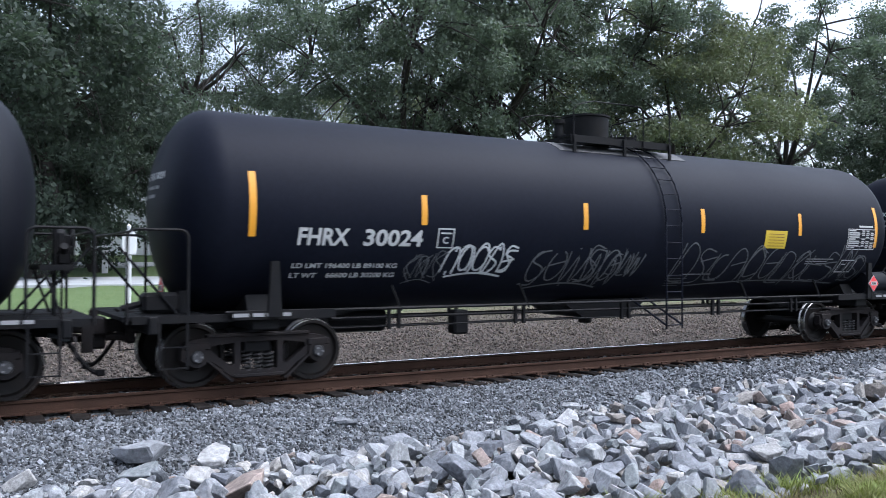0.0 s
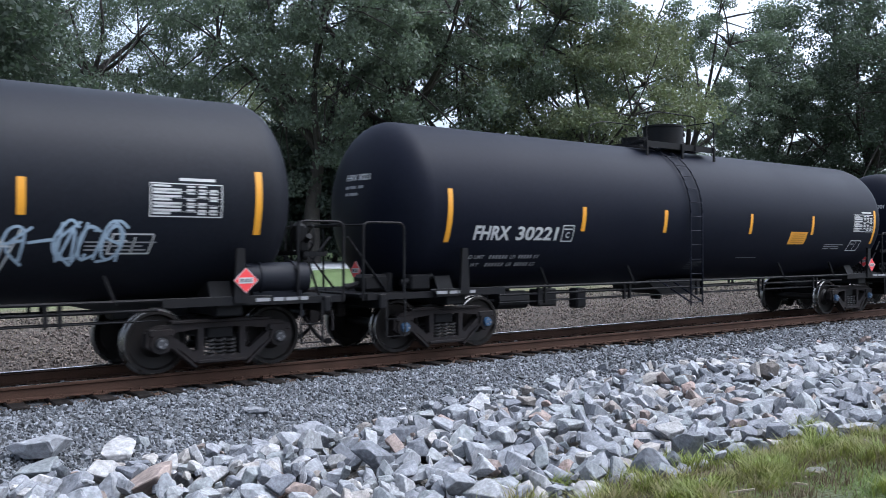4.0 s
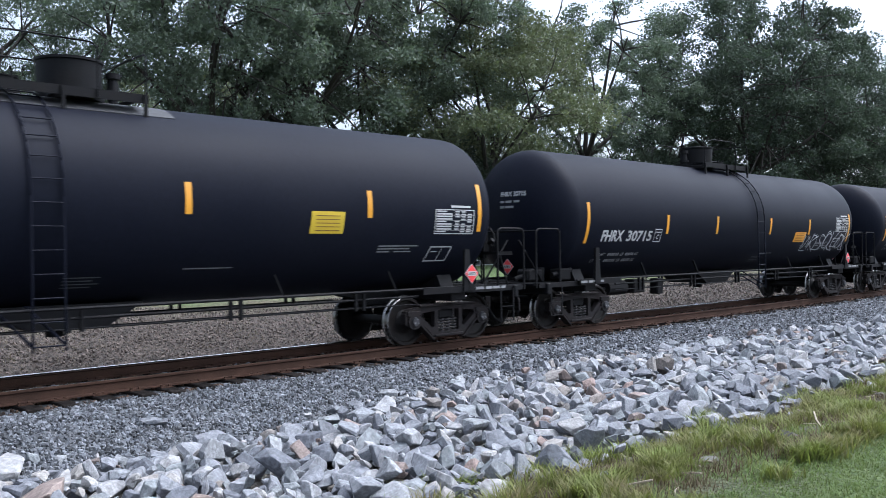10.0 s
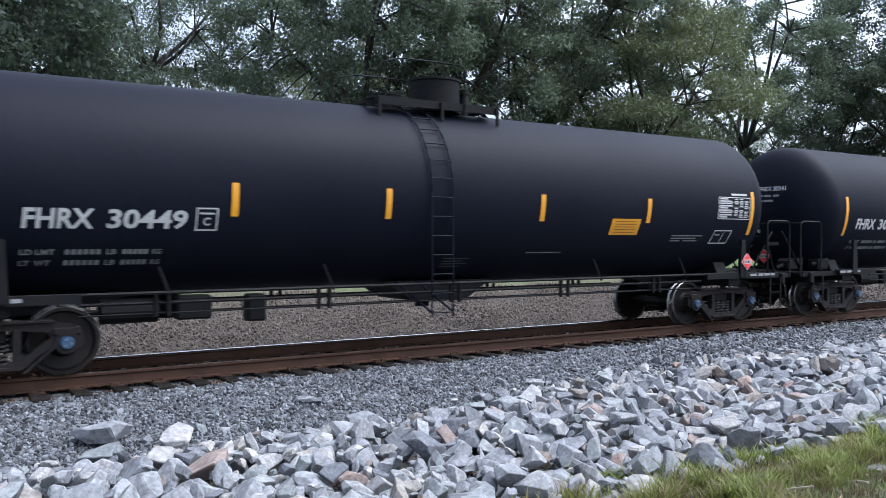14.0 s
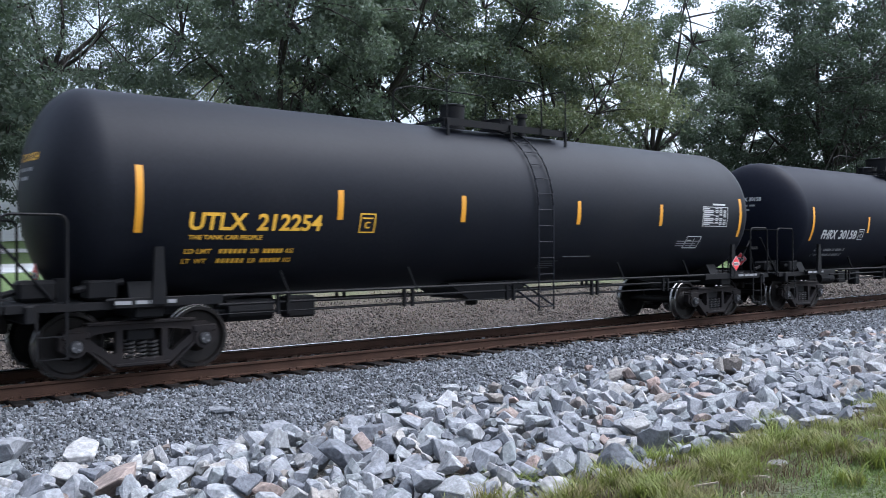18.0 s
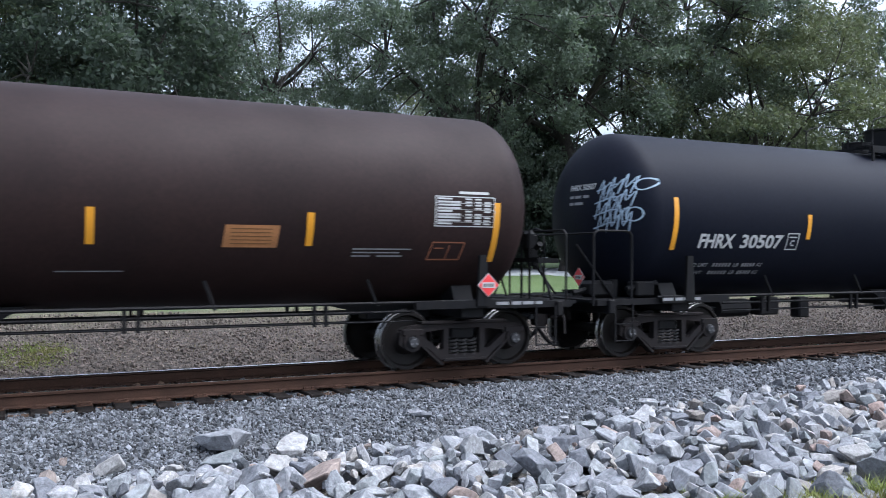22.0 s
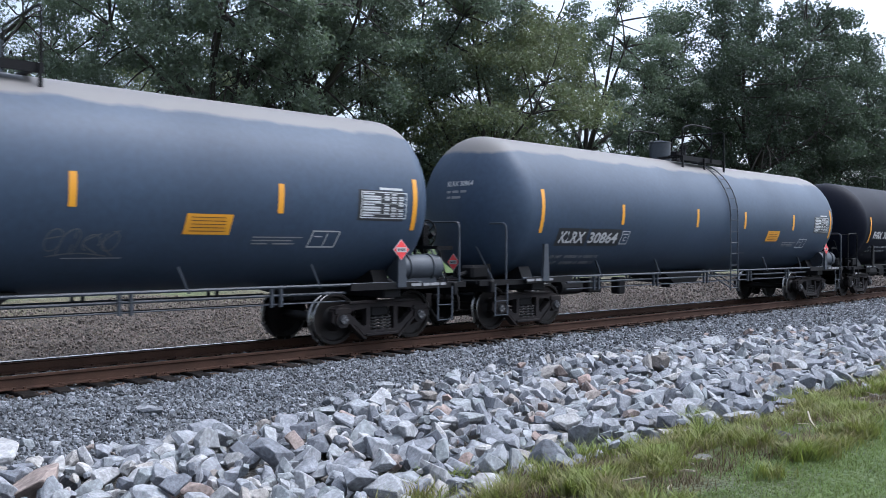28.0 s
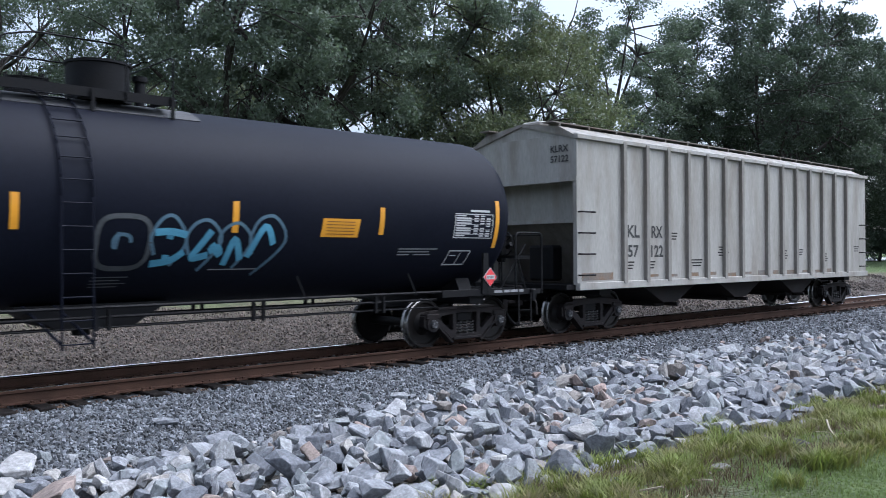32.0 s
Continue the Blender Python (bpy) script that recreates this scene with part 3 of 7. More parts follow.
def scatter(name, shapes, at, size, mat, spin=None):
    """Joins many stones, each a turned copy of one of the shapes."""
    which = rng.integers(0, len(shapes), len(at))
    R = turns(len(at)) if spin is None else spin
    V, F, off = [], [], 0
    for k, (v, f) in enumerate(shapes):
        idx = np.nonzero(which == k)[0]
        if not len(idx):
            continue
        vv = np.einsum("nij,vj->nvi", R[idx], v) * size[idx, None, None] + at[idx, None, :]
        ff = f[None] + (np.arange(len(idx)) * len(v))[:, None, None] + off
        off += vv.shape[0] * vv.shape[1]
        V.append(vv.reshape(-1, 3)), F.append(ff.reshape(-1, 3))
    return raw_mesh(name, np.concatenate(V), np.concatenate(F), mat)


def upper_edge(x):
    """Where the rubble bank meets the ballast."""
    return np.interp(x, (-4, 0, 5, 7, 9, 13, 18, 26, 45), (-3.9, -4.0, -4.05, -3.8, -3.45, -3.2, -3.5, -3.9, -4.2))


# the rocks that stand out in the bank: along, across, half length
BIG_ROCKS = ((1.89, -3.28, 0.31), (2.55, -3.64, 0.24), (1.7, -3.86, 0.23), (4.61, -3.95, 0.25), (4.86, -4.35, 0.15), (4.49, -2.79, 0.16), (3.97, -4.04, 0.18), (3.95, -4.65, 0.17), (2.49, -4.86, 0.27), (2.9, -5.9, 0.19), (4.12, -5.57, 0.18), (3.05, -4.59, 0.17), (7.96, -3.15, 0.15), (6.34, -3.86, 0.2), (5.55, -5.19, 0.2), (5.9, -6.19, 0.19), (6.44, -6.94, 0.18), (5.37, -7.72, 0.19), (7.81, -7.08, 0.17), (10.19, -6.12, 0.24), (6.81, -7.35, 0.13), (9.44, -8.0, 0.21), (8.85, -5.96, 0.17), (8.07, -6.92, 0.15))


def build_riprap():
    bank = thing("riprap_bank", "bank of loose angular grey granite rubble beside the ballast", "rubble", kind="structure")
    shapes, fine_shapes = rock_shapes(30, 0.05, 12), rock_shapes(30, 0.055, 13)
    n = 44000
    x, y = rng.uniform(-5, 46, n), rng.uniform(-8.1, -2.4, n)
    s = np.sort(np.clip(rng.lognormal(-2.5, 0.46, n), 0.036, 0.2))[::-1]
    up = upper_edge(x) + rng.normal(0, 0.2, n)
    low = -7.45 + 0.2 * np.sin(x * 1.7) + 0.15 * np.sin(x * 4.3 + 1) + rng.normal(0, 0.22, n)
    keep = (y < up) & (y > low) & ~((s > 0.16) & (y > up - 0.35))
    x, y, s = x[keep], y[keep], s[keep]
    taken, cells = [], {}

    def add(px, py, ps, room):
        cx, cy = int(px // 0.6), int(py // 0.6)
        for i in (cx - 1, cx, cx + 1):
            for j in (cy - 1, cy, cy + 1):
                for qx, qy, qs in cells.get((i, j), ()):
                    if (px - qx) ** 2 + (py - qy) ** 2 < (room * (ps + qs)) ** 2:
                        return
        cells.setdefault((cx, cy), []).append((px, py, ps))
        taken.append((px, py, ps))

    for px, py, ps in BIG_ROCKS:
        add(px, py, ps, 0.4)
    for px, py, ps in zip(x, y, s):
        add(px, py, ps, 0.6)
    a = np.array(taken)
    lift = np.where((rng.uniform(size=len(a)) < 0.3) & (a[:, 1] < upper_edge(a[:, 0]) - 0.3), rng.uniform(0.03, 0.14, len(a)), 0)
    a = np.column_stack([a[:, :2], land(a[:, 1]) + a[:, 2] * 0.36 + lift, a[:, 2]])
    # a looser second course, and strays on the ballast and in the verge
    m = 1200
    tx, ts = rng.uniform(-5, 40, m), np.clip(rng.lognormal(-2.42, 0.32, m), 0.05, 0.16)
    ty = rng.uniform(-7.2, -3.4, m)
    ok = ty < upper_edge(tx) - 0.5
    k = 170
    sx = rng.uniform(-3, 30, k)
    sy = np.where(rng.uniform(size=k) < 0.45, upper_edge(sx) + rng.uniform(0, 0.8, k), rng.uniform(-8.4, -7.5, k))
    ss = np.clip(rng.lognormal(-2.7, 0.35, k), 0.035, 0.12)
    a = np.concatenate([a, np.column_stack([tx, ty, land(ty) + 0.16, ts])[ok], np.column_stack([sx, sy, land(sy) + ss * 0.3, ss])])
    near = (a[:, 0] > 0.2) & (a[:, 0] < 7.2) & (a[:, 1] < -4.2) & (a[:, 1] > -7.2) & (a[:, 3] > 0.1)
    near[:len(BIG_ROCKS)] = True
    near &= np.cumsum(near) <= 300
    meshes = [raw_mesh("rock", v, f, M_ROCK) for v, f in fine_shapes]
    tilt = lying(len(a), 0.55)
    tilt[:len(BIG_ROCKS)] = lying(len(BIG_ROCKS), 0.2)
    for k, ((px, py, pz, ps), R) in enumerate(zip(a[near], tilt[near])):
        ob = part("rock", meshes[rng.integers(0, len(meshes))], None, bank)
        ob.matrix_basis = Matrix.LocRotScale((px, py, pz), Matrix(R.tolist()).to_quaternion(), (ps, ps, ps * (0.72 if k < len(BIG_ROCKS) else 1.0)))
    rest, spin = a[~near], tilt[~near]
    ob = part("rubble", scatter("rubble", shapes, rest[:, :3], rest[:, 3], M_ROCKS, spin), None, bank)
    tagged(ob, kind="stuff")


def build_ballast():
    shapes = stone_shapes(12)
    fields, bank = [], []
    for x0, x1, y0, y1, step in ((-4, 11, -4.7, -1.0, 0.039), (11, 30, -4.2, -1.0, 0.056), (-4, 24, -0.66, 0.66, 0.062), (-4, 24, 0.86, 2.6, 0.066), (-4, 26, 2.6, 6.6, 0.085), (30, 46, -4.2, -1.0, 0.079), (24, 46, -0.66, 0.66, 0.079), (24, 46, 0.86, 2.6, 0.079), (26, 52, 2.6, 6.6, 0.13)):
        x, y = np.meshgrid(np.arange(x0, x1, step), np.arange(y0, y1, step))
        x, y = x.ravel(), y.ravel()
        x, y = x + rng.uniform(-0.5, 0.5, len(x)) * step, y + rng.uniform(-0.5, 0.5, len(x)) * step
        k = (y < -0.85) | (y > -0.7)
        tie_dist = np.abs(((x + 14 + 0.25) % 0.502) - 0.25)
        k &= ~((tie_dist < 0.11) & (np.abs(y) < 1.2 + 0.14 * np.sin(x * 5.3))) & ~((y < upper_edge(x) - 0.35) & (y < -2))
        x, y = x[k], y[k]
        s = np.clip(rng.normal(step * 0.58, step * 0.14, len(x)), step * 0.3, step) * rng.choice((0.75, 1.0, 1.25), len(x)) * (0.5 if step > 0.08 else 0.9)
        z = ground_z(x, y) + s * rng.uniform(-0.1, 0.65, len(x)) + 0.012 * np.sin(x * 3.1) * np.cos(y * 4.7)
        (bank if step > 0.08 else fields).append(np.stack([x, y, z, s], -1))
    a, c = np.concatenate(fields), np.concatenate(bank)
    stained = rng.uniform(size=len(a)) < np.interp(np.abs(np.abs(a[:, 1]) - 0.8), (0.25, 0.45), (0.85, 0.0))
    rust, a = a[stained], a[~stained]
    tagged(new("rusty_ballast", scatter("rusty_ballast", shapes, rust[:, :3], rust[:, 3], M_RUSTSTONE)), "rust-stained crushed stone beside the rails", "ballast", kind="stuff")
    tagged(new("bank_gravel", scatter("bank_gravel", shapes, c[:, :3], c[:, 3], M_BANKSTONE)), "brown-grey gravel strewn over the far bank", "gravel", kind="stuff")
    ob = new("ballast", scatter("ballast", shapes, a[:, :3], a[:, 3], M_BALLAST))
    tagged(ob, "grey crushed-stone ballast along the track", "ballast", kind="stuff")


def blades(name, mat, label, tufts, each, x0, x1, y0, y1, h0, h1, wide, spread, top=-7.3, bare=-9.0):
    """Grass in tufts: each blade a bent strip of three triangles."""
    n = tufts * each
    cx, cy = rng.uniform(x0, x1, tufts), rng.uniform(y0, y1, tufts)
    own = np.repeat(np.arange(tufts), each)
    tall = rng.uniform(0.5, 1.2, tufts)[own]
    x, y = cx[own] + rng.normal(0, spread, n), cy[own] + rng.normal(0, spread, n)
    k = y < top + 0.18 * np.sin(x * 2.3) + 0.12 * np.sin(x * 5.1) + rng.normal(0, 0.1, n)
    k &= np.sin(x * 2.7 + 1.6 * np.sin(y * 3.1)) + np.sin(y * 4.3 + 1.4 * np.sin(x * 1.9 + 2)) + rng.normal(0, 0.35, n) > bare + 0.9 * np.maximum(0, -9.6 - y) * -2
    x, y, tall = x[k], y[k], tall[k]
    n = len(x)
    h = rng.uniform(h0, h1, n) * tall
    a, lean = rng.uniform(0, 6.28, n), rng.uniform(0.2, 1.7, n)
    p = np.stack([x, y, ground_z(x, y) - 0.01], -1)
    side = np.stack([np.cos(a), np.sin(a), 0 * a], -1) * wide
    tip = np.stack([-np.sin(a) * lean * h, np.cos(a) * lean * h, h], -1)
    mid = tip * np.array([0.4, 0.4, 0.65])
    v = np.stack([p - side, p + side, p + mid + side * 0.8, p + mid - side * 0.8, p + tip], 1)
    i = np.arange(n)[:, None] * 5
    f = np.concatenate([i + [0, 1, 2], i + [0, 2, 3], i + [3, 2, 4]])
    tagged(new(name, raw_mesh(name, v.reshape(-1, 3), f, mat)), label, "grass", kind="stuff")


def build_grass():
    """Rough verge at the foot of the rubble, lawn beyond it, and the far bank's weeds."""
    blades("grass", M_GRASS, "tufts of bright green grass in the wet verge", 700, 210, 2.5, 20, -9.8, -6.9, 0.04, 0.19, 0.006, 0.075, -7.0, -0.2)
    blades("lawn_grass", M_LAWN, "short green lawn grass along the verge", 6500, 34, 3.0, 18, -11.4, -8.8, 0.015, 0.045, 0.004, 0.14, -7.3, -1.2)
    blades("weeds", M_STRAW, "brown dead stalks and dry weeds in the verge", 520, 60, 2.5, 20, -9.6, -7.0, 0.02, 0.12, 0.004, 0.11, -6.9)
    blades("straw", M_WEED, "dry straw-coloured grass in the verge", 340, 40, 2.5, 20, -9.5, -7.0, 0.03, 0.12, 0.003, 0.12, -6.9)
    blades("bank_grass", M_GRASS, "mossy green patch of grass on the far bank", 70, 110, -1.6, 0.5, 3.7, 5.0, 0.02, 0.07, 0.006, 0.16, 99)
    # flat pale stones and broken twigs lying in the verge
    slabs = [raw_mesh("stone", v * np.array([1, 1, 0.6]), f, M_PALESTONE) for v, f in rock_shapes(6, 0.09, 16)]
    for k in range(80):
        x, y, s = rng.uniform(3.5, 18), rng.uniform(-9.5, -7.4), float(np.clip(rng.lognormal(-2.6, 0.5), 0.03, 0.24))
        t = tagged(new("stone", slabs[k % 6]), "pale flat stone half sunk in the wet verge", "stone", "stones in the verge")
        t.matrix_basis = Matrix.LocRotScale((x, y, float(ground_z(x, y)) - 0.005), Euler((rng.normal(0, 0.25), rng.normal(0, 0.25), rng.uniform(0, 6.28))), (s, s, s))
    for k in range(70):
        x, y, w, a = rng.uniform(3.2, 14), rng.uniform(-9.3, -7.2), rng.uniform(0.1, 0.34), rng.uniform(0, 6.28)
        z = float(ground_z(x, y)) + 0.02
        bm = bmesh.new()
        d = Vector((math.cos(a), math.sin(a), rng.uniform(-0.1, 0.35)))
        bend_to = Vector((-d.y, d.x, 0)) * rng.uniform(-0.12, 0.12)
        pipe(bm, [(0, 0, 0), d * w * 0.5 + bend_to * w, d * w], rng.uniform(0.004, 0.011), 5)
        t = tagged(new("twig", mesh_of(bm, "twig", M_TWIG)), "dry pale broken twig lying in the grass", "twig", "twigs in the verge")
        t.matrix_basis = pose(x, y, z)
    # far-side turf: a few yellowed tufts on the gravel bank
    n = 9000
    cx, cy = rng.uniform(-2, 40, 420), rng.uniform(2.5, 7.5, 420)
    own = rng.integers(0, 420, n)
    x, y = cx[own] + rng.normal(0, 0.3, n), np.maximum(cy[own] + rng.normal(0, 0.25, n), 2.3)
    h, a = rng.uniform(0.03, 0.12, n), rng.uniform(0, 6.28, n)
    p = np.stack([x, y, ground_z(x, y) - 0.04], -1)
    side = np.stack([np.cos(a), np.sin(a), 0 * a], -1) * 0.008
    tip = np.stack([rng.normal(0, 0.09, n), rng.normal(0, 0.09, n), 0.5 * h + 0.06], -1)
    v = np.stack([p - side, p + side, p + tip], 1).reshape(-1, 3)
    tagged(new("bank_weeds", raw_mesh("bank_weeds", v, np.arange(3 * n).reshape(-1, 3), M_WEED)), "sparse yellowed weeds on the gravel bank", "grass", kind="stuff")


# ---- trees ----
def limb(bm, a, b, r0, r1, sag=0.0, n=7, steps=5):
    a, b = Vector(a), Vector(b)
    side = Vector((rng.normal(), rng.normal(), 0)) * (b - a).length * 0.06
    rings = []
    for i in range(steps + 1):
        s = i / steps
        p = a.lerp(b, s) + side * math.sin(s * math.pi) + Vector((0, 0, sag * math.sin(s * math.pi)))
        r = r0 + (r1 - r0) * s
        q = (b - a).to_track_quat("Z", "Y").to_matrix()
        rings.append([bm.verts.new(p + q @ Vector((r * math.cos(6.2832 * k / n), r * math.sin(6.2832 * k / n), 0))) for k in range(n)])
    for u, v in zip(rings, rings[1:]):
        for k in range(n):
            bm.faces.new((u[k], u[(k + 1) % n], v[(k + 1) % n], v[k]))
    bm.faces.new(rings[-1])


def tree_shape(seed, height, radius, base, clumps, leaves, leaf, split=0.3, pad=0.2, tight=1.0):
    """Trunk, limbs and branches inside an uneven crown, and a flat pad of leaves round every branch's end."""
    global rng
    rng = np.random.default_rng(seed)
    half = (height - base) / 2
    mid = np.array([0, 0, base + half])

    def hull(d, s):
        lobes = 1 + 0.16 * np.sin(d[:, 0] * 4 + seed) * np.cos(d[:, 1] * 5 + seed * 2) + 0.1 * np.sin(d[:, 2] * 7 + d[:, 0] * 3 + seed)
        return mid + d * np.array([radius, radius, half]) * (lobes * s)[:, None]

    d = rng.normal(size=(clumps * 5, 3))
    d /= np.linalg.norm(d, axis=1)[:, None]
    trial = hull(d, np.where(rng.uniform(size=len(d)) < 0.72, rng.uniform(0.74, 0.98, len(d)), rng.uniform(0.3, 0.74, len(d))))
    apart, ends = radius * pad * 1.25 * tight, []
    for p in trial:
        if len(ends) < clumps and (not ends or np.min(np.linalg.norm((np.array(ends) - p) * [1, 1, 1.4], axis=1)) > apart):
            ends.append(p)
    ends = np.array(ends)
    bm = bmesh.new()
    fork = height * split
    r = height * 0.018
    crotch = Vector((rng.normal(0, 0.25), rng.normal(0, 0.25), fork))
    limb(bm, (0, 0, -0.3), crotch, r * 1.35, r * 0.9, 0, 10, 6)
    arms = []
    for k in range(8):
        ang, up = 2.4 * k + rng.uniform(-0.4, 0.4), (k + 0.5) / 8
        q = np.array([[math.cos(ang) * (1.05 - 0.75 * up), math.sin(ang) * (1.05 - 0.75 * up), -0.25 + 1.15 * up]])
        tip = Vector(hull(q / np.linalg.norm(q), np.array([0.7]))[0])
        tip.z = max(tip.z, fork + 1.0)
        limb(bm, crotch * rng.uniform(0.9, 1.0), tip, r * 0.55, r * 0.12, -0.3, 7, 6)
        arms.append((crotch, tip))
    for p in ends:
        p = Vector(p)
        best = min((((p - a.lerp(b, s)).length, a.lerp(b, s)) for a, b in arms for s in (0.3, 0.45, 0.6, 0.75, 0.9)), key=lambda e: e[0])
        limb(bm, best[1], p, r * 0.17, r * 0.04, 0.15, 5, 3)
    trunk = mesh_of(bm, "trunk", M_BARK, True)
    size = radius * pad * rng.uniform(0.65, 1.3, len(ends))
    shape = rng.uniform(0.6, 1.45, (len(ends), 3)) * [1, 1, 0.68]
    own = rng.choice(len(ends), leaves, p=size**2 / np.sum(size**2))
    q = rng.normal(size=(leaves, 3))
    far = np.where(rng.uniform(size=leaves) < 0.1, rng.uniform(0.8, 1.45, leaves), rng.uniform(0.03, 1, leaves) ** 0.5)
    q *= (far / np.linalg.norm(q, axis=1))[:, None]
    P = ends[own] + q * size[own, None] * shape[own]
    P[:, 2] -= 0.18 * (q[:, 0] ** 2 + q[:, 1] ** 2) * size[own]
    nrm = rng.normal(size=(leaves, 3)) * 0.75 + [0, 0, 0.35]
    nrm /= np.linalg.norm(nrm, axis=1)[:, None]
    u = np.cross(nrm, rng.normal(size=(leaves, 3)))
    u /= np.linalg.norm(u, axis=1)[:, None]
    w = np.cross(nrm, u)
    s = rng.uniform(0.6, 1.3, leaves)[:, None] * leaf
    v = np.stack([P - u * s, P + w * s * 0.55, P + u * s, P - w * s * 0.55], 1).reshape(-1, 3)
    return trunk, v


def build_trees():
    kinds = {
        "oak": (tree_shape(11, 16, 6.2, 3.0, 120, 70000, 0.082, 0.3, 0.135, 1.5), M_LEAF, "broad dark green oak with an uneven crown"),
        "dark_oak": (tree_shape(13, 16, 6.2, 1.2, 170, 90000, 0.092, 0.3, 0.15, 1.15), M_LEAFDARK, "tall dense oak with a dark green crown"),
        "elm": (tree_shape(23, 16, 5.0, 2.0, 60, 40000, 0.08, 0.3, 0.17, 1.5), M_LEAFPALE, "tall tree with thin yellow-green foliage"),
        "laurel": (tree_shape(31, 12.5, 5.0, 1.0, 90, 56000, 0.08, 0.25, 0.19, 1.2), M_LEAFPALE, "bushy yellow-green tree with low hanging branches"),
        "open_oak": (tree_shape(47, 16.5, 6.8, 3.4, 105, 56000, 0.082, 0.36, 0.115, 1.75), M_LEAF, "spreading oak with bare forks and gaps in its crown"),
        "tall_oak": (tree_shape(83, 17, 6.6, 5.0, 95, 60000, 0.082, 0.6, 0.15, 1.3), M_LEAF, "oak with a stout bare trunk and high crown"),
        "cedar": (tree_shape(59, 11, 3.6, 0.5, 110, 44000, 0.085, 0.4, 0.2, 1.1), M_LEAFDARK, "dense dark evergreen tree with low boughs"),
        "thicket": (tree_shape(67, 8.0, 3.9, 0.2, 90, 26000, 0.13, 0.2, 0.21), M_LEAFDARK, "dense dark understorey growth below the trees"),
    }
    made = {}

    def plant(kind, az, y, size=1.0, turn=0.0, name="tree"):
        """Plants a tree on the line that leaves the camera's stand at an angle from straight across the track."""
        (trunk, leaves), mat, label = kinds[kind]
        x = math.tan(radians(az)) * (y - EYE[1])
        m = Matrix.LocRotScale((x, y, float(land(y)) - 0.05), Euler((0, 0, turn)), (size, size, size))
        if kind in made:
            return copy_thing(made[kind], pose(x, y, float(land(y)) - 0.05, 0, 0, math.degrees(turn)) @ Matrix.Diagonal((size / made[kind].scale[0],) * 3 + (1,)))
        t = thing(name, label, name, "trees along the road", m)
        part("trunk", trunk, None, t, "rough brown bark")
        n = len(leaves) // 4
        part("crown", raw_mesh("crown", leaves, np.arange(4 * n).reshape(-1, 4), mat), None, t)
        made[kind] = t
        return t

    # round the house, from the open side to the belt
    for kind, az, y, size, turn in (("elm", -3.5, 34, 1.2, 4.0), ("dark_oak", 0.2, 34, 0.95, 0.2), ("cedar", 4.6, 28, 1.55, 1.1), ("cedar", 8.6, 33, 1.1, 3.6), ("tall_oak", 14.5, 37, 1.0, 0.4), ("open_oak", 7.5, 58, 1.2, 3.0), ("laurel", 11.6, 59, 1.15, 1.2), ("elm", 15.6, 66, 1.0, 2.0), ("elm", 19.4, 61, 0.85, 5.2), ("laurel", 27.5, 46, 1.2, 0.7)):
        plant(kind, az, y, size, turn)
    plant("thicket", 20.8, 41.0, 0.2, 0.0, "shrub")
    plant("thicket", 13.2, 41.0, 0.16, 1.0, "shrub")
    # the belt along the track
    for kind, az, y, size, turn in (("oak", 28.0, 27, 1.25, 1.0), ("open_oak", 34.0, 25, 1.3, 2.2), ("oak", 39.6, 25, 1.25, 4.1), ("laurel", 46.2, 22, 1.42, 4.4), ("open_oak", 53.0, 23, 1.2, 0.9), ("open_oak", 58.2, 27, 0.98, 3.3), ("dark_oak", 63.4, 18, 1.4, 5.5), ("dark_oak", 68.0, 17, 1.24, 3.7), ("oak", 71.2, 15, 1.12, 0.3), ("dark_oak", 74.0, 14, 1.1, 1.5), ("laurel", 77, 12, 1.4, 0.1)):
        plant(kind, az, y, size, turn)
    # dense low growth behind and below them
    for k in range(19):
        az = 23.5 + 2.9 * k
        plant("thicket", az, 31 - 0.75 * k + 1.5 * math.sin(k * 1.7), 0.95 - 0.006 * k + 0.1 * math.sin(k * 2.9), k * 2.3, "shrub")


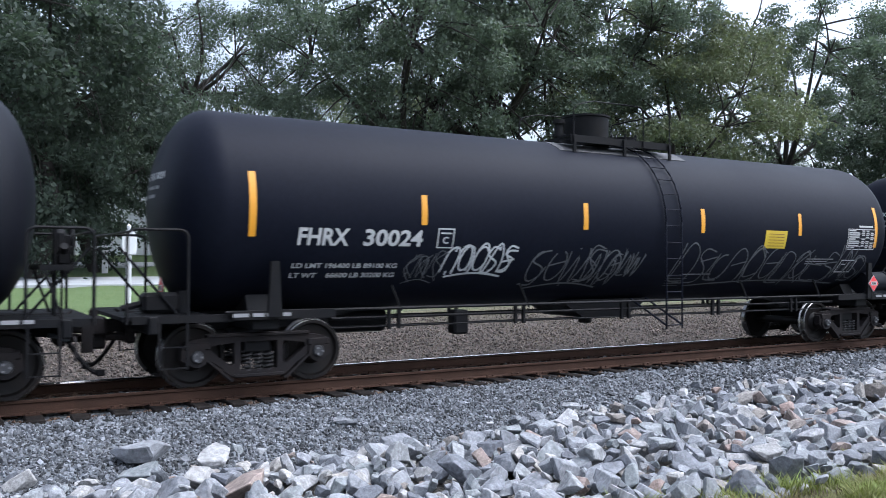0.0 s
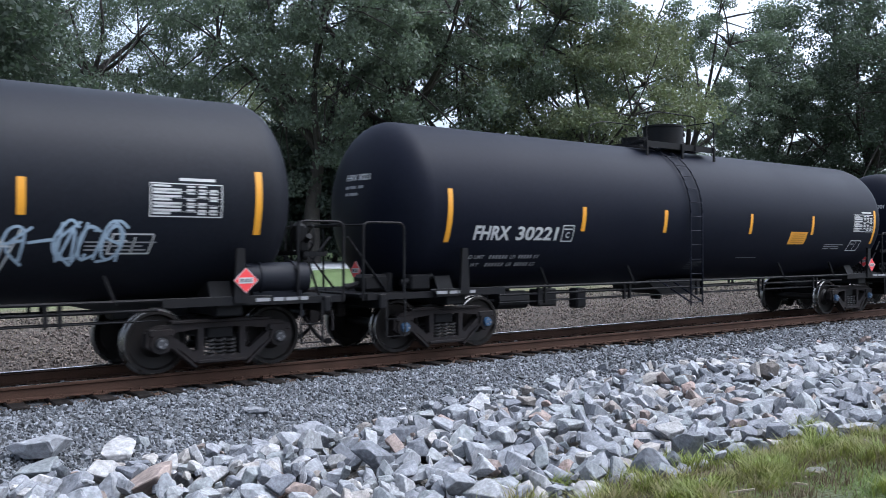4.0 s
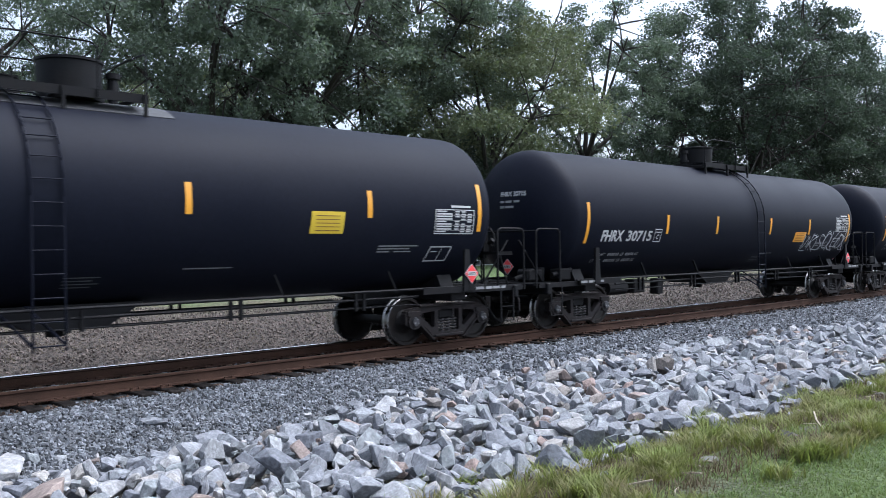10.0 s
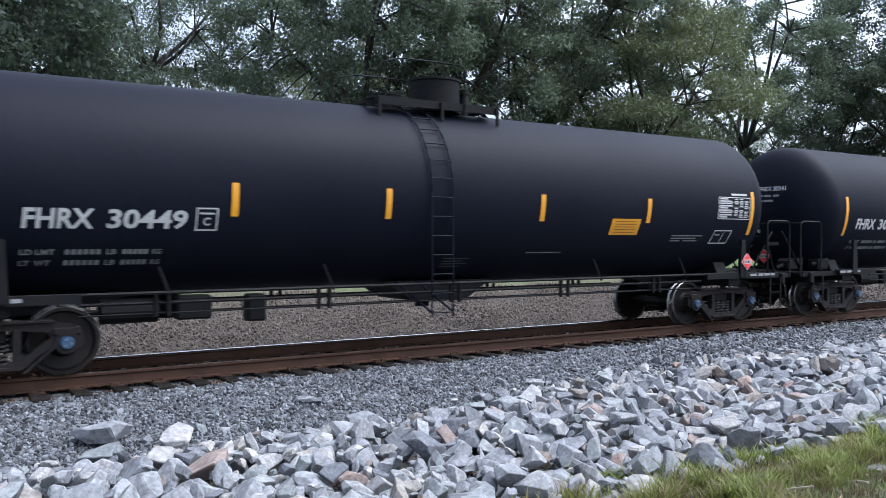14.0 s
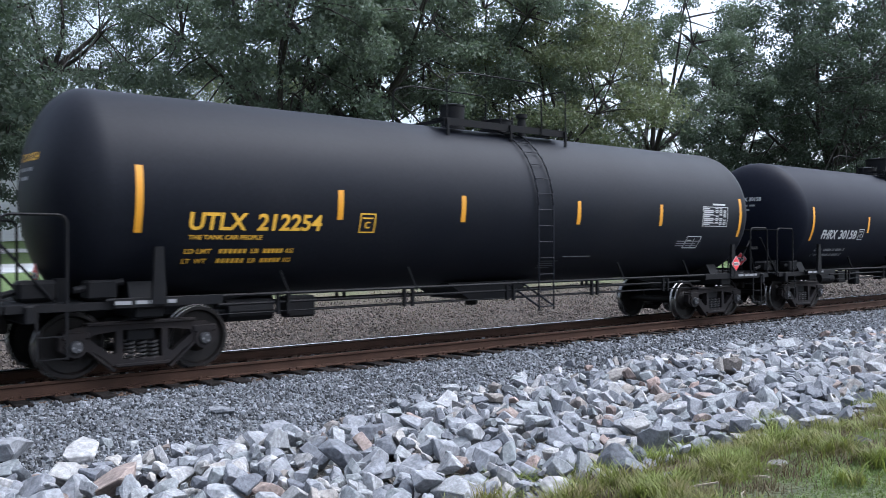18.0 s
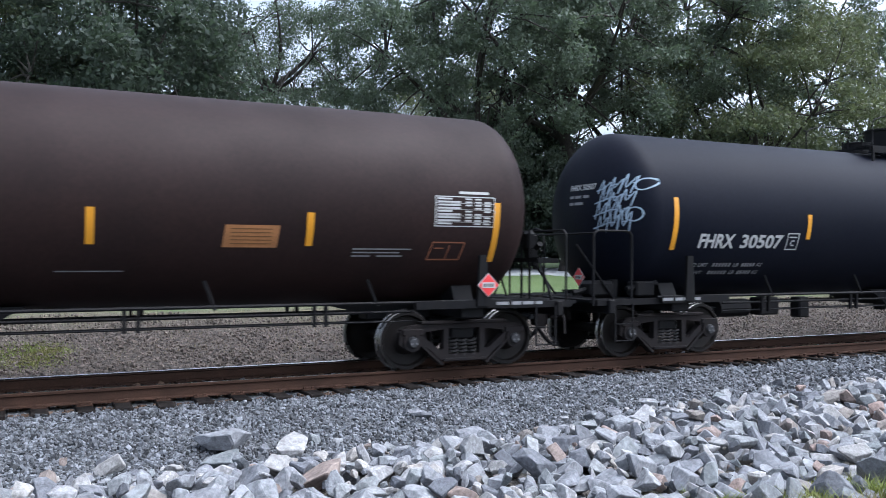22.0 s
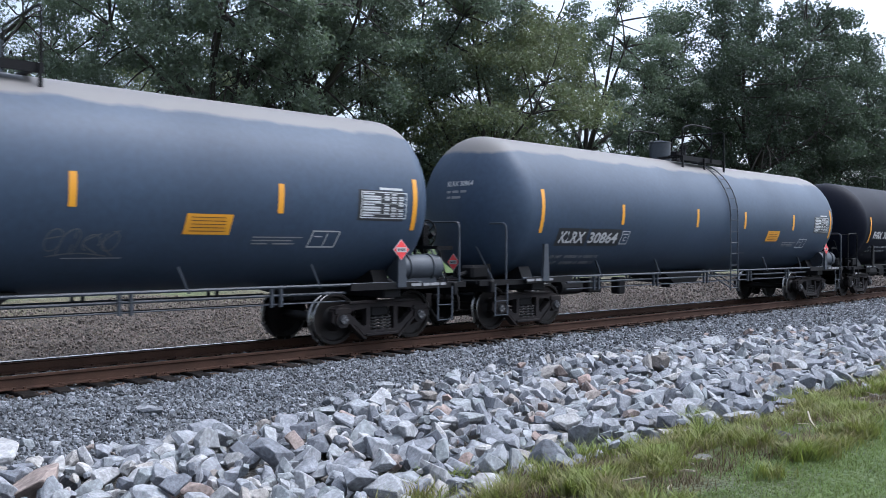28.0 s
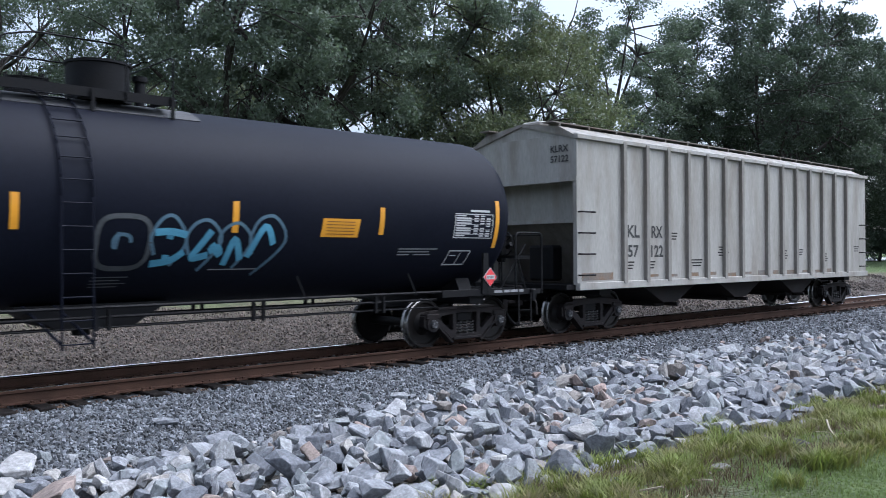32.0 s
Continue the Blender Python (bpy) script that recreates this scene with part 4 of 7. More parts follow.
def build_house():
    """White clapboard house with a low gable to the road."""
    h = thing("house", "white clapboard house with a low gable roof and tall windows", "house", at=pose(13.2, 42, float(land(42)) - 0.1))
    W, D = 7.6, 9.0
    eave, ridge = 4.1, 5.7
    bm = bmesh.new()
    plate(bm, [(-W, 0), (W, 0), (W, eave), (0, ridge), (-W, eave)], 0.0, D)
    part("wall", bm, M_SIDING, h)
    board = shared("siding_board", lambda b: box(b, (0, 0, 0), (1, 0.02, 0.17)), M_SIDING)
    for k in range(30):
        z = 0.25 + k * 0.185
        w = 2 * W - 0.1 if z < eave - 0.1 else 2 * W * (ridge - z) / (ridge - eave) - 0.3
        if w > 0.4:
            o = part("board", board, None, h)
            o.matrix_basis = Matrix.LocRotScale((0, -0.014, z), Euler((radians(-5), 0, 0)), (w, 1, 1))
    for s in (-1, 1):
        bm = bmesh.new()
        ang = math.atan2(ridge - eave, W)
        box(bm, (s * (W / 2 + 0.2), D / 2, (eave + ridge) / 2 + 0.03), (W / math.cos(ang) + 0.75, D + 0.9, 0.14), Matrix.Rotation(s * ang, 4, "Y"))
        part("roof", bm, M_ROOFING, h)
        bm = bmesh.new()
        box(bm, (s * (W / 2 + 0.2), -0.47, (eave + ridge) / 2 + 0.01), (W / math.cos(ang) + 0.75, 0.05, 0.2), Matrix.Rotation(s * ang, 4, "Y"))
        part("fascia", bm, M_POSTWHITE, h)
    wins = [(-0.55, 1.35, 3.35, 1.1), (2.2, 1.2, 3.3, 1.05)] + [(4.5 + 1.2 * k, 1.75, 2.6, 1.0) for k in range(3)]
    for cx, z0, z1, w in wins:
        bm = bmesh.new()
        for sx in (-1, 1):
            box(bm, (cx + sx * w / 2, -0.06, (z0 + z1) / 2), (0.1, 0.08, z1 - z0 + 0.1))
        box(bm, (cx, -0.06, z1), (w + 0.2, 0.08, 0.1))
        win = part("window", bm, M_POSTWHITE, h, "white painted window frame")
        for name, mid, size in (("sill", (cx, -0.07, z0), (w + 0.2, 0.1, 0.07)), ("meeting_rail", (cx, -0.05, (z0 + z1) / 2), (w - 0.1, 0.05, 0.05)), ("muntin", (cx - w / 6, -0.045, (z0 + z1) / 2), (0.025, 0.03, z1 - z0 - 0.1)), ("muntin", (cx + w / 6, -0.045, (z0 + z1) / 2), (0.025, 0.03, z1 - z0 - 0.1))):
            bm = bmesh.new()
            box(bm, mid, size)
            part(name, bm, M_POSTWHITE, win)
        bm = bmesh.new()
        box(bm, (cx, -0.035, (z0 + z1) / 2), (w, 0.015, z1 - z0))
        part("pane", bm, M_SHADE, win, "dark glass")
    sign = thing("sign_board", "dark blue sign board with a white bar on short posts", "sign", at=pose(18.9, 41.0, float(land(41.0))))
    bm = bmesh.new()
    box(bm, (0, 0, 0.62), (1.75, 0.06, 0.5), bevel=0.01)
    part("board", bm, M_SIGNBLUE, sign)
    for k, w in enumerate((0.2, 0.07, 0.07, 0.14, 0.16, 0.1, 0.14, 0.15)):
        bm = bmesh.new()
        box(bm, (-0.55 + k * 0.158, -0.034, 0.63), (w * 0.75, 0.006, 0.2 if k in (0, 1, 2, 4, 6) else 0.14))
        part("lettering_bar", bm, M_WHITE, sign)
    for s in (-0.7, 0.7):
        bm = bmesh.new()
        box(bm, (s, 0.04, 0.2), (0.08, 0.06, 0.8))
        part("post", bm, M_POSTWHITE, sign)


def build_posts():
    # milepost: white board on a white post with a finial
    p = thing("marker_post", "white wooden trackside post with a pointed board and finial", "post", at=pose(4.18, 10.0, float(land(10.0)) - 0.05) @ Matrix.Diagonal((1.14, 1.14, 1.14, 1)))
    bm = bmesh.new()
    box(bm, (0, 0, 0.75), (0.11, 0.11, 1.6), bevel=0.01)
    part("post", bm, M_POSTWHITE, p)
    bm = bmesh.new()
    plate(bm, [(-0.13, 1.3), (0.13, 1.3), (0.16, 1.38), (0.16, 1.72), (0.08, 1.84), (-0.08, 1.84), (-0.16, 1.72), (-0.16, 1.38)], -0.09, -0.06)
    part("board", bm, M_POSTWHITE, p)
    bm = bmesh.new()
    lathe(bm, [(1.55, 0.05), (1.84, 0.05), (1.86, 0.02), (1.9, 0.045), (1.95, 0.045), (2.0, 0.0)], 10, "z")
    part("finial", bm, M_POSTWHITE, p, smooth=True)
    q = thing("marker_post", "white marker board on the far lawn", "post", at=pose(7.17, 32.5, float(land(32.5)) - 0.05))
    bm = bmesh.new()
    box(bm, (0, 0, 0.6), (0.3, 0.06, 1.3), bevel=0.015)
    part("post", bm, M_POSTWHITE, q)
    bm = bmesh.new()
    box(bm, (0, -0.036, 1.05), (0.3, 0.012, 0.12))
    part("band", bm, M_DIMWHITE, q, "worn white reflector band")
    # letter box by the road
    b = thing("mailbox", "white mailbox on a wooden post by the road", "mailbox", at=pose(11.2, 33.5, float(land(33.5))))
    bm = bmesh.new()
    box(bm, (0, 0, 0.55), (0.1, 0.1, 1.2))
    part("post", bm, M_BARK, b)
    bm = bmesh.new()
    lathe(bm, [(-0.25, 0.14), (0.25, 0.14)], 12, "y")
    bmesh.ops.translate(bm, verts=bm.verts, vec=(0, 0, 1.22))
    part("box", bm, M_POSTWHITE, b, smooth=True)
    u = thing("pole", "bare grey wooden pole beside the house", "pole", at=pose(21.2, 40.0, float(land(40.0)) - 0.1))
    bm = bmesh.new()
    rod(bm, (0, 0, 0), (0, 0, 5.2), 0.11, 10, 0, 0.085)
    part("shaft", bm, M_BARK, u)
    bm = bmesh.new()
    box(bm, (0, -0.1, 4.6), (0.5, 0.08, 0.1))
    part("crossarm", bm, M_BARK, u)
    w = thing("road_sign", "small white notice on a thin post beside the road", "sign", at=pose(19.3, 34.0, float(land(34.0))))
    bm = bmesh.new()
    box(bm, (0, 0, 0.6), (0.06, 0.06, 1.6))
    part("post", bm, M_STEEL, w)
    bm = bmesh.new()
    box(bm, (0, -0.05, 1.25), (0.5, 0.03, 0.4), bevel=0.01)
    part("board", bm, M_POSTWHITE, w)
    bm = bmesh.new()
    for k in range(3):
        box(bm, (0, -0.068, 1.36 - k * 0.1), (0.34 - 0.06 * k, 0.004, 0.04))
    part("lettering", bm, M_INK, w)

# ---- the train ----
ALONG = (533.32, 15.102, 2.055, -2.968, 1.25)


def gone(t):
    """How far the train has rolled, towards -x, since the start."""
    return sum(a * (t / 32) ** (k + 1) for k, a in enumerate(ALONG))


WHEEL_R, AXLES = 0.457, 0.889
SPIN = []
ROLLING = []
LETTERS = {}


def letters(text):
    """The flat outline of a line of text: points with cap height 1 from x = 0, triangles, width."""
    if text not in LETTERS:
        c = bpy.data.curves.new("letters", "FONT")
        c.body, c.size, c.offset, c.resolution_u = text, 1.0, 0.026, 3
        ob = bpy.data.objects.new("letters", c)
        me = bpy.data.meshes.new_from_object(ob)
        bm = bmesh.new()
        bm.from_mesh(me)
        bmesh.ops.triangulate(bm, faces=bm.faces)
        bm.verts.index_update()
        v = np.array([p.co[:2] for p in bm.verts])
        f = np.array([[p.index for p in q.verts] for q in bm.faces])
        bm.free()
        bpy.data.meshes.remove(me)
        bpy.data.objects.remove(ob)
        v -= v.min(0)
        v /= v[:, 1].max()
        LETTERS[text] = (v, f, v[:, 0].max())
    return LETTERS[text]


class Skin:
    """Lays flat shapes of (x, z) on a tank's near side."""

    def __init__(self, radius, middle, cyl):
        self.r, self.zc, self.cyl = radius, middle, cyl

    def on(self, x, z, lift=0.006):
        s = np.asarray(z) - self.zc
        a = np.arcsin(np.clip(s / self.r, -1, 1))
        r = self.r + lift
        return np.stack([np.asarray(x) + 0 * a, -r * np.cos(a), self.zc + r * np.sin(a)], -1)

    def quads(self, rects, lift=0.006):
        """Rectangles (x0, x1, z0, z1), leaned by an optional fifth number, each cut in strips so that it follows the curve."""
        V, F = [], []
        for x0, x1, z0, z1, *lean in rects:
            k = lean[0] if lean else 0.0
            n = max(1, int((z1 - z0) / 0.07))
            zs = np.linspace(z0, z1, n + 1)
            o = len(V)
            for z in zs:
                sh = k * (z - z0)
                V += [self.on(x0 + sh, z, lift), self.on(x1 + sh, z, lift)]
            for i in range(n):
                F.append([o + 2 * i, o + 2 * i + 1, o + 2 * i + 3, o + 2 * i + 2])
        return np.array(V), np.array(F)

    def text(self, body, x0, x1, z0, h, lift=0.007, lean=0.0):
        v, f, w = letters(body)
        x = x0 + v[:, 0] * (x1 - x0) / w + lean * v[:, 1] * h
        return self.on(x, z0 + v[:, 1] * h, lift), f

    def ribbon(self, lines, width, lift=0.008):
        """Brush strokes along polylines of (x, z)."""
        V, F = [], []
        for line in lines:
            p = np.asarray(line, float)
            if len(p) < 2:
                continue
            d = np.gradient(p, axis=0)
            d /= np.linalg.norm(d, axis=1)[:, None] + 1e-9
            nrm = np.stack([-d[:, 1], d[:, 0]], -1) * width / 2
            o = len(V)
            a, b = self.on(*(p + nrm).T, lift), self.on(*(p - nrm).T, lift)
            for q, w in zip(a, b):
                V += [q, w]
            for i in range(len(p) - 1):
                F.append([o + 2 * i, o + 2 * i + 1, o + 2 * i + 3, o + 2 * i + 2])
        return np.array(V), np.array(F)


def smooth_line(p, n=5):
    """A curve through the points of a stroke."""
    q = np.concatenate([p[:1], p, p[-1:]])
    out = []
    for i in range(1, len(q) - 2):
        for k in range(n):
            u = k / n
            out.append(0.5 * (2 * q[i] + (q[i + 1] - q[i - 1]) * u + (2 * q[i - 1] - 5 * q[i] + 4 * q[i + 1] - q[i + 2]) * u**2 + (3 * q[i] - q[i - 1] - 3 * q[i + 1] + q[i + 2]) * u**3))
    return np.array(out + [q[-2]])


# strokes that scrawls are made of, each in a unit cell
SWEEPS = (
    ((0.3, 0.0), (0.42, 1.0)),
    ((0.0, 0.0), (0.08, 0.75), (0.4, 1.0), (0.7, 0.7), (0.72, 0.0)),
    ((0.75, 0.85), (0.35, 1.0), (0.05, 0.55), (0.25, 0.05), (0.75, 0.15)),
    ((0.75, 0.9), (0.3, 1.0), (0.15, 0.7), (0.6, 0.4), (0.5, 0.05), (0.0, 0.05)),
    ((0.0, 1.0), (0.22, 0.0), (0.46, 0.85), (0.66, 0.0), (0.88, 1.0)),
    ((0.7, 0.95), (0.12, 0.45), (0.8, -0.1)),
    ((0.1, 1.0), (0.05, 0.1), (0.7, 0.0)),
    ((0.1, 0.55), (0.75, 0.62)),
)


def tag_lines(seed, x0, x1, z0, z1, strokes):
    """Overlapping hooked, looped and straight strokes of a spray-can scrawl that spells nothing."""
    g = np.random.default_rng(seed)
    w, h = (x1 - x0) / strokes, z1 - z0
    lines = []
    rise = g.uniform(0.0, 0.14) * h
    for k in range(strokes):
        left, mid = x0 + k * w, rise * math.sin(math.pi * (k + 0.5) / strokes)
        tall = g.uniform(0.7, 0.95)
        for j in range(g.integers(2, 4)):
            if j == 1 and g.uniform() < 0.35:
                a = np.linspace(0, g.uniform(4.8, 6.6), 14) + g.uniform(0, 6)
                p = np.stack([0.4 + 0.34 * np.cos(a), 0.5 + 0.42 * np.sin(a)], -1)
            else:
                q = np.array(SWEEPS[g.integers(0, len(SWEEPS))]) + g.normal(0, 0.05, 2)
                q = q + g.normal(0, 0.045, q.shape)
                p = smooth_line(q, 5) if len(q) > 2 else q
            u, v = p[:, 0] * 1.3 * w, p[:, 1] * h * tall
            lines.append(np.stack([left + u + 0.2 * v, z0 + mid + 0.04 * h + v], -1))
    s = np.linspace(0, 1, 18)
    if g.uniform() < 0.6:
        lines.append(np.stack([x0 + (x1 - x0) * (0.1 + 0.8 * s), z0 - 0.06 * h + 0.12 * h * np.sin(s * 3.1)], -1))
    return lines


def wheelset_mesh(blue):
    def make(bm):
        for s in (-1, 1):
            y = 0.7175 * s
            prof = [(y, 0.1), (y + 0.02 * s, 0.2), (y + 0.045 * s, 0.34), (y + 0.005 * s, 0.39), (y - 0.005 * s, 0.44), (y + 0.012 * s, 0.486), (y + 0.03 * s, 0.474), (y + 0.04 * s, 0.459), (y + 0.13 * s, 0.452), (y + 0.14 * s, 0.44), (y + 0.14 * s, 0.395), (y + 0.09 * s, 0.37), (y + 0.075 * s, 0.22), (y + 0.15 * s, 0.15), (y + 0.15 * s, 0.1)]
            o = len(bm.faces)
            lathe(bm, prof, 36, "y")
            for f in bm.faces:
                c = f.calc_center_median()
                r = math.hypot(c.x, c.z)
                if r > 0.44 and abs(c.y) > 0.72:
                    f.material_index = 1
            rod(bm, (0, s * 0.95, 0), (0, s * 1.1, 0), 0.115, 16)
            rod(bm, (0, s * 1.09, 0), (0, s * 1.145, 0), 0.09, 16, 2, 0.075)
            for k in range(3):
                a = 2.094 * k
                rod(bm, (0.048 * math.cos(a), s * 1.14, 0.048 * math.sin(a)), (0.048 * math.cos(a), s * 1.165, 0.048 * math.sin(a)), 0.016, 6, 3)
        rod(bm, (0, -0.95, 0), (0, 0.95, 0), 0.085, 16)
        bmesh.ops.recalc_face_normals(bm, faces=bm.faces)

    return shared(("wheelset", blue), make, [M_WHEEL, M_TREAD, M_CAPBLUE if blue else M_CAP, M_DIMWHITE], True)


def side_frame(bm):
    half = [(0.0, 0.75), (0.42, 0.75), (0.95, 0.69), (1.09, 0.6), (1.1, 0.42), (0.98, 0.335), (0.8, 0.35), (0.74, 0.42), (0.56, 0.3), (0.42, 0.17), (0.33, 0.13), (0.0, 0.13)]
    ring = half + [(-x, z) for x, z in half[-2:0:-1]]
    tri = [(0.36, 0.63), (0.68, 0.595), (0.7, 0.53), (0.42, 0.31), (0.36, 0.33)]
    holes = [tri, [(-x, z) for x, z in tri], [(-0.27, 0.64), (0.27, 0.64), (0.27, 0.24), (-0.27, 0.24)]]
    plate(bm, ring, -0.065, 0.065, 0, holes)
    # raised flanges
    box(bm, (0, 0, 0.735), (1.5, 0.19, 0.045), bevel=0.01)
    box(bm, (0, 0, 0.16), (0.74, 0.2, 0.05), bevel=0.01)
    for s in (-1, 1):
        box(bm, (s * 0.57, 0, 0.255), (0.5, 0.17, 0.035), Matrix.Rotation(-s * 0.72, 4, "Y"))
        box(bm, (s * AXLES, 0, 0.6), (0.34, 0.2, 0.1), bevel=0.015)
        lathe_off = bmesh.new()
        lathe(lathe_off, [(-0.1, 0.15), (0.1, 0.15)], 14, "y")
        bmesh.ops.translate(lathe_off, verts=lathe_off.verts, vec=(s * AXLES, 0, 0.457))
        tmp = bpy.data.meshes.new("tmp")
        lathe_off.to_mesh(tmp)
        lathe_off.free()
        bm.from_mesh(tmp)
        bpy.data.meshes.remove(tmp)
    bmesh.ops.recalc_face_normals(bm, faces=bm.faces)


def coil(bm):
    pts = []
    for k in range(44):
        a = k * 0.8
        pts.append((0.062 * math.cos(a), 0.062 * math.sin(a), 0.19 + 0.3 * k / 43))
    pipe(bm, pts, 0.016, 5)


def bogie(car, x, blue, mat):
    b = part("bogie", shared("bolster", lambda bm: (box(bm, (0, 0, 0.56), (0.42, 2.0, 0.2), bevel=0.03), box(bm, (0, 0, 0.7), (0.5, 0.6, 0.14), bevel=0.02), rod(bm, (-0.5, -0.62, 0.4), (0.5, -0.62, 0.4), 0.03), rod(bm, (-0.5, 0.62, 0.4), (0.5, 0.62, 0.4), 0.03)), M_STEEL), None, car, at=pose(x, 0, 0))
    frame_me = shared("side_frame", side_frame, M_TRUCK)
    coil_me = shared("spring", coil, M_SPRING)
    for s in (-1, 1):
        part("side_frame", frame_me, None, b, "dusty cast steel side frame", at=pose(0, s * 1.0, 0))
        for dx in (-0.16, 0, 0.16):
            part("spring", coil_me, None, b, "coil spring", at=pose(dx, s * 1.0, 0))
    for s in (-1, 1):
        w = part("wheelset", wheelset_mesh(blue), None, b, "dark steel wheels with bright rims", at=pose(s * AXLES, 0, WHEEL_R))
        SPIN.append((w, s * AXLES, car))
    return b


KINDS = {
    # truck centres, overhang past the outer axle, tank radius, middle height, half length of the straight shell, depth of the heads
    "F": (13.82, 1.175, 1.51, 2.53, 7.45, 0.76),
    "U": (13.86, 1.158, 1.52, 2.54, 7.45, 0.76),
    "K": (14.09, 1.109, 1.54, 2.56, 7.45, 0.82),
    "K1": (16.47, 1.132, 1.42, 2.44, 8.75, 0.76),
    "K2": (14.55, 1.165, 1.525, 2.545, 7.8, 0.78),
}


def tank_mesh(kind, mat):
    L, G, R, zc, cyl, deep = KINDS[kind]

    def make(bm):
        prof = [(-cyl - deep * math.cos(a), R * math.sin(a)) for a in [math.pi / 2 * k / 14 for k in range(15)]]
        prof += [(-a, r) for a, r in prof[14::-1]]
        lathe(bm, prof, 72, "x")
        bmesh.ops.translate(bm, verts=bm.verts, vec=(0, 0, zc))
        bmesh.ops.recalc_face_normals(bm, faces=bm.faces)

    return shared(("tank", kind, mat.name), make, mat, True)


def end_frame(half, L):
    """Sill, deck and bolster saddle of one end, built for the end at +x."""

    def make(bm):
        b = L / 2
        box(bm, ((b - 1.3 + half - 0.5) / 2, 0, 0.9), (half - 0.5 - b + 1.3, 0.36, 0.32), bevel=0.02)
        box(bm, (b, 0, 0.92), (0.4, 2.7, 0.22), bevel=0.02)
        for s in (-1, 1):
            box(bm, (b, s * 0.72, 1.04), (0.34, 0.6, 0.28), Matrix.Rotation(s * 0.45, 4, "X"))
            box(bm, (b - 0.25, s * 1.42, 1.03), (1.5, 0.1, 0.12))
            box(bm, (b + 1.0, s * 1.3, 1.0), (1.6, 0.16, 0.1))
        box(bm, ((b + 0.75 + half - 0.55) / 2 + 0.2, 0, 1.02), (half - 0.55 - b - 0.35, 2.66, 0.05))
        box(bm, (half - 0.52, 0, 0.93), (0.12, 2.9, 0.24), bevel=0.02)
        plate(bm, [(b - 2.1, 1.02), (b - 1.1, 1.02), (b - 0.5, 0.84), (b - 1.3, 0.84)], -0.2, 0.2)

    return make


def coupler(half):
    def make(bm):
        box(bm, (half - 0.35, 0, 0.86), (0.6, 0.15, 0.18), bevel=0.02)
        box(bm, (half - 0.02, 0.06, 0.86), (0.24, 0.2, 0.28), bevel=0.04)
        box(bm, (half + 0.08, -0.09, 0.86), (0.16, 0.13, 0.26), bevel=0.04)
        rod(bm, (half + 0.02, 0, 0.68), (half + 0.02, 0, 1.08), 0.04)
        pipe(bm, bend([(half - 0.5, -0.95, 0.95), (half - 0.45, -0.3, 1.0), (half - 0.3, -0.05, 1.08)], 0.1), 0.018)
        box(bm, (half - 0.12, -0.24, 0.72), (0.16, 0.05, 0.42), bevel=0.01)
        box(bm, (half - 0.46, 0, 0.84), (0.14, 0.52, 0.46), bevel=0.03)
        box(bm, (half - 0.06, 0, 0.64), (0.2, 0.16, 0.2), bevel=0.03)
        box(bm, (half - 0.3, 0, 0.7), (0.3, 0.3, 0.09), bevel=0.02)

    return make


def hose(half):
    def make(bm):
        pts = [(half - 0.42, -0.36, 0.74), (half - 0.36, -0.37, 0.66)]
        for k in range(9):
            a = k / 8
            pts.append((half - 0.36 + 0.38 * a, -0.4 - 0.08 * a, 0.64 - 0.4 * math.sin(a * 1.57)))
        pipe(bm, pts, 0.034)
        box(bm, (half + 0.02, -0.48, 0.25), (0.12, 0.07, 0.09), bevel=0.015)

    return make


def uncoupling_lever(half):
    """Bent rod from the corner of the deck to the coupler's lock."""

    def make(bm):
        x = half - 0.44
        pipe(bm, bend([(x + 0.02, -1.42, 0.52), (x + 0.02, -1.4, 0.8), (x, -1.2, 0.86), (x, -0.3, 0.8), (x + 0.28, -0.08, 0.72)], 0.07), 0.017)
        for y in (-1.12, -0.5):
            box(bm, (x - 0.02, y, 0.85), (0.06, 0.05, 0.14))

    return make


def sill_step(bm):
    """Two-rung stirrup under the corner of the deck."""
    for s in (-1, 1):
        box(bm, (s * 0.18, 0, 0.66), (0.032, 0.014, 0.64))
    for z in (0.36, 0.64):
        box(bm, (0, 0, z), (0.36, 0.05, 0.014))


def angle_cock(half):
    def make(bm):
        rod(bm, (half - 0.62, -0.36, 0.78), (half - 0.4, -0.36, 0.74), 0.035, 8)
        box(bm, (half - 0.42, -0.37, 0.73), (0.1, 0.09, 0.1), bevel=0.02)
        box(bm, (half - 0.42, -0.41, 0.81), (0.15, 0.02, 0.025))

    return make


def brake_stand(bm):
    """Gear housing on its post, with the chain rod going down behind it."""
    box(bm, (0, 0, 0.1), (0.18, 0.24, 0.36), bevel=0.06)
    box(bm, (0.06, 0, -0.22), (0.12, 0.2, 0.22), bevel=0.03)
    for y in (-0.13, 0.13):
        rod(bm, (-0.07, y, -0.92), (-0.07, y, 0.3), 0.022, 6)
    rod(bm, (0.03, 0.03, -0.88), (0.03, 0.03, -0.2), 0.018, 6)
    rod(bm, (0.02, -0.2, -0.02), (0.02, -0.32, 0.05), 0.05, 8)


def brake_platform(bm):
    """Grated step held over the deck, and the cross bar above it."""
    for k in range(5):
        box(bm, (-0.16 + 0.08 * k, -0.5, 0.0), (0.03, 1.5, 0.06))
    for y in (-1.22, 0.22):
        box(bm, (0, y, -0.01), (0.4, 0.04, 0.07))
        pipe(bm, [(-0.15, y, -0.02), (0.08, y, -0.68)], 0.02)


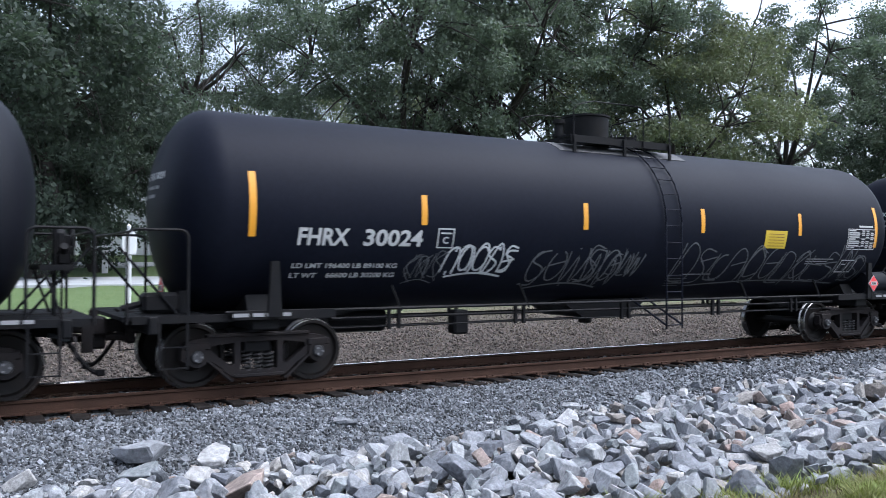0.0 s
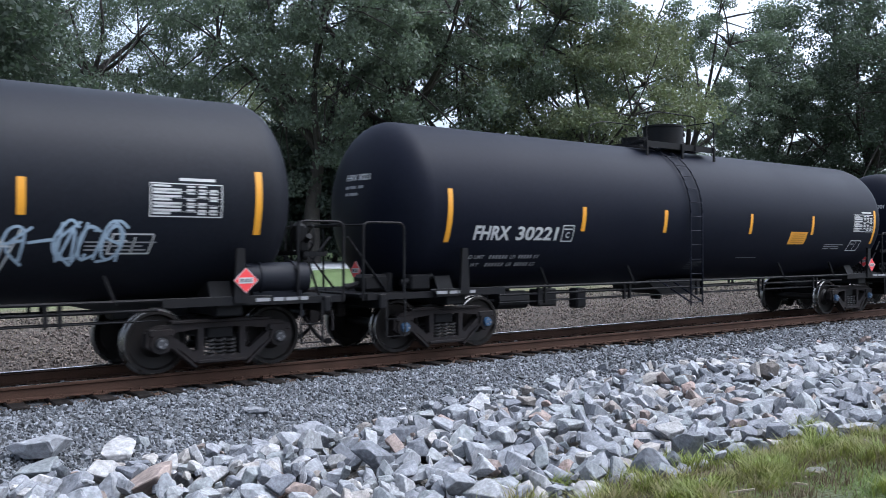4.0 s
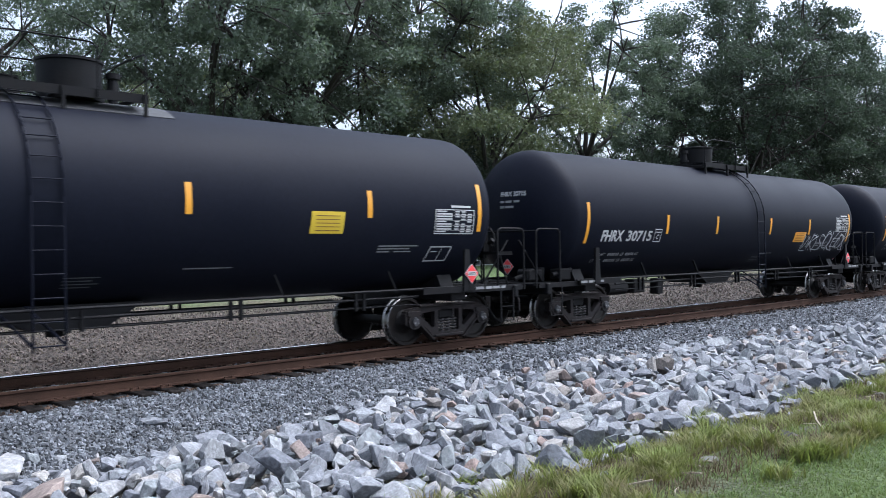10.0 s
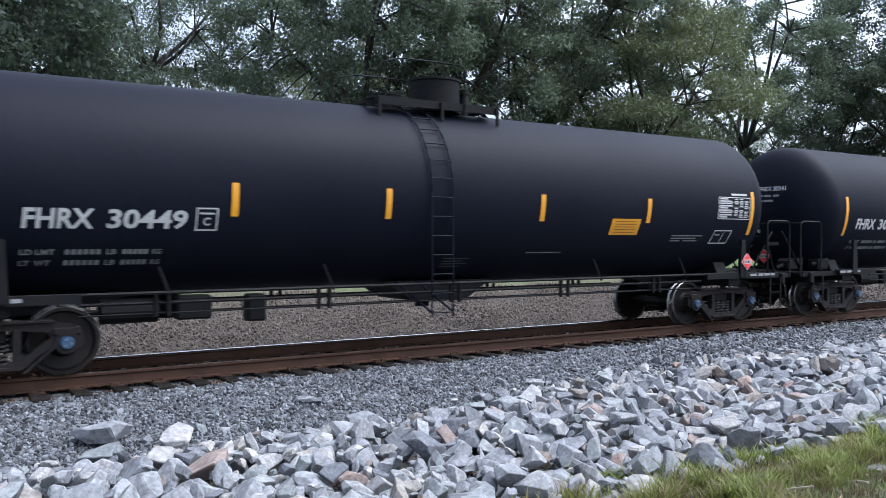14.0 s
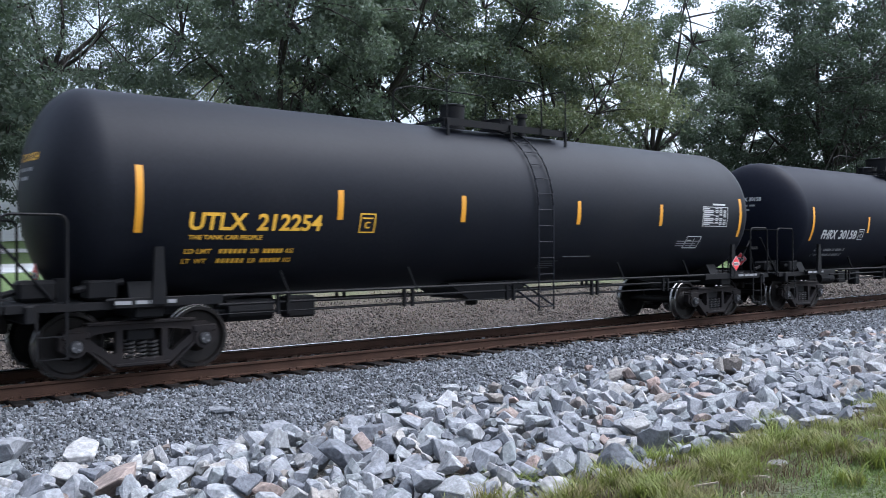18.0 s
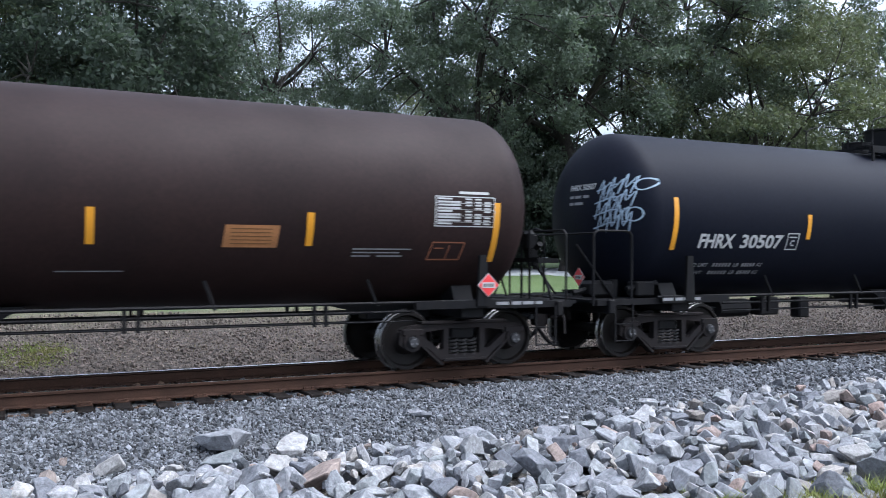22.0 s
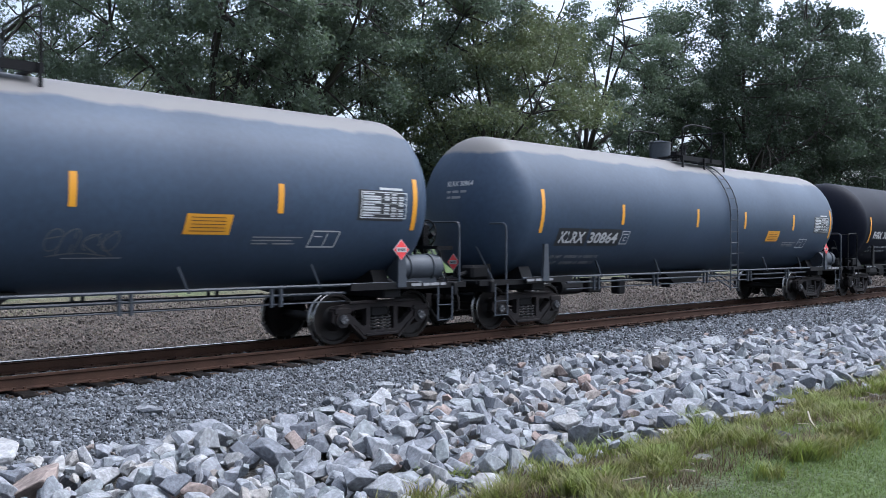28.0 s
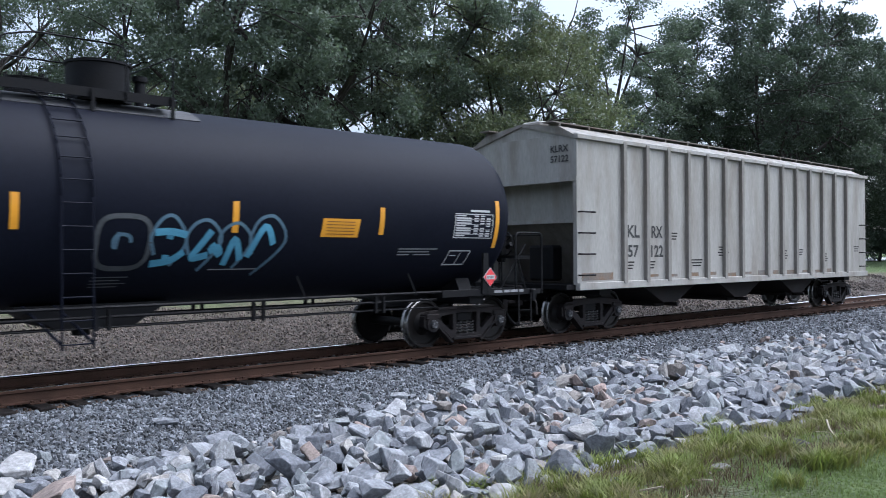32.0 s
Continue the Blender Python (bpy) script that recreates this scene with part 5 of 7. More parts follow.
def end_rail(half, braces):
    def make(bm):
        x0, x1 = half - 0.2, half - 0.98
        if not braces:
            # one arch across the deck, with a slanting brace each side
            pipe(bm, bend([(x1, -1.36, 1.02), (x1, -1.36, 2.19), (x1, 1.36, 2.19), (x1, 1.36, 1.02)], 0.13), 0.022)
            for s in (-1, 1):
                pipe(bm, [(x1, s * 0.2, 2.18), (x1, s * 1.0, 1.03)], 0.018)
            return
        for s in (-1, 1):
            pipe(bm, bend([(x0, s * 1.36, 0.95), (x0, s * 1.36, 2.19), (x1, s * 1.36, 2.19), (x1, s * 1.36, 1.02)], 0.13), 0.022)
        pipe(bm, [(x0, -1.36, 2.15), (x0, 1.36, 2.15)], 0.02)
        for y in (-0.9, 0.9):
            pipe(bm, [(x0 + 0.02, y, 1.96), (x0 - 0.75, y, 1.04)], 0.02)

    return make


def side_railing(reach, zr):
    """The long bar beside the shell, and the pipes hung under it."""

    def make(bm):
        pipe(bm, [(-reach, -1.43, zr), (reach, -1.43, zr)], 0.026)
        r2 = reach - 1.6
        for z, r in ((zr - 0.14, 0.024), (zr - 0.28, 0.013)):
            pipe(bm, [(-r2, -1.3, z), (r2, -1.3, z)], r)
        n = 5
        for k in range(n):
            x = -r2 + 2 * r2 * (k + 0.4) / n
            for dx in (0, 0.17):
                box(bm, (x + dx, -1.32, zr - 0.15), (0.05, 0.05, 0.34))

    return make


def stay(bm):
    a, b = Vector((0.1, -1.43, 1.05)), Vector((-0.02, -1.36, 1.4))
    box(bm, (a + b) / 2, (0.06, 0.03, (b - a).length + 0.04), (b - a).to_track_quat("Z", "Y").to_matrix().to_4x4())


def ladder_rail(x, R, zc):
    def make(bm):
        pts = [(x, -R - 0.055, 0.55), (x, -R - 0.05, zc)]
        for k in range(1, 10):
            a = radians(78) * k / 9
            pts.append((x, -(R + 0.05) * math.cos(a), zc + (R + 0.05) * math.sin(a)))
        pipe(bm, pts, 0.017, 6)

    return make


def rung(w):
    return lambda bm: pipe(bm, [(-w / 2, 0, 0), (w / 2, 0, 0)], 0.011, 6)


def add_ladder(car, x, R, zc, mat, tape=False):
    lad = part("ladder", shared(("ladder_rail", round(R, 2), zc, mat.name), ladder_rail(-0.2, R, zc), mat, True), None, car, at=pose(x, 0, 0))
    part("ladder_rail", shared(("ladder_rail2", round(R, 2), zc, mat.name), ladder_rail(0.2, R, zc), mat, True), None, lad)
    me = shared(("rung", mat.name), rung(0.4), mat)
    z = 0.62
    while z < zc:
        part("rung", me, None, lad, at=pose(0, -R - 0.055, z))
        z += 0.305
    s = (z - zc) / (R + 0.05)
    while s < radians(76):
        part("rung", me, None, lad, at=pose(0, -(R + 0.05) * math.cos(s), zc + (R + 0.05) * math.sin(s)))
        s += 0.305 / (R + 0.05)
    me = shared(("ladder_brace", mat.name, round(R, 2)), lambda bm: [pipe(bm, [(dx, -R - 0.055, 0.62), (dx - 0.28, -0.9, 1.1)], 0.02) for dx in (-0.2, 0.2)], mat)
    part("brace", me, None, lad)
    if tape:
        bm = bmesh.new()
        for dx in (-0.2, 0.2):
            box(bm, (dx, -R - 0.0552, 1.72), (0.06, 0.012, 0.26))
        part("tape", bm, M_ORANGE, lad, "orange tape bands")


# what stands on top: housing, lid, valve, deck from and to, height of the rails
TOPS = {
    "F": ((0.28, 0.46, 0.62), (-0.72, 0.28, 0.26), 0.92, -1.37, 1.12, 0.72),
    "F2": ((0.04, 0.46, 0.62), (1.0, 0.28, 0.26), -0.62, -1.0, 1.52, 0.72),
    "U": ((0.84, 0.22, 0.5), (-0.75, 0.3, 0.34), 1.4, -1.4, 1.72, 0.95),
    "U2": ((-0.44, 0.24, 0.5), (0.75, 0.32, 0.3), 1.45, -1.32, 1.94, 0.95),
    "K1": ((0.3, 0.27, 0.52), (1.15, 0.3, 0.22), -0.3, -0.05, 1.81, 0.6),
    "K2": ((-0.19, 0.34, 0.5), (-1.1, 0.28, 0.24), -0.75, -1.75, 0.3, 0.7),
    "K": ((-0.3, 0.29, 0.52), (0.33, 0.22, 0.3), 0.9, -0.6, 1.72, 0.92),
    "KB": ((0.78, 0.27, 0.48), (-0.55, 0.24, 0.26), -1.6, -1.0, 1.36, 0.92),
}


def add_fittings(car, kind, tops, R, zc, mat, dome_mat, plate_top):
    """Deck, manway housing, valves and rails on top of the shell."""
    top = zc + R
    spot, lid_spot, valve_x, x0, x1, hgt = TOPS[tops]
    w, cx = x1 - x0, (x0 + x1) / 2
    for s in (-1, 1):
        board = lambda bm: (box(bm, (0, s * 0.62, top + 0.06), (w, 0.36, 0.035)), box(bm, (0, s * 0.81, top + 0.0), (w, 0.03, 0.12)))
        part("walkway", shared(("walkway", kind, tops, s, mat.name), board, mat), None, car, at=pose(cx, 0, 0))
    cross = shared(("crossbar", kind, mat.name), lambda bm: (box(bm, (0, 0, top + 0.03), (0.06, 1.72, 0.06)), [box(bm, (0, s * 0.85, top - 0.11), (0.05, 0.04, 0.3)) for s in (-1, 1)]), mat)
    for x in (x0 + 0.06, cx + 0.02, x1 - 0.06):
        part("crossbar", cross, None, car, at=pose(x, 0, 0))
    if plate_top:
        part("saddle", shared(("saddle", kind, tops), lambda bm: lathe_saddle(bm, x0 - 0.25, x1 + 0.4, R, zc), M_DIMTOP), None, car, "paler worn deck plate")

    def dome(bm, x, r, h):
        prof = [(0, r * 1.06), (0.06, r * 1.06), (0.07, r * 0.97), (h * 0.9, r), (h * 0.92, r * 1.05), (h * 0.98, r * 1.05), (h, r * 0.9), (h + 0.03, r * 0.3), (h + 0.03, 0.0)]
        q = bmesh.new()
        lathe(q, prof, 22, "z")
        bmesh.ops.translate(q, verts=q.verts, vec=(x, 0, top - 0.02))
        bmesh.ops.recalc_face_normals(q, faces=q.faces)
        tmp = bpy.data.meshes.new("tmp")
        q.to_mesh(tmp)
        q.free()
        bm.from_mesh(tmp)
        bpy.data.meshes.remove(tmp)

    part("manway_housing", shared(("dome", kind, tops, dome_mat.name), lambda bm: dome(bm, *spot), dome_mat, True), None, car)

    lid = part("manway_lid", shared(("lid", kind, tops, mat.name), lambda bm: dome(bm, *lid_spot), mat, True), None, car)
    bolt = shared(("bolt", mat.name, round(lid_spot[2], 2)), lambda bm: rod(bm, (0, 0, 0), (0, 0, lid_spot[2] + 0.03), 0.025, 6), mat)
    for k in range(6):
        part("bolt", bolt, None, lid, at=pose(lid_spot[0] + lid_spot[1] * math.cos(k * 1.047), lid_spot[1] * math.sin(k * 1.047), top))
    part("relief_valve", shared(("valve", kind, tops, mat.name), lambda bm: (rod(bm, (valve_x, 0, top - 0.03), (valve_x, 0, top + 0.16), 0.08, 10), rod(bm, (valve_x, 0, top + 0.15), (valve_x, 0, top + 0.2), 0.13, 10), rod(bm, (valve_x, 0, top + 0.2), (valve_x, 0, top + 0.4), 0.1, 10, 0, 0.08), rod(bm, (valve_x, 0, top + 0.4), (valve_x, 0, top + 0.48), 0.12, 10)), mat, True), None, car)
    for s in (-1, 1):
        rails = lambda bm: pipe(bm, bend([(x0 + 0.05, s * 0.84, top - 0.05), (x0 + 0.05, s * 0.84, top + hgt - 0.12), (x0 + 0.5, s * 0.84, top + hgt), (x1 - 0.75, s * 0.84, top + hgt), (x1 - 0.75, s * 0.84, top - 0.05)], 0.14), 0.022 if kind == "K" else 0.014)
        part("top_railing", shared(("toprail", kind, tops, s, mat.name), rails, mat, True), None, car)
    part("top_railing", shared(("endrail", kind, tops, mat.name), lambda bm: pipe(bm, bend([(x1 - 0.05, -0.84, top - 0.05), (x1 - 0.05, -0.84, top + hgt - 0.05), (x1 - 0.05, 0.84, top + hgt - 0.05), (x1 - 0.05, 0.84, top - 0.05)], 0.1), 0.022 if kind == "K" else 0.014), mat, True), None, car)


def lathe_saddle(bm, x0, x1, R, zc):
    n, r = 12, R + 0.009
    rows = [[bm.verts.new((x, r * math.sin(radians(a)), zc + r * math.cos(radians(a)))) for a in [-33 + 66 * k / n for k in range(n + 1)]] for x in (x0, x1)]
    low = [[bm.verts.new((v.co.x, v.co.y * 0.99, zc + (v.co.z - zc) * 0.985)) for v in row] for row in rows]
    for k in range(n):
        bm.faces.new((rows[0][k], rows[0][k + 1], rows[1][k + 1], rows[1][k]))
    for i in (0, 1):
        for k in range(n):
            bm.faces.new((rows[i][k], rows[i][k + 1], low[i][k + 1], low[i][k]))
    for k in (0, n):
        bm.faces.new((rows[0][k], rows[1][k], low[1][k], low[0][k]))
    bmesh.ops.recalc_face_normals(bm, faces=bm.faces)


M_FADEDNOTICE = plain("faded_tan_notice", (0.3, 0.13, 0.045), 0.6, 0, 0.2)
M_ROOFWALK = surface("weathered_galvanised_grating", (0.14, 0.128, 0.115), vary=0.3, coarse=3, fine=30, rough=0.7, bump=0.1, second=(0.1, 0.075, 0.055))
M_DIMTOP = surface("worn_grey_deck_paint", (0.035, 0.035, 0.038), vary=0.25, coarse=2, fine=30, rough=0.6, bump=0.1)


def placard(bm):
    for s, m, y in ((0.185, 0, 0.0), (0.17, 1, -0.006)):
        q = [bm.verts.new(p) for p in ((0, y, s), (s, y, 0), (0, y, -s), (-s, y, 0))]
        w = [bm.verts.new((v.co.x, y + 0.006, v.co.z)) for v in q]
        bm.faces.new(q).material_index = m
        for k in range(4):
            bm.faces.new((q[k], q[(k + 1) % 4], w[(k + 1) % 4], w[k])).material_index = m
        bm.faces.new(w[::-1]).material_index = m
    box(bm, (0, -0.009, 0), (0.22, 0.004, 0.085), None, 0)
    for k, w in enumerate((0.03, 0.02, 0.03, 0.025)):
        box(bm, (-0.07 + k * 0.045, -0.012, 0), (w, 0.003, 0.05), None, 2)
    bmesh.ops.recalc_face_normals(bm, faces=bm.faces)


STRIPES = {
    "A": (-7.15, -3.93, -1.5, 1.57, 4.2, 7.28),
    "B": (-7.18, -4.62, -1.4, 1.5, 4.5, 7.28),
    "C": (-7.16, -4.45, -1.58, 1.38, 4.68, 7.35),
    "U": (-7.12, -3.98, -1.45, 1.55, 4.2, 7.3),
    "K": (-7.12, -4.25, -0.93, 1.62, 4.66, 7.37),
    "K1": (-8.43, -5.06, -1.3, 2.69, 5.76, 8.6),
    "K2": (-7.5, -4.5, -2.23, 1.84, 4.66, 7.6),
}


def tank_car(start, kind, style, mark, number, paint, label, tags=(), blue_caps=False, sticker=M_YELLOW, patch=False, reservoir=False, ladder_x=-0.56, steel=None, dome=None, weights=("", ""), tape=False, blue_bar=False, head_tag=None, tops="", stripes=(), blocks=False, bubbles=()):
    """One tank car. start: where its leftmost axle stands at the beginning."""
    L, G, R, zc, cyl, deep = KINDS[kind]
    half = L / 2 + AXLES + G
    steel = steel or M_STEEL
    car = thing("tank_car", label, "tank car", "cars of the freight train", pose(start + AXLES + L / 2, 0, 0))
    ROLLING.append(car)
    part("tank", tank_mesh(kind, paint), None, car)
    skin = Skin(R, zc, cyl)

    def flat(name, vf, mat, lab="", parent=None):
        return part(name, raw_mesh(name, vf[0], vf[1], mat), None, parent or car, lab)

    # running gear and frame
    for s in (-1, 1):
        bogie(car, s * L / 2, blue_caps, steel)
    for turn in (0, 180):
        at = pose(0, 0, 0, 0, 0, turn)
        part("end_frame", shared(("end_frame", kind, steel.name), end_frame(half, L), M_STEEL), None, car, at=at)
        part("coupler", shared(("coupler", kind), coupler(half), M_TRUCK), None, car, at=at)
        part("uncoupling_lever", shared(("uncoupling_lever", kind), uncoupling_lever(half), M_TRUCK, True), None, car, at=at)
        part("angle_cock", shared(("angle_cock", kind), angle_cock(half), M_GREYSTEEL), None, car, "dull grey valve", at=at)
        for y in (-1.42, 1.42):
            part("sill_step", shared(("sill_step", steel.name), sill_step, steel), None, car, at=at @ pose(half - 0.78, y, 0))
        part("air_hose", shared(("air_hose", kind), hose(half), M_STEEL, True), None, car, at=at)
        part("end_railing", shared(("end_railing", kind, steel.name), end_rail(half, kind[0] != "K"), steel, True), None, car, at=pose(0.62, 0, 0) if kind[0] == "K" and not turn else at)
        part("side_railing", shared(("side_railing", kind, steel.name), side_railing(L / 2 + 0.6, 1.075), steel, True), None, car, at=at)
        for x in (2.6, 5.0, L - 3.4, L - 1.1):
            part("stay", shared(("stay", steel.name), stay, steel), None, car, at=at @ pose(x - L / 2 - 0.6, 0, 0))
    for x in (-L / 2 + 0.08, L / 2 + 0.1):
        part("saddle_post", shared(("saddle_post", steel.name), lambda bm: plate(bm, [(-0.1, 1.0), (0.1, 1.0), (0.06, 1.78), (-0.06, 1.78)], -1.5, -1.44), steel), None, car, at=pose(x, 0, 0))
    part("outlet_valve", shared(("outlet", kind), lambda bm: (plate(bm, [(-1.1, zc - R + 0.06), (1.1, zc - R + 0.06), (0.55, zc - R - 0.27), (-0.55, zc - R - 0.27)], -0.6, 0.6), rod(bm, (0, 0, zc - R - 0.42), (0, 0, zc - R), 0.13, 10), rod(bm, (0.16, -0.2, zc - R - 0.27), (0.16, 0.1, zc - R - 0.2), 0.03)), M_STEEL), None, car, at=pose(0.02, 0, 0))
    bx = -L / 2 + 1.35
    if style != "C" and kind != "K1":
        part("brake_cylinder", shared("brake_cylinder", lambda bm: (rod(bm, (0, -0.75, 0.8), (0.75, -0.75, 0.8), 0.17, 12), box(bm, (1.25, -0.75, 0.82), (0.5, 0.3, 0.34), bevel=0.03), rod(bm, (-0.6, -0.75, 0.8), (0, -0.75, 0.8), 0.03)), M_STEEL), None, car, at=pose(bx, 0, 0))
    part("brake_reservoir", shared("brake_reservoir", lambda bm: rod(bm, (0, 0.55, 0.78), (1.1, 0.55, 0.78), 0.22, 12), M_STEEL), None, car, at=pose(bx + 0.3, 0, 0))
    if kind not in ("K1", "U"):
        part("brake_valve", shared("brake_valve", lambda bm: box(bm, (0, -0.8, 0.78), (0.28, 0.25, 0.4), bevel=0.03), M_STEEL), None, car, at=pose(-3.4, 0, 0))
    part("brake_rigging", shared(("brake_rigging", kind), lambda bm: (pipe(bm, [(-L / 2 + 0.8, -0.25, 0.72), (L / 2 - 0.8, -0.25, 0.72)], 0.02), pipe(bm, [(-L / 2 + 0.8, 0.3, 0.84), (L / 2 - 0.8, 0.3, 0.84)], 0.018)), M_STEEL), None, car)
    wheel = part("brake_wheel", shared("brake_wheel", lambda bm: (pipe(bm, [(0, 0.26 * math.cos(k * 0.5236), 0.26 * math.sin(k * 0.5236)) for k in range(13)], 0.018), [pipe(bm, [(0, 0, 0), (0, 0.26 * math.cos(k * 1.2566), 0.26 * math.sin(k * 1.2566))], 0.012) for k in range(5)], box(bm, (-0.1, 0, -0.05), (0.16, 0.22, 0.4), bevel=0.02)), M_STEEL), None, car, at=pose(half - 0.36, -0.45, 1.98))
    part("brake_stand", shared("brake_stand", brake_stand, M_STEEL), None, car, at=pose(half - 0.5, -0.45, 1.92))
    part("brake_platform", shared("brake_platform", brake_platform, M_STEEL), None, car, at=pose(half - 0.62, 0, 1.7))
    part("valve_box", shared("deck_valve", lambda bm: (box(bm, (0, -0.7, 1.2), (0.5, 0.36, 0.28), bevel=0.05), rod(bm, (0.3, -0.75, 1.05), (0.3, -0.75, 1.36), 0.09, 10), rod(bm, (-0.5, -0.7, 1.13), (-0.2, -0.7, 1.2), 0.045, 8)), M_STEEL), None, car, at=pose(-half + 0.75, 0, 0))
    if reservoir:
        part("air_reservoir", shared(("air_reservoir", steel.name), lambda bm: (rod(bm, (-0.5, -1.1, 1.33), (0.5, -1.1, 1.33), 0.24, 18), [rod(bm, (x, -1.1, 1.33), (x + 0.04, -1.1, 1.33), 0.262, 18) for x in (-0.3, 0.26)], box(bm, (0, -1.1, 1.1), (0.8, 0.3, 0.1))), M_GREYSTEEL if steel is M_GREYSTEEL else M_SOOT, True), None, car, at=pose(half - 1.25, 0, 0))
    else:
        part("valve_box", shared("valve_box", lambda bm: (box(bm, (0, -0.95, 1.2), (0.4, 0.3, 0.26), bevel=0.03), rod(bm, (-0.35, -1.0, 1.2), (0.3, -1.0, 1.3), 0.05)), M_STEEL), None, car, at=pose(-half + 1.5, 0, 0))
    # ladder and top fittings
    add_ladder(car, ladder_x, R, zc, paint if steel is M_STEEL else steel, tape)
    add_fittings(car, kind, tops or (kind if kind != "F" else "F"), R, zc, M_STEEL if kind == "K" else steel, dome or steel, style in "BC" and kind == "F")
    # markings
    zt = {"C": 0.14}.get(style, -0.1) if kind == "F" else {"U": -0.02, "K": 0.0, "K1": 0.1, "K2": -0.32}[kind]
    zt += zc - 0.1
    for x in stripes or STRIPES[style if kind == "F" else kind]:
        ends = abs(x) > 7
        h = 0.45 if ends else 0.23
        flat("reflective_stripe", skin.quads([(x - 0.05, x + 0.05, zt - h, zt + h)]), M_YELLOW)
    x0, x1, z0 = {"A": (-6.58, -4.58, 1.92), "B": (-6.74, -4.82, 2.03), "C": (-6.49, -4.46, 2.01)}[style] if kind == "F" else {"U": (-6.42, -4.3, 2.01), "K": (-6.42, -4.33, 1.8), "K1": (-8.08, -6.2, 2.16), "K2": (-6.95, -4.85, 1.98)}[kind]
    ink = M_GOLD if kind == "U" else M_WHITE
    lean = 0.0 if kind in ("K1", "K2") else 0.06
    if patch:
        flat("paint_patch", skin.quads([(x0 - 0.1, x0 + 0.95, z0 - 0.06, z0 + 0.32), (x0 + 1.05, x1 + 0.12, z0 - 0.06, z0 + 0.32)], 0.005), M_DARKPATCH, "black paint patch behind the lettering")
    end, begin = (0.39, 0.51) if style == "C" else (0.41, 0.49)
    flat("lettering", skin.text(mark, x0, x0 + (x1 - x0) * end, z0, 0.25, 0.009, lean), ink, "large stencilled lettering")
    if number:
        flat("lettering", skin.text(number, x0 + (x1 - x0) * begin, x1, z0, 0.25, 0.009, lean), ink, "large stencilled lettering")
    else:
        wide = (x1 - x0) * (1 - begin) / 5
        flat("lettering", skin.quads([(x1 - wide * k - wide * 0.8, x1 - wide * k, z0, z0 + 0.25, lean) for k in range(5)]), ink, "unreadable stencilled characters")
    if kind == "U":
        flat("lettering", skin.text("THE TANK CAR PEOPLE", x0 + 0.02, x0 + 1.15, z0 - 0.13, 0.065, 0.009), ink, "small yellow stencilled line")
    bx = x1 + (0.12 if style == "A" else 0.4 if style == "B" else 0.7 if kind == "U" else 0.27 if kind in "FU" else 1.8 if kind == "K1" else 0.16)
    flat("lettering_box", skin.quads([(bx, bx + 0.3, z0 - 0.02, z0 + 0.0), (bx, bx + 0.3, z0 + 0.27, z0 + 0.29), (bx, bx + 0.02, z0, z0 + 0.27), (bx + 0.28, bx + 0.3, z0, z0 + 0.27), (bx + 0.05, bx + 0.25, z0 + 0.2, z0 + 0.225)]), ink)
    flat("lettering", skin.text("C", bx + 0.1, bx + 0.2, z0 + 0.05, 0.11), ink)
    for k, line in enumerate(weights):
        zz = z0 - 0.33 - 0.14 * k
        if line:
            flat("weight_lettering", skin.text(line, x0 - 0.02, x0 + 1.68, zz, 0.075), M_WHITE if kind != "U" else M_GOLD)
        else:
            paint2 = M_DIMWHITE if kind != "U" else M_GOLD
            for body, p0, p1 in (("LD LMT", 0.0, 0.4), ("LB", 1.02, 1.14), ("KG", 1.6, 1.72)) if k == 0 else (("LT  WT", 0.0, 0.36), ("LB", 1.02, 1.14), ("KG", 1.6, 1.72)):
                flat("weight_lettering", skin.text(body, x0 + p0, x0 + p1, zz, 0.068), paint2)
            digits = [x0 + 0.52 + 0.075 * q for q in range(6)] + [x0 + 1.22 + 0.068 * q for q in range(5)]
            flat("lettering", skin.quads([(q, q + 0.05, zz, zz + 0.066) for q in digits]), paint2)
    e = cyl - 7.45
    le = {"K1": -0.63, "K": -0.75}.get(kind, e)
    dz = {"B": -0.14, "C": -0.13}.get(style, 0.0)
    low = lambda rects: [(q[0], q[1], q[2] + dz, q[3] + dz, *q[4:]) for q in rects]
    # data table near the end
    e0, e = e, e - 0.45 if kind == "U" else e
    rows = [(6.2 + e, 7.2 + e, 2.64, 2.655), (6.2 + e, 7.2 + e, 2.2, 2.215), (6.2 + e, 6.215 + e, 2.2, 2.655), (7.19 + e, 7.205 + e, 2.2, 2.655), (6.6 + e, 7.1 + e, 2.69, 2.73)]
    for k in range(9):
        z = 2.235 + 0.046 * k
        rows.append((6.24 + e, 6.24 + e + (0.38 if k % 4 else 0.24), z, z + 0.026))
        rows += [(6.7 + e + 0.16 * c, 6.81 + e + 0.16 * c, z, z + 0.024) for c in range(3) if (k + c) % 5]
        if k % 2:
            rows.append((6.2 + e, 7.2 + e, z - 0.012, z - 0.006))
    if patch:
        flat("paint_patch", skin.quads([(6.14 + e, 7.14 + e, 2.16, 2.68)], 0.004), M_DARKPATCH)
    flat("data_table", skin.quads(low(rows)), M_WHITE if not patch else M_SPRAYWHITE, "white stencilled table of unreadable bars")
    e = e0
    o = {"K": 5.25, "U": 5.25}.get(kind, 6.15 + e)
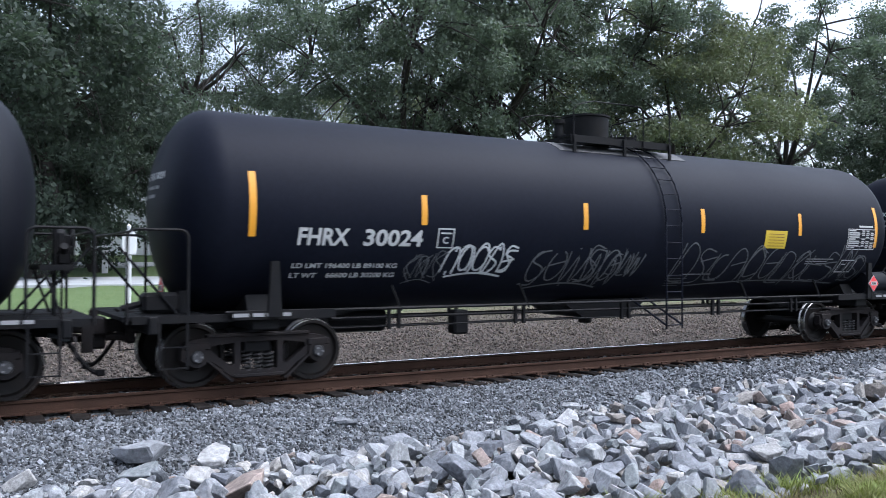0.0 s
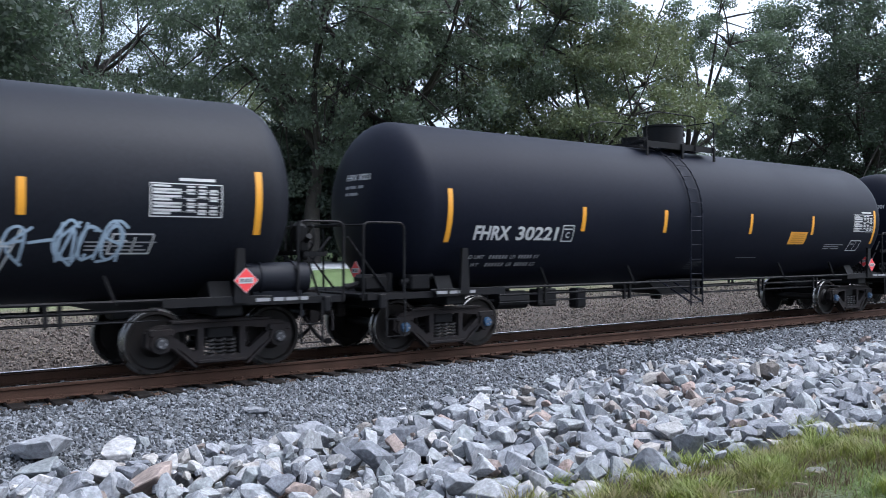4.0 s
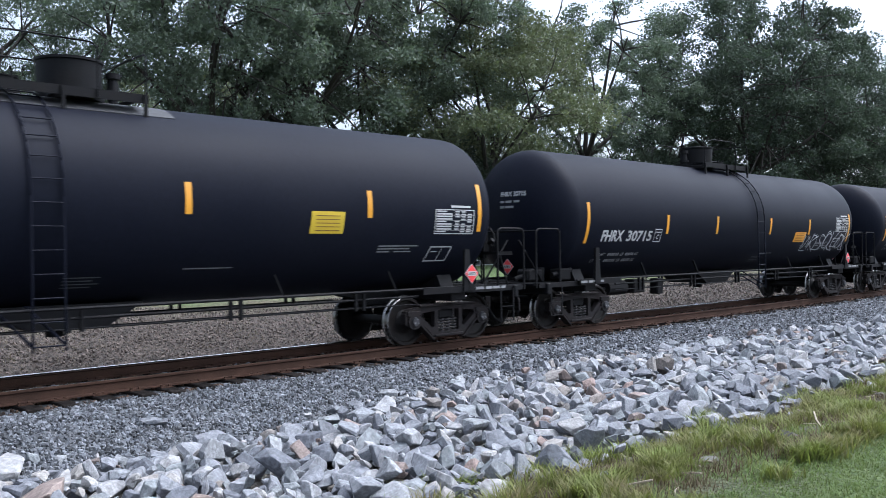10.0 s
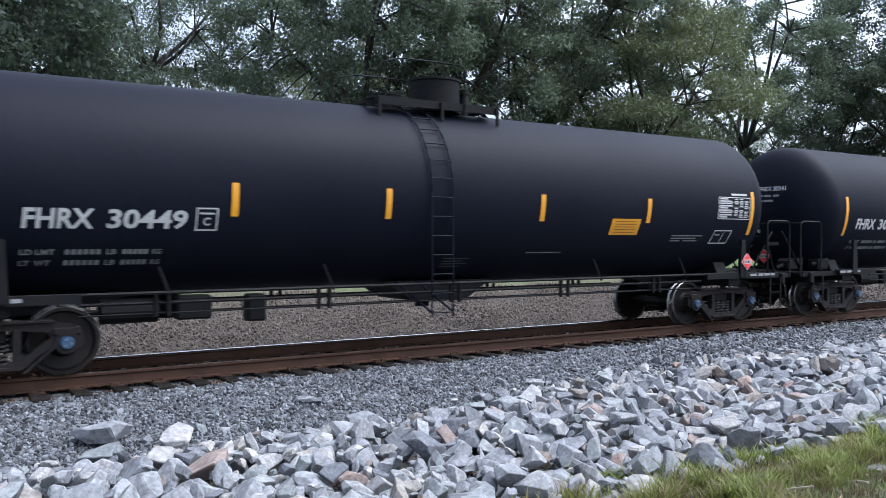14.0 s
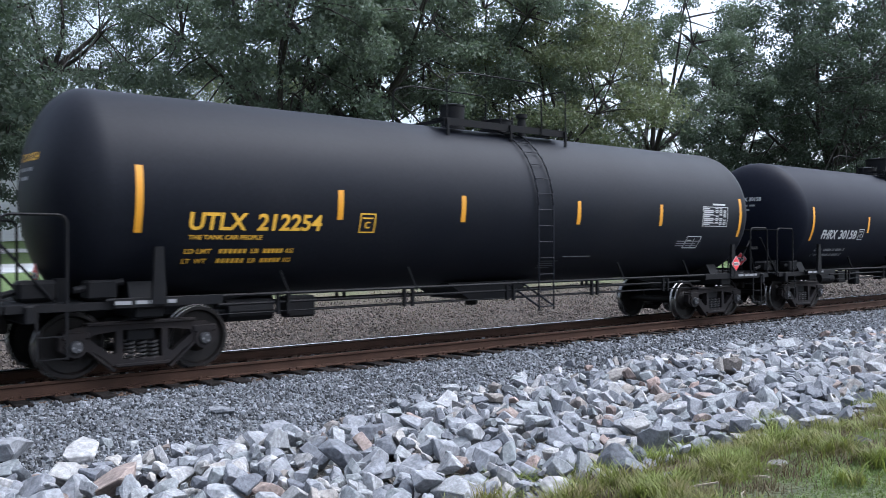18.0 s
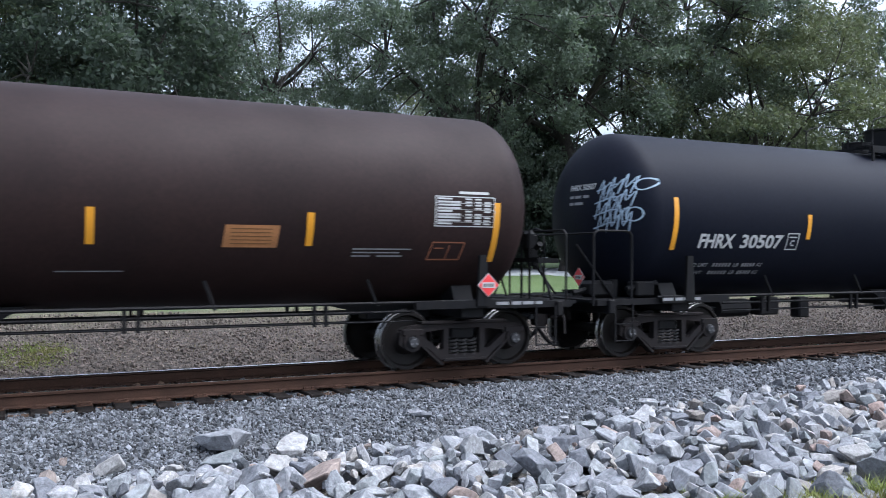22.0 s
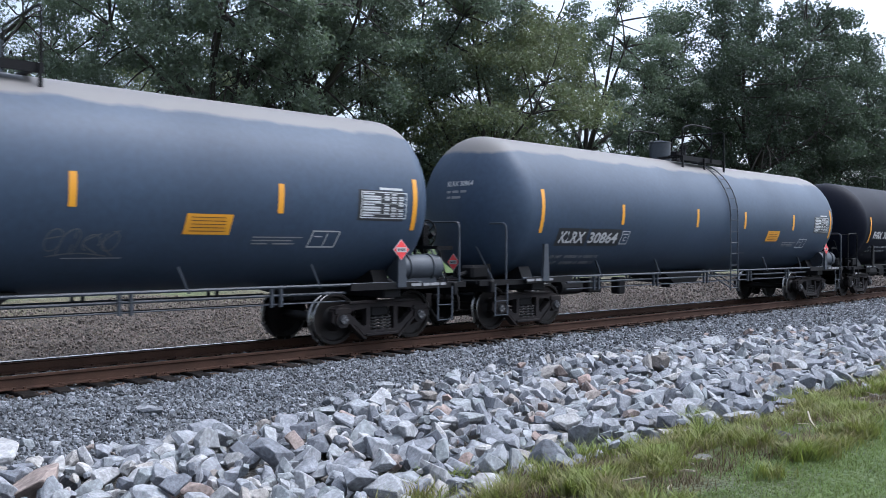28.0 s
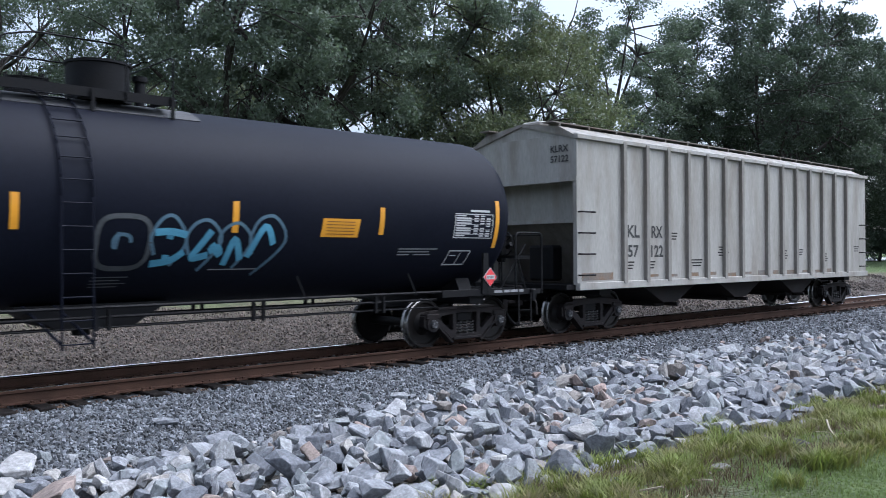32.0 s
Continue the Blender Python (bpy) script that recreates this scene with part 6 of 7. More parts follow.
    flat("stencil_box", skin.quads(low([(o, o + 0.54, 1.7, 1.722, 0.2), (o + 0.05, o + 0.59, 1.955, 1.977), (o, o + 0.022, 1.7, 1.96, 0.2), (o + 0.53, o + 0.552, 1.7, 1.96, 0.2), (o + 0.3, o + 0.32, 1.72, 1.93, 0.2), (o + 0.1, o + 0.25, 1.87, 1.89)])), M_WHITE if paint is not M_BROWN else M_SPRAYRUST)
    flat("stencil_text", skin.quads([(4.97 + le, 5.88 + le, 1.85, 1.87), (4.97 + le, 5.7 + le, 1.8, 1.82), (4.97 + le, 5.25 + le, 1.75, 1.77), (5.35 + le, 5.75 + le, 1.75, 1.77)]), M_DIMWHITE)
    flat("stencil_text", skin.quads([(1.45, 2.26, 1.545, 1.562)]), M_DIMWHITE)
    flat("stencil_text", skin.quads([(ladder_x + 0.34, ladder_x + 0.84 - 0.1 * (k % 2), 1.46 - 0.045 * k, 1.475 - 0.045 * k) for k in range(4)]), M_SPRAYDIM)
    if sticker:
        sx, sz = {"A": (3.24, 1.87), "B": (3.27, 2.05)}.get(style, (3.48, 2.07))
        if kind[0] == "K":
            sx, sz = {"K": (3.06, 1.89), "K1": (2.97, 1.62), "K2": (3.47, 1.87)}[kind]
        wide, high, lean2 = (0.66, 0.36, 0.05) if style == "C" else (0.74, 0.3, 0.1)
        st = flat("notice", skin.quads([(sx, sx + wide, sz, sz + high, lean2)]), sticker, "yellow notice with unreadable lines")
        flat("notice_print", skin.quads([(sx + 0.1, sx + wide - 0.08, sz + 0.045 + high * 0.165 * k, sz + 0.058 + high * 0.165 * k, lean2) for k in range(5)], 0.01), M_BROWNINK, parent=st)
    # head lettering
    v, f, w = letters((mark + " " + number).strip())
    wide, hz = 0.7, 0.11
    rows = [(v[:, 0] * wide / w, v[:, 1] * hz, f)]

    def on_head(a, b):
        y, z = 0.16 - a, zc + 0.42 + b
        q = np.sqrt(np.clip(1 - (y * y + (z - zc) ** 2) / R**2, 0, 1))
        return np.stack([-(cyl + deep * q) - 0.008, y, z], -1)

    part("head_lettering", raw_mesh("head_lettering", on_head(rows[0][0], rows[0][1]), f[:, ::-1], M_GOLD if kind == "U" else M_WHITE), None, car)
    bars = np.array([on_head(np.array([a, b, b, a]), np.array([c, c, c + 0.05, c + 0.05])) for a, b, c in ((0, 0.12, -0.14), (0.16, 0.34, -0.14), (0.4, 0.55, -0.14), (0.0, 0.12, -0.26), (0.15, 0.4, -0.26))])
    part("head_lettering", raw_mesh("head_lettering", bars.reshape(-1, 3), np.arange(20).reshape(-1, 4), M_DIMWHITE), None, car)
    # placards at both ends
    me = shared("placard", placard, [M_WHITE, M_RED, M_INK])
    pz = 1.66 if kind == "K" else 1.32
    for x, y, z, rz in ((7.1 + e, -1.52, pz, 0), (-half + 0.95, 0.13, 1.38, -90)):
        part("placard", me, None, car, "red and white diamond placard", at=pose(x, y, z, 0, 0, rz))
    part("placard_post", shared(("placard_post", steel.name, kind), lambda bm: box(bm, (0, 0, (pz + 1.0) / 2), (0.1, 0.03, pz - 1.0)), steel), None, car, at=pose(7.1 + e, -1.49, 0))
    part("placard_post", shared("placard_stem", lambda bm: box(bm, (0, 0.03, 1.2), (0.05, 0.03, 0.5)), M_STEEL), None, car, at=pose(-half + 0.95, 0.13, 0, 0, 0, -90))
    # bright strips on the sill
    part("sill_label", shared("sill_label", lambda bm: [box(bm, (dx, -1.478, 1.035), (w, 0.006, 0.05)) for dx, w in ((-0.3, 0.22), (-0.05, 0.16), (0.16, 0.2), (0.36, 0.12))], M_DIMWHITE), None, car, at=pose(-L / 2 - 0.1, 0, 0))
    part("sill_label", CACHE["sill_label"], None, car, at=pose(L / 2 + 0.75, 0, 0))
    # spray-painted scrawls
    for k, (a, b, c, d, mat, strokes, wdt) in enumerate(tags):
        strokes, wdt = max(3, round(strokes * 0.6)), wdt * 0.72
        flat("graffiti", skin.ribbon(tag_lines(int(start * 10) % 1000 + k, a, b, c, d, strokes), wdt), mat, "illegible spray-painted scrawl")
    if blocks:
        # block shapes with serifs: stems, bars and slants
        shapes = [(0.1, 0.36, 1.6, 2.55, 0.1), (0.87, 1.12, 1.6, 2.55, 0.1), (0.2, 1.2, 2.32, 2.55, 0.05), (0.2, 1.0, 1.9, 2.07, 0.05)]
        shapes += [(1.22, 1.95, 1.6, 1.75, 0.06), (1.53, 1.8, 1.75, 2.34, 0.1), (1.34, 2.05, 2.33, 2.55, 0.06)]
        shapes += [(2.13, 3.0, 1.6, 1.75, 0.06), (2.62, 3.0, 1.75, 2.36, -0.55), (2.25, 3.02, 2.34, 2.55, 0.02), (3.07, 3.45, 1.58, 1.73, 0.08), (3.56, 3.95, 1.58, 1.73, 0.08)]
        for k, x in enumerate((-3.5, -2.3, -1.1)):
            shapes += [(x, x + 0.28, 1.6, 2.56, 0.1), (x + 0.3, x + 0.95, 2.32, 2.56, 0.06)]
            shapes += [((x + 0.3, x + 0.95, 1.6, 1.78, 0.06), (x + 0.68, x + 0.95, 1.6, 2.3, 0.1), (x + 0.5, x + 0.95, 1.96, 2.12, 0.06))[k]]
        flat("graffiti", skin.quads([(p - 0.1, q + 0.14, lo - 0.11, hi + 0.09, lean) for p, q, lo, hi, lean in shapes], 0.007), M_SPRAYSLATE, "slate grey outline of spray-painted block letters")
        flat("graffiti", skin.quads(shapes, 0.0105), M_SPRAYICE, "large ice-blue spray-painted block letters")
        flat("graffiti", skin.quads([(-3.5, 3.9, 1.535, 1.565)], 0.0125), M_SPRAYPINK, "thin pink spray-painted line")
    if bubbles:
        a, b, c, d = bubbles
        h = d - c
        turn = np.linspace(0, 6.2832, 26)
        ring = lambda x, z, rx, rz, n: np.stack([x + rx * np.sign(np.cos(turn)) * np.abs(np.cos(turn)) ** n, z + rz * np.sign(np.sin(turn)) * np.abs(np.sin(turn)) ** n], -1)
        flat("graffiti", skin.ribbon([ring(a + 0.38, c + 0.52 * h, 0.37, 0.46 * h, 0.6)], 0.07), M_SPRAYFOG, "round grey spray-painted outline")
        wide = (b - a - 0.75) / 4
        arches, strokes = [np.concatenate([ring(a + 0.36, c + 0.52 * h, 0.12, 0.14 * h, 0.8)[:17], [(a + 0.3, c + 0.7 * h)]])], []
        inner = (((0.05, 0.7), (0.5, 0.72), (0.98, 0.66)), ((0.5, 0.7), (0.45, 0.2)), ((0.05, 0.14), (0.6, 0.2), (0.95, 0.36)), ((1.7, 0.75), (1.3, 0.36), (1.25, 0.24), (1.7, 0.3)), ((1.75, 0.5), (2.05, 0.3), (1.95, 0.44), (1.7, 0.36)), ((2.25, 0.1), (2.45, 0.6), (2.75, 0.2)), ((2.95, 0.25), (3.4, 0.85), (3.75, 0.5)))
        for line in inner:
            q = np.array([(a + 0.78 + wide * u, c + h * v) for u, v in line])
            strokes.append(smooth_line(q, 5) if len(q) > 2 else q)
        for k, (lean, top, foot) in enumerate(((0.0, 0.98, 0.1), (0.06, 0.92, 0.0), (0.02, 0.88, 0.04), (0.16, 1.02, -0.1))):
            x = a + 0.78 + wide * k
            q = [(x + 0.06, c + 0.3 * h), (x - 0.02, c + 0.62 * h), (x + 0.22 * wide, c + (top - 0.04) * h), (x + (0.6 + lean) * wide, c + top * h), (x + (0.98 + lean) * wide, c + 0.55 * h), (x + (0.62 - 2 * lean) * wide, c + foot * h)]
            arches.append(smooth_line(np.array(q), 5))
        flat("graffiti", skin.ribbon(arches, 0.05), M_SPRAYSTEEL, "thin blue-grey spray-painted arches")
        flat("graffiti", skin.ribbon(strokes, 0.1, 0.01), M_SPRAYBLUE, "broad blue spray-painted strokes")
    if blue_bar:
        bm = bmesh.new()
        pipe(bm, [(-L / 2 + 0.3, -1.47, 1.08), (L / 2 + 0.5, -1.47, 1.08)], 0.022)
        part("hose_line", bm, M_BLUE, car, "bright blue line along the sill")
    if head_tag:
        V, F = [], []
        # three leaning rows of hooked zigzags, with a loop at the end of two
        turn = np.linspace(0, 6.2832, 14)
        scrawl = [np.stack([1.22 + 0.1 * np.cos(turn), 0.2 + 0.11 * np.sin(turn)], -1), np.stack([1.2 + 0.12 * np.cos(turn), -0.36 + 0.13 * np.sin(turn)], -1)]
        for row in range(4):
            z = 0.2 - 0.24 * row
            for k in range(3):
                x = 0.5 + 0.2 * k + 0.05 * (row % 2)
                lift = 0.05 * ((k * 5 + row * 3) % 4)
                scrawl.append(smooth_line(np.array([(x, z - 0.16), (x + 0.07, z + 0.1 + lift), (x + 0.1, z - 0.06), (x + 0.22, z + 0.06 + lift), (x + 0.19, z - 0.17)]), 4))
            scrawl.append(np.array([(0.46, z - 0.1), (0.8, z + 0.01), (1.12, z + 0.03)]))
        for line in scrawl:
            d = np.gradient(line, axis=0)
            d /= np.linalg.norm(d, axis=1)[:, None] + 1e-9
            nr = np.stack([-d[:, 1], d[:, 0]], -1) * 0.012
            o = len(V)
            for p, q in zip(line + nr, line - nr):
                V += [on_head(p[0] + 0.26 + 0.1 * p[1], p[1] * 0.92 - 0.13), on_head(q[0] + 0.26 + 0.1 * q[1], q[1] * 0.92 - 0.13)]
            F += [[o + 2 * i, o + 2 * i + 1, o + 2 * i + 3, o + 2 * i + 2] for i in range(len(line) - 1)]
        part("graffiti", raw_mesh("graffiti", np.array(V), np.array(F), head_tag), None, car, "pale blue spray-painted scrawl on the tank head")
    return car


def hopper_car(start):
    """The covered hopper that ends the train."""
    L = 13.0
    half = L / 2 + AXLES + 1.07
    car = thing("hopper_car", "off-white covered hopper car with ribbed sides and rust stains", "hopper car", "cars of the freight train", pose(start + AXLES + L / 2, 0, 0))
    ROLLING.append(car)
    for s in (-1, 1):
        bogie(car, s * L / 2, False, M_STEEL)
        part("coupler", shared(("coupler", "H"), coupler(half), M_TRUCK), None, car, at=pose(0, 0, 0, 0, 0, 0 if s > 0 else 180))
        part("air_hose", shared(("air_hose", "H"), hose(half), M_STEEL, True), None, car, at=pose(0, 0, 0, 0, 0, 0 if s > 0 else 180))
    e, low, eave = 7.66, 1.1, 4.25
    for s in (-1, 1):
        bm = bmesh.new()
        box(bm, (0, s * 1.53, (low + eave) / 2), (2 * e, 0.03, eave - low))
        part("side_sheet", bm, M_HOPPER, car)
        bm = bmesh.new()
        box(bm, (0, s * 1.56, low - 0.04), (2 * e, 0.12, 0.16), bevel=0.01), box(bm, (0, s * 1.56, eave), (2 * e + 0.1, 0.12, 0.1), bevel=0.01)
        part("side_sill", bm, M_HOPPER, car)
        bm = bmesh.new()
        box(bm, (-6.95, s * 1.548, low + 0.16), (1.1, 0.004, 0.16))
        part("rust_patch", bm, M_HOPPERRUST, car, "orange rust patch at the lower corner")
        g = np.random.default_rng(4)
        for k in range(12):
            w, x = g.uniform(0.2, 0.55), 0.886 * (k - 5.5) + g.uniform(-0.1, 0.1)
            bm = bmesh.new()
            box(bm, (x, s * 1.548, low + g.uniform(0.08, 0.14)), (w, 0.004, g.uniform(0.05, 0.13)))
            part("rust_patch", bm, M_HOPPERRUST, car, "rust stain along the lower edge")
    rib = shared("rib", lambda bm: plate(bm, [(-0.06, low), (0.06, low), (0.06, eave), (-0.06, eave)], -1.64, -1.54), M_HOPPERRIB)
    for k in range(14):
        x = 0.886 * (k - 6.5) + (0.27 if k > 6.5 else -0.27)
        for turn in (0, 180):
            part("rib", rib, None, car, at=pose(x, 0, 0, 0, 0, turn))
    # ends: sloping sheet, upper end wall
    for turn in (0, 180):
        at = pose(0, 0, 0, 0, 0, turn)
        for name, key, mid, size in (("end_wall", "upper", (e - 0.02, 0, 3.85), (0.05, 3.1, 0.95)), ("ledge", "ledge", (e - 0.05, 0, 3.36), (0.14, 3.1, 0.1)), ("inner_end_wall", "inner", (e - 0.5, 0, 2.95), (0.05, 2.88, 0.95)), ("inner_ledge", "inner_ledge", (e - 0.45, 0, 2.48), (0.12, 2.88, 0.08)), ("corner_post", "post_a", (e - 0.05, -1.5, 2.2), (0.12, 0.1, 2.2)), ("corner_post", "post_b", (e - 0.05, 1.5, 2.2), (0.12, 0.1, 2.2))):
            part(name, shared(("hopper_end", key), lambda bm: box(bm, mid, size), M_HOPPER), None, car, at=at)
        part("slope_sheet", shared("hopper_slope", lambda bm: box(bm, (e - 1.2, 0, 1.8), (0.05, 2.88, 2.0), Matrix.Rotation(0.7, 4, "Y")), M_HOPPERRIB), None, car, at=at)
        part("end_platform", shared("hopper_platform", lambda bm: (box(bm, (e - 0.2, 0, 1.05), (1.0, 3.0, 0.1)), box(bm, (e - 0.8, 0, 0.9), (2.6, 0.4, 0.3)), box(bm, (L / 2, 0, 0.95), (0.4, 2.8, 0.2)), box(bm, (e - 0.55, 0.2, 1.55), (0.4, 0.7, 0.8), None, 0, 0.05)), M_STEEL), None, car, at=at)
        lad = part("end_ladder", shared("hopper_ladder", lambda bm: [pipe(bm, bend([(e - 0.5, s * 1.54, z), (e - 0.5, s * 1.66, z), (e - 0.04, s * 1.66, z), (e - 0.04, s * 1.54, z)], 0.03), 0.02) for z in (1.3, 1.75, 2.2, 2.65) for s in (-1, 1)], M_TRUCK), None, car, at=at)
        part("end_ladder", shared("hopper_ladder_end", lambda bm: ([pipe(bm, [(e + 0.06, -1.45, z), (e + 0.06, -0.95, z)], 0.013) for z in np.arange(1.25, 2.9, 0.38)], [pipe(bm, [(e + 0.06, y, 1.1), (e + 0.06, y, 2.85)], 0.016) for y in (-1.45, -0.95)]), M_STEEL), None, car, at=at)
    bm = bmesh.new()
    ring = [(-1.58, eave), (-1.1, eave + 0.26), (0, eave + 0.42), (1.1, eave + 0.26), (1.58, eave), (1.58, eave - 0.04), (0, eave + 0.36), (-1.58, eave - 0.04)]
    ends = [[bm.verts.new((x, y, z)) for y, z in ring] for x in (-e - 0.05, e + 0.05)]
    n = len(ring)
    for i in range(n):
        bm.faces.new((ends[0][i], ends[0][(i + 1) % n], ends[1][(i + 1) % n], ends[1][i]))
    bm.faces.new(ends[0]), bm.faces.new(ends[1])
    bmesh.ops.recalc_face_normals(bm, faces=bm.faces)
    part("roof", bm, M_HOPPERRIB, car)
    for x in (-e, e):
        bm = bmesh.new()
        bm.faces.new([bm.verts.new((x, y, z)) for y, z in ((-1.55, eave - 0.1), (1.55, eave - 0.1), (1.55, eave), (1.1, eave + 0.25), (0, eave + 0.4), (-1.1, eave + 0.25), (-1.55, eave))])
        bmesh.ops.solidify(bm, geom=bm.faces[:], thickness=0.02)
        part("gable", bm, M_HOPPER, car)
    bm = bmesh.new()
    for s in (-1, 1):
        box(bm, (0, s * 0.95, eave + 0.345), (2 * e + 0.5, 0.3, 0.025))
        for k in range(16):
            box(bm, (-e + 2 * e * k / 15, s * 0.95, eave + 0.305), (0.05, 0.3, 0.07))
    part("roof_walk", bm, M_ROOFWALK, car, "weathered grey roof walk grating")
    hatch = shared("hatch", lambda bm: (box(bm, (0, 0, eave + 0.47), (2.3, 0.55, 0.1), bevel=0.03), box(bm, (0, 0, eave + 0.54), (0.1, 0.65, 0.05))), M_HOPPER)
    for k in range(6):
        part("hatch", hatch, None, car, at=pose(-6.2 + 2.48 * k, 0, 0))
    bay = shared("hopper_bay", lambda bm: (plate(bm, [(-1.45, 1.1), (1.45, 1.1), (0.3, 0.55), (-0.3, 0.55)], -1.15, 1.15), box(bm, (0, 0, 0.5), (0.7, 1.9, 0.1), bevel=0.02), rod(bm, (0.1, -1.3, 0.5), (0.1, 1.3, 0.5), 0.05)), M_TRUCK)
    for x in (-3.5, 0, 3.5):
        part("hopper_bay", bay, None, car, at=pose(x, 0, 0))

    def words(body, x0, x1, z, h, mat=M_INK):
        v, f, w = letters(body)
        p = np.stack([x0 + v[:, 0] * (x1 - x0) / w, 0 * v[:, 0] - 1.552, z + v[:, 1] * h], -1)
        part("lettering", raw_mesh("lettering", p, f, mat), None, car, "dark stencilled lettering")

    words("KL", -5.86, -5.38, 2.12, 0.28), words("RX", -4.9, -4.44, 2.12, 0.28), words("57", -5.84, -5.42, 1.67, 0.28), words("122", -4.92, -4.42, 1.67, 0.28)
    for body, z in (("KLRX", 3.95), ("57122", 3.73)):
        v, f, w = letters(body)
        p = np.stack([0 * v[:, 0] - e - 0.03, -0.85 - v[:, 0] * 0.5 / w, z + v[:, 1] * 0.15], -1)
        part("lettering", raw_mesh("lettering", p, f[:, ::-1], M_INK), None, car, "dark stencilled lettering")
    bm = bmesh.new()
    for x, z, w, k in ((-6.05, 1.42, 0.45, 3), (-5.2, 1.42, 0.45, 3), (-4.15, 2.1, 0.35, 3), (-3.2, 1.45, 0.55, 3), (-1.9, 1.7, 0.55, 4), (1.5, 1.6, 0.5, 4), (2.6, 1.7, 0.4, 3), (4.2, 1.5, 0.5, 4), (6.7, 1.8, 0.4, 3)):
        for j in range(k):
            box(bm, (x + w / 2, -1.55, z + 0.07 * j), (w * (0.7 + 0.3 * ((j * 7 + k) % 3) / 2), 0.004, 0.03))
    part("stencil_text", bm, M_TRUCK, car, "small dark stencil lines, unreadable")
    return car


def build_train():
    B, GREY = M_BLACK, M_GREY
    black = "black tank car with yellow reflective stripes"
    grey = "blue-grey tank car with black lettering patches"
    F, K = "FHRX", "KLRX"
    ka = dict(steel=M_GREYSTEEL, patch=True, reservoir=True, ladder_x=0.87, tops="K")
    kb = dict(steel=M_GREYSTEEL, patch=True, reservoir=True, ladder_x=-0.44, tops="KB")
    tank_car(-14.89, "F", "A", F, "", M_SOOT, "weathered black tank car with yellow reflective stripes")
    tank_car(3.05, "F", "C", F, "30024", B, black + ", scrawled with white graffiti", TAGS["a"], sticker=M_LEMON, weights=("LD LMT 196400 LB 89100 KG", "LT WT    66600 LB 30200 KG"), reservoir=True, tops="F2", ladder_x=0.84, stripes=(-7.16, -4.45, -1.23, 1.67, 4.56, 7.22))
    tank_car(21.01, "F", "B", F, "30331", B, black, (), True, weights=("LD LMT 196600 LB  89200 KG", "LT  WT   66400 LB  30100 KG"))
    tank_car(38.97, "F", "C", F, "30069", B, black + " and one white scrawl", TAGS["b"], True, sticker=M_LEMON)
    tank_car(56.91, "U", "U", "UTLX", "212234", M_SOOT, "faded black tank car with yellow lettering and white graffiti", TAGS["c"], sticker=None, reservoir=True)
    tank_car(74.84, "F", "A", F, "30221", B, black, (), True)
    tank_car(92.8, "F", "A", F, "30301", B, black)
    tank_car(110.76, "F", "A", F, "30214", B, black + " and faint graffiti", TAGS["d"])
    tank_car(128.7, "F", "A", F, "30296", B, black + " and a grey scrawl", TAGS["e"], tops="F2", ladder_x=0.84)
    tank_car(146.65, "F", "A", F, "30236", B, black, (), tops="F2", ladder_x=0.84)
    tank_car(164.63, "F", "C", F, "30079", B, black, sticker=M_LEMON)
    tank_car(182.57, "F", "A", F, "30715", B, black + " and white end graffiti", TAGS["f"], tops="F2", ladder_x=0.84)
    tank_car(200.47, "F", "B", F, "30115", B, black + " and mint graffiti", TAGS["g"], stripes=(-7.18, -4.6, -1.31, 1.59, 4.56, 7.3))
    tank_car(218.44, "F", "B", F, "30326", B, black, stripes=(-7.18, -4.56, -1.31, 1.62, 4.47, 7.28))
    tank_car(236.42, "F", "A", F, "30449", B, black, (), True)
    tank_car(254.38, "F", "B", F, "30341", B, black + ", tagged in white and blue", TAGS["h"], True, tops="F2", ladder_x=0.84)
    tank_car(272.35, "F", "A", F, "30293", B, black)
    tank_car(290.25, "F", "A", F, "", B, black + " and large ice-blue graffiti", blocks=True)
    tank_car(308.14, "U", "U", "UTLX", "212254", M_SOOT, "faded black tank car with yellow lettering", (), sticker=None, ladder_x=0.55, tops="U2")
    tank_car(326.18, "F", "A", F, "30158", B, black)
    tank_car(344.05, "K1", "K1", K, "30851", B, "long black tank car with a bright blue valve housing", TAGS["j"], dome=M_BLUE, blue_bar=True, reservoir=True, ladder_x=1.07)
    tank_car(364.59, "K2", "K2", K, "30842", M_BROWN, "rusty brown tank car with white lettering and rust graffiti", TAGS["k"], sticker=M_FADEDNOTICE, ladder_x=-1.03)
    tank_car(383.24, "F", "A", F, "30507", B, black + " and a pale head scrawl", TAGS["l"], head_tag=M_SPRAYICE)
    tank_car(401.01, "K", "K", K, "30793", GREY, grey, (), tape=True, **ka, sticker=None)
    tank_car(419.1, "K", "K", K, "30946", GREY, grey, (), **ka, sticker=None)
    tank_car(437.31, "F", "C", F, "30049", M_SOOT, black, sticker=M_LEMON)
    tank_car(455.24, "F", "A", F, "30405", B, black)
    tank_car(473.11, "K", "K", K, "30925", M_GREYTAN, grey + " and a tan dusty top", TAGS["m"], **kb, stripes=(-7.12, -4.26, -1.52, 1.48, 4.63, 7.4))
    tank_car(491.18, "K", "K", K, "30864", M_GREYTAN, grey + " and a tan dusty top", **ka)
    tank_car(509.39, "F", "B", F, "30329", B, black, tops="F2", ladder_x=0.84, stripes=(-7.1, -4.56, -1.25, 1.65, 4.65, 7.32))
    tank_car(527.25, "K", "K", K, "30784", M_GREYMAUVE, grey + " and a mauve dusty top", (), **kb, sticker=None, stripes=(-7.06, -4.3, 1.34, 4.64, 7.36))
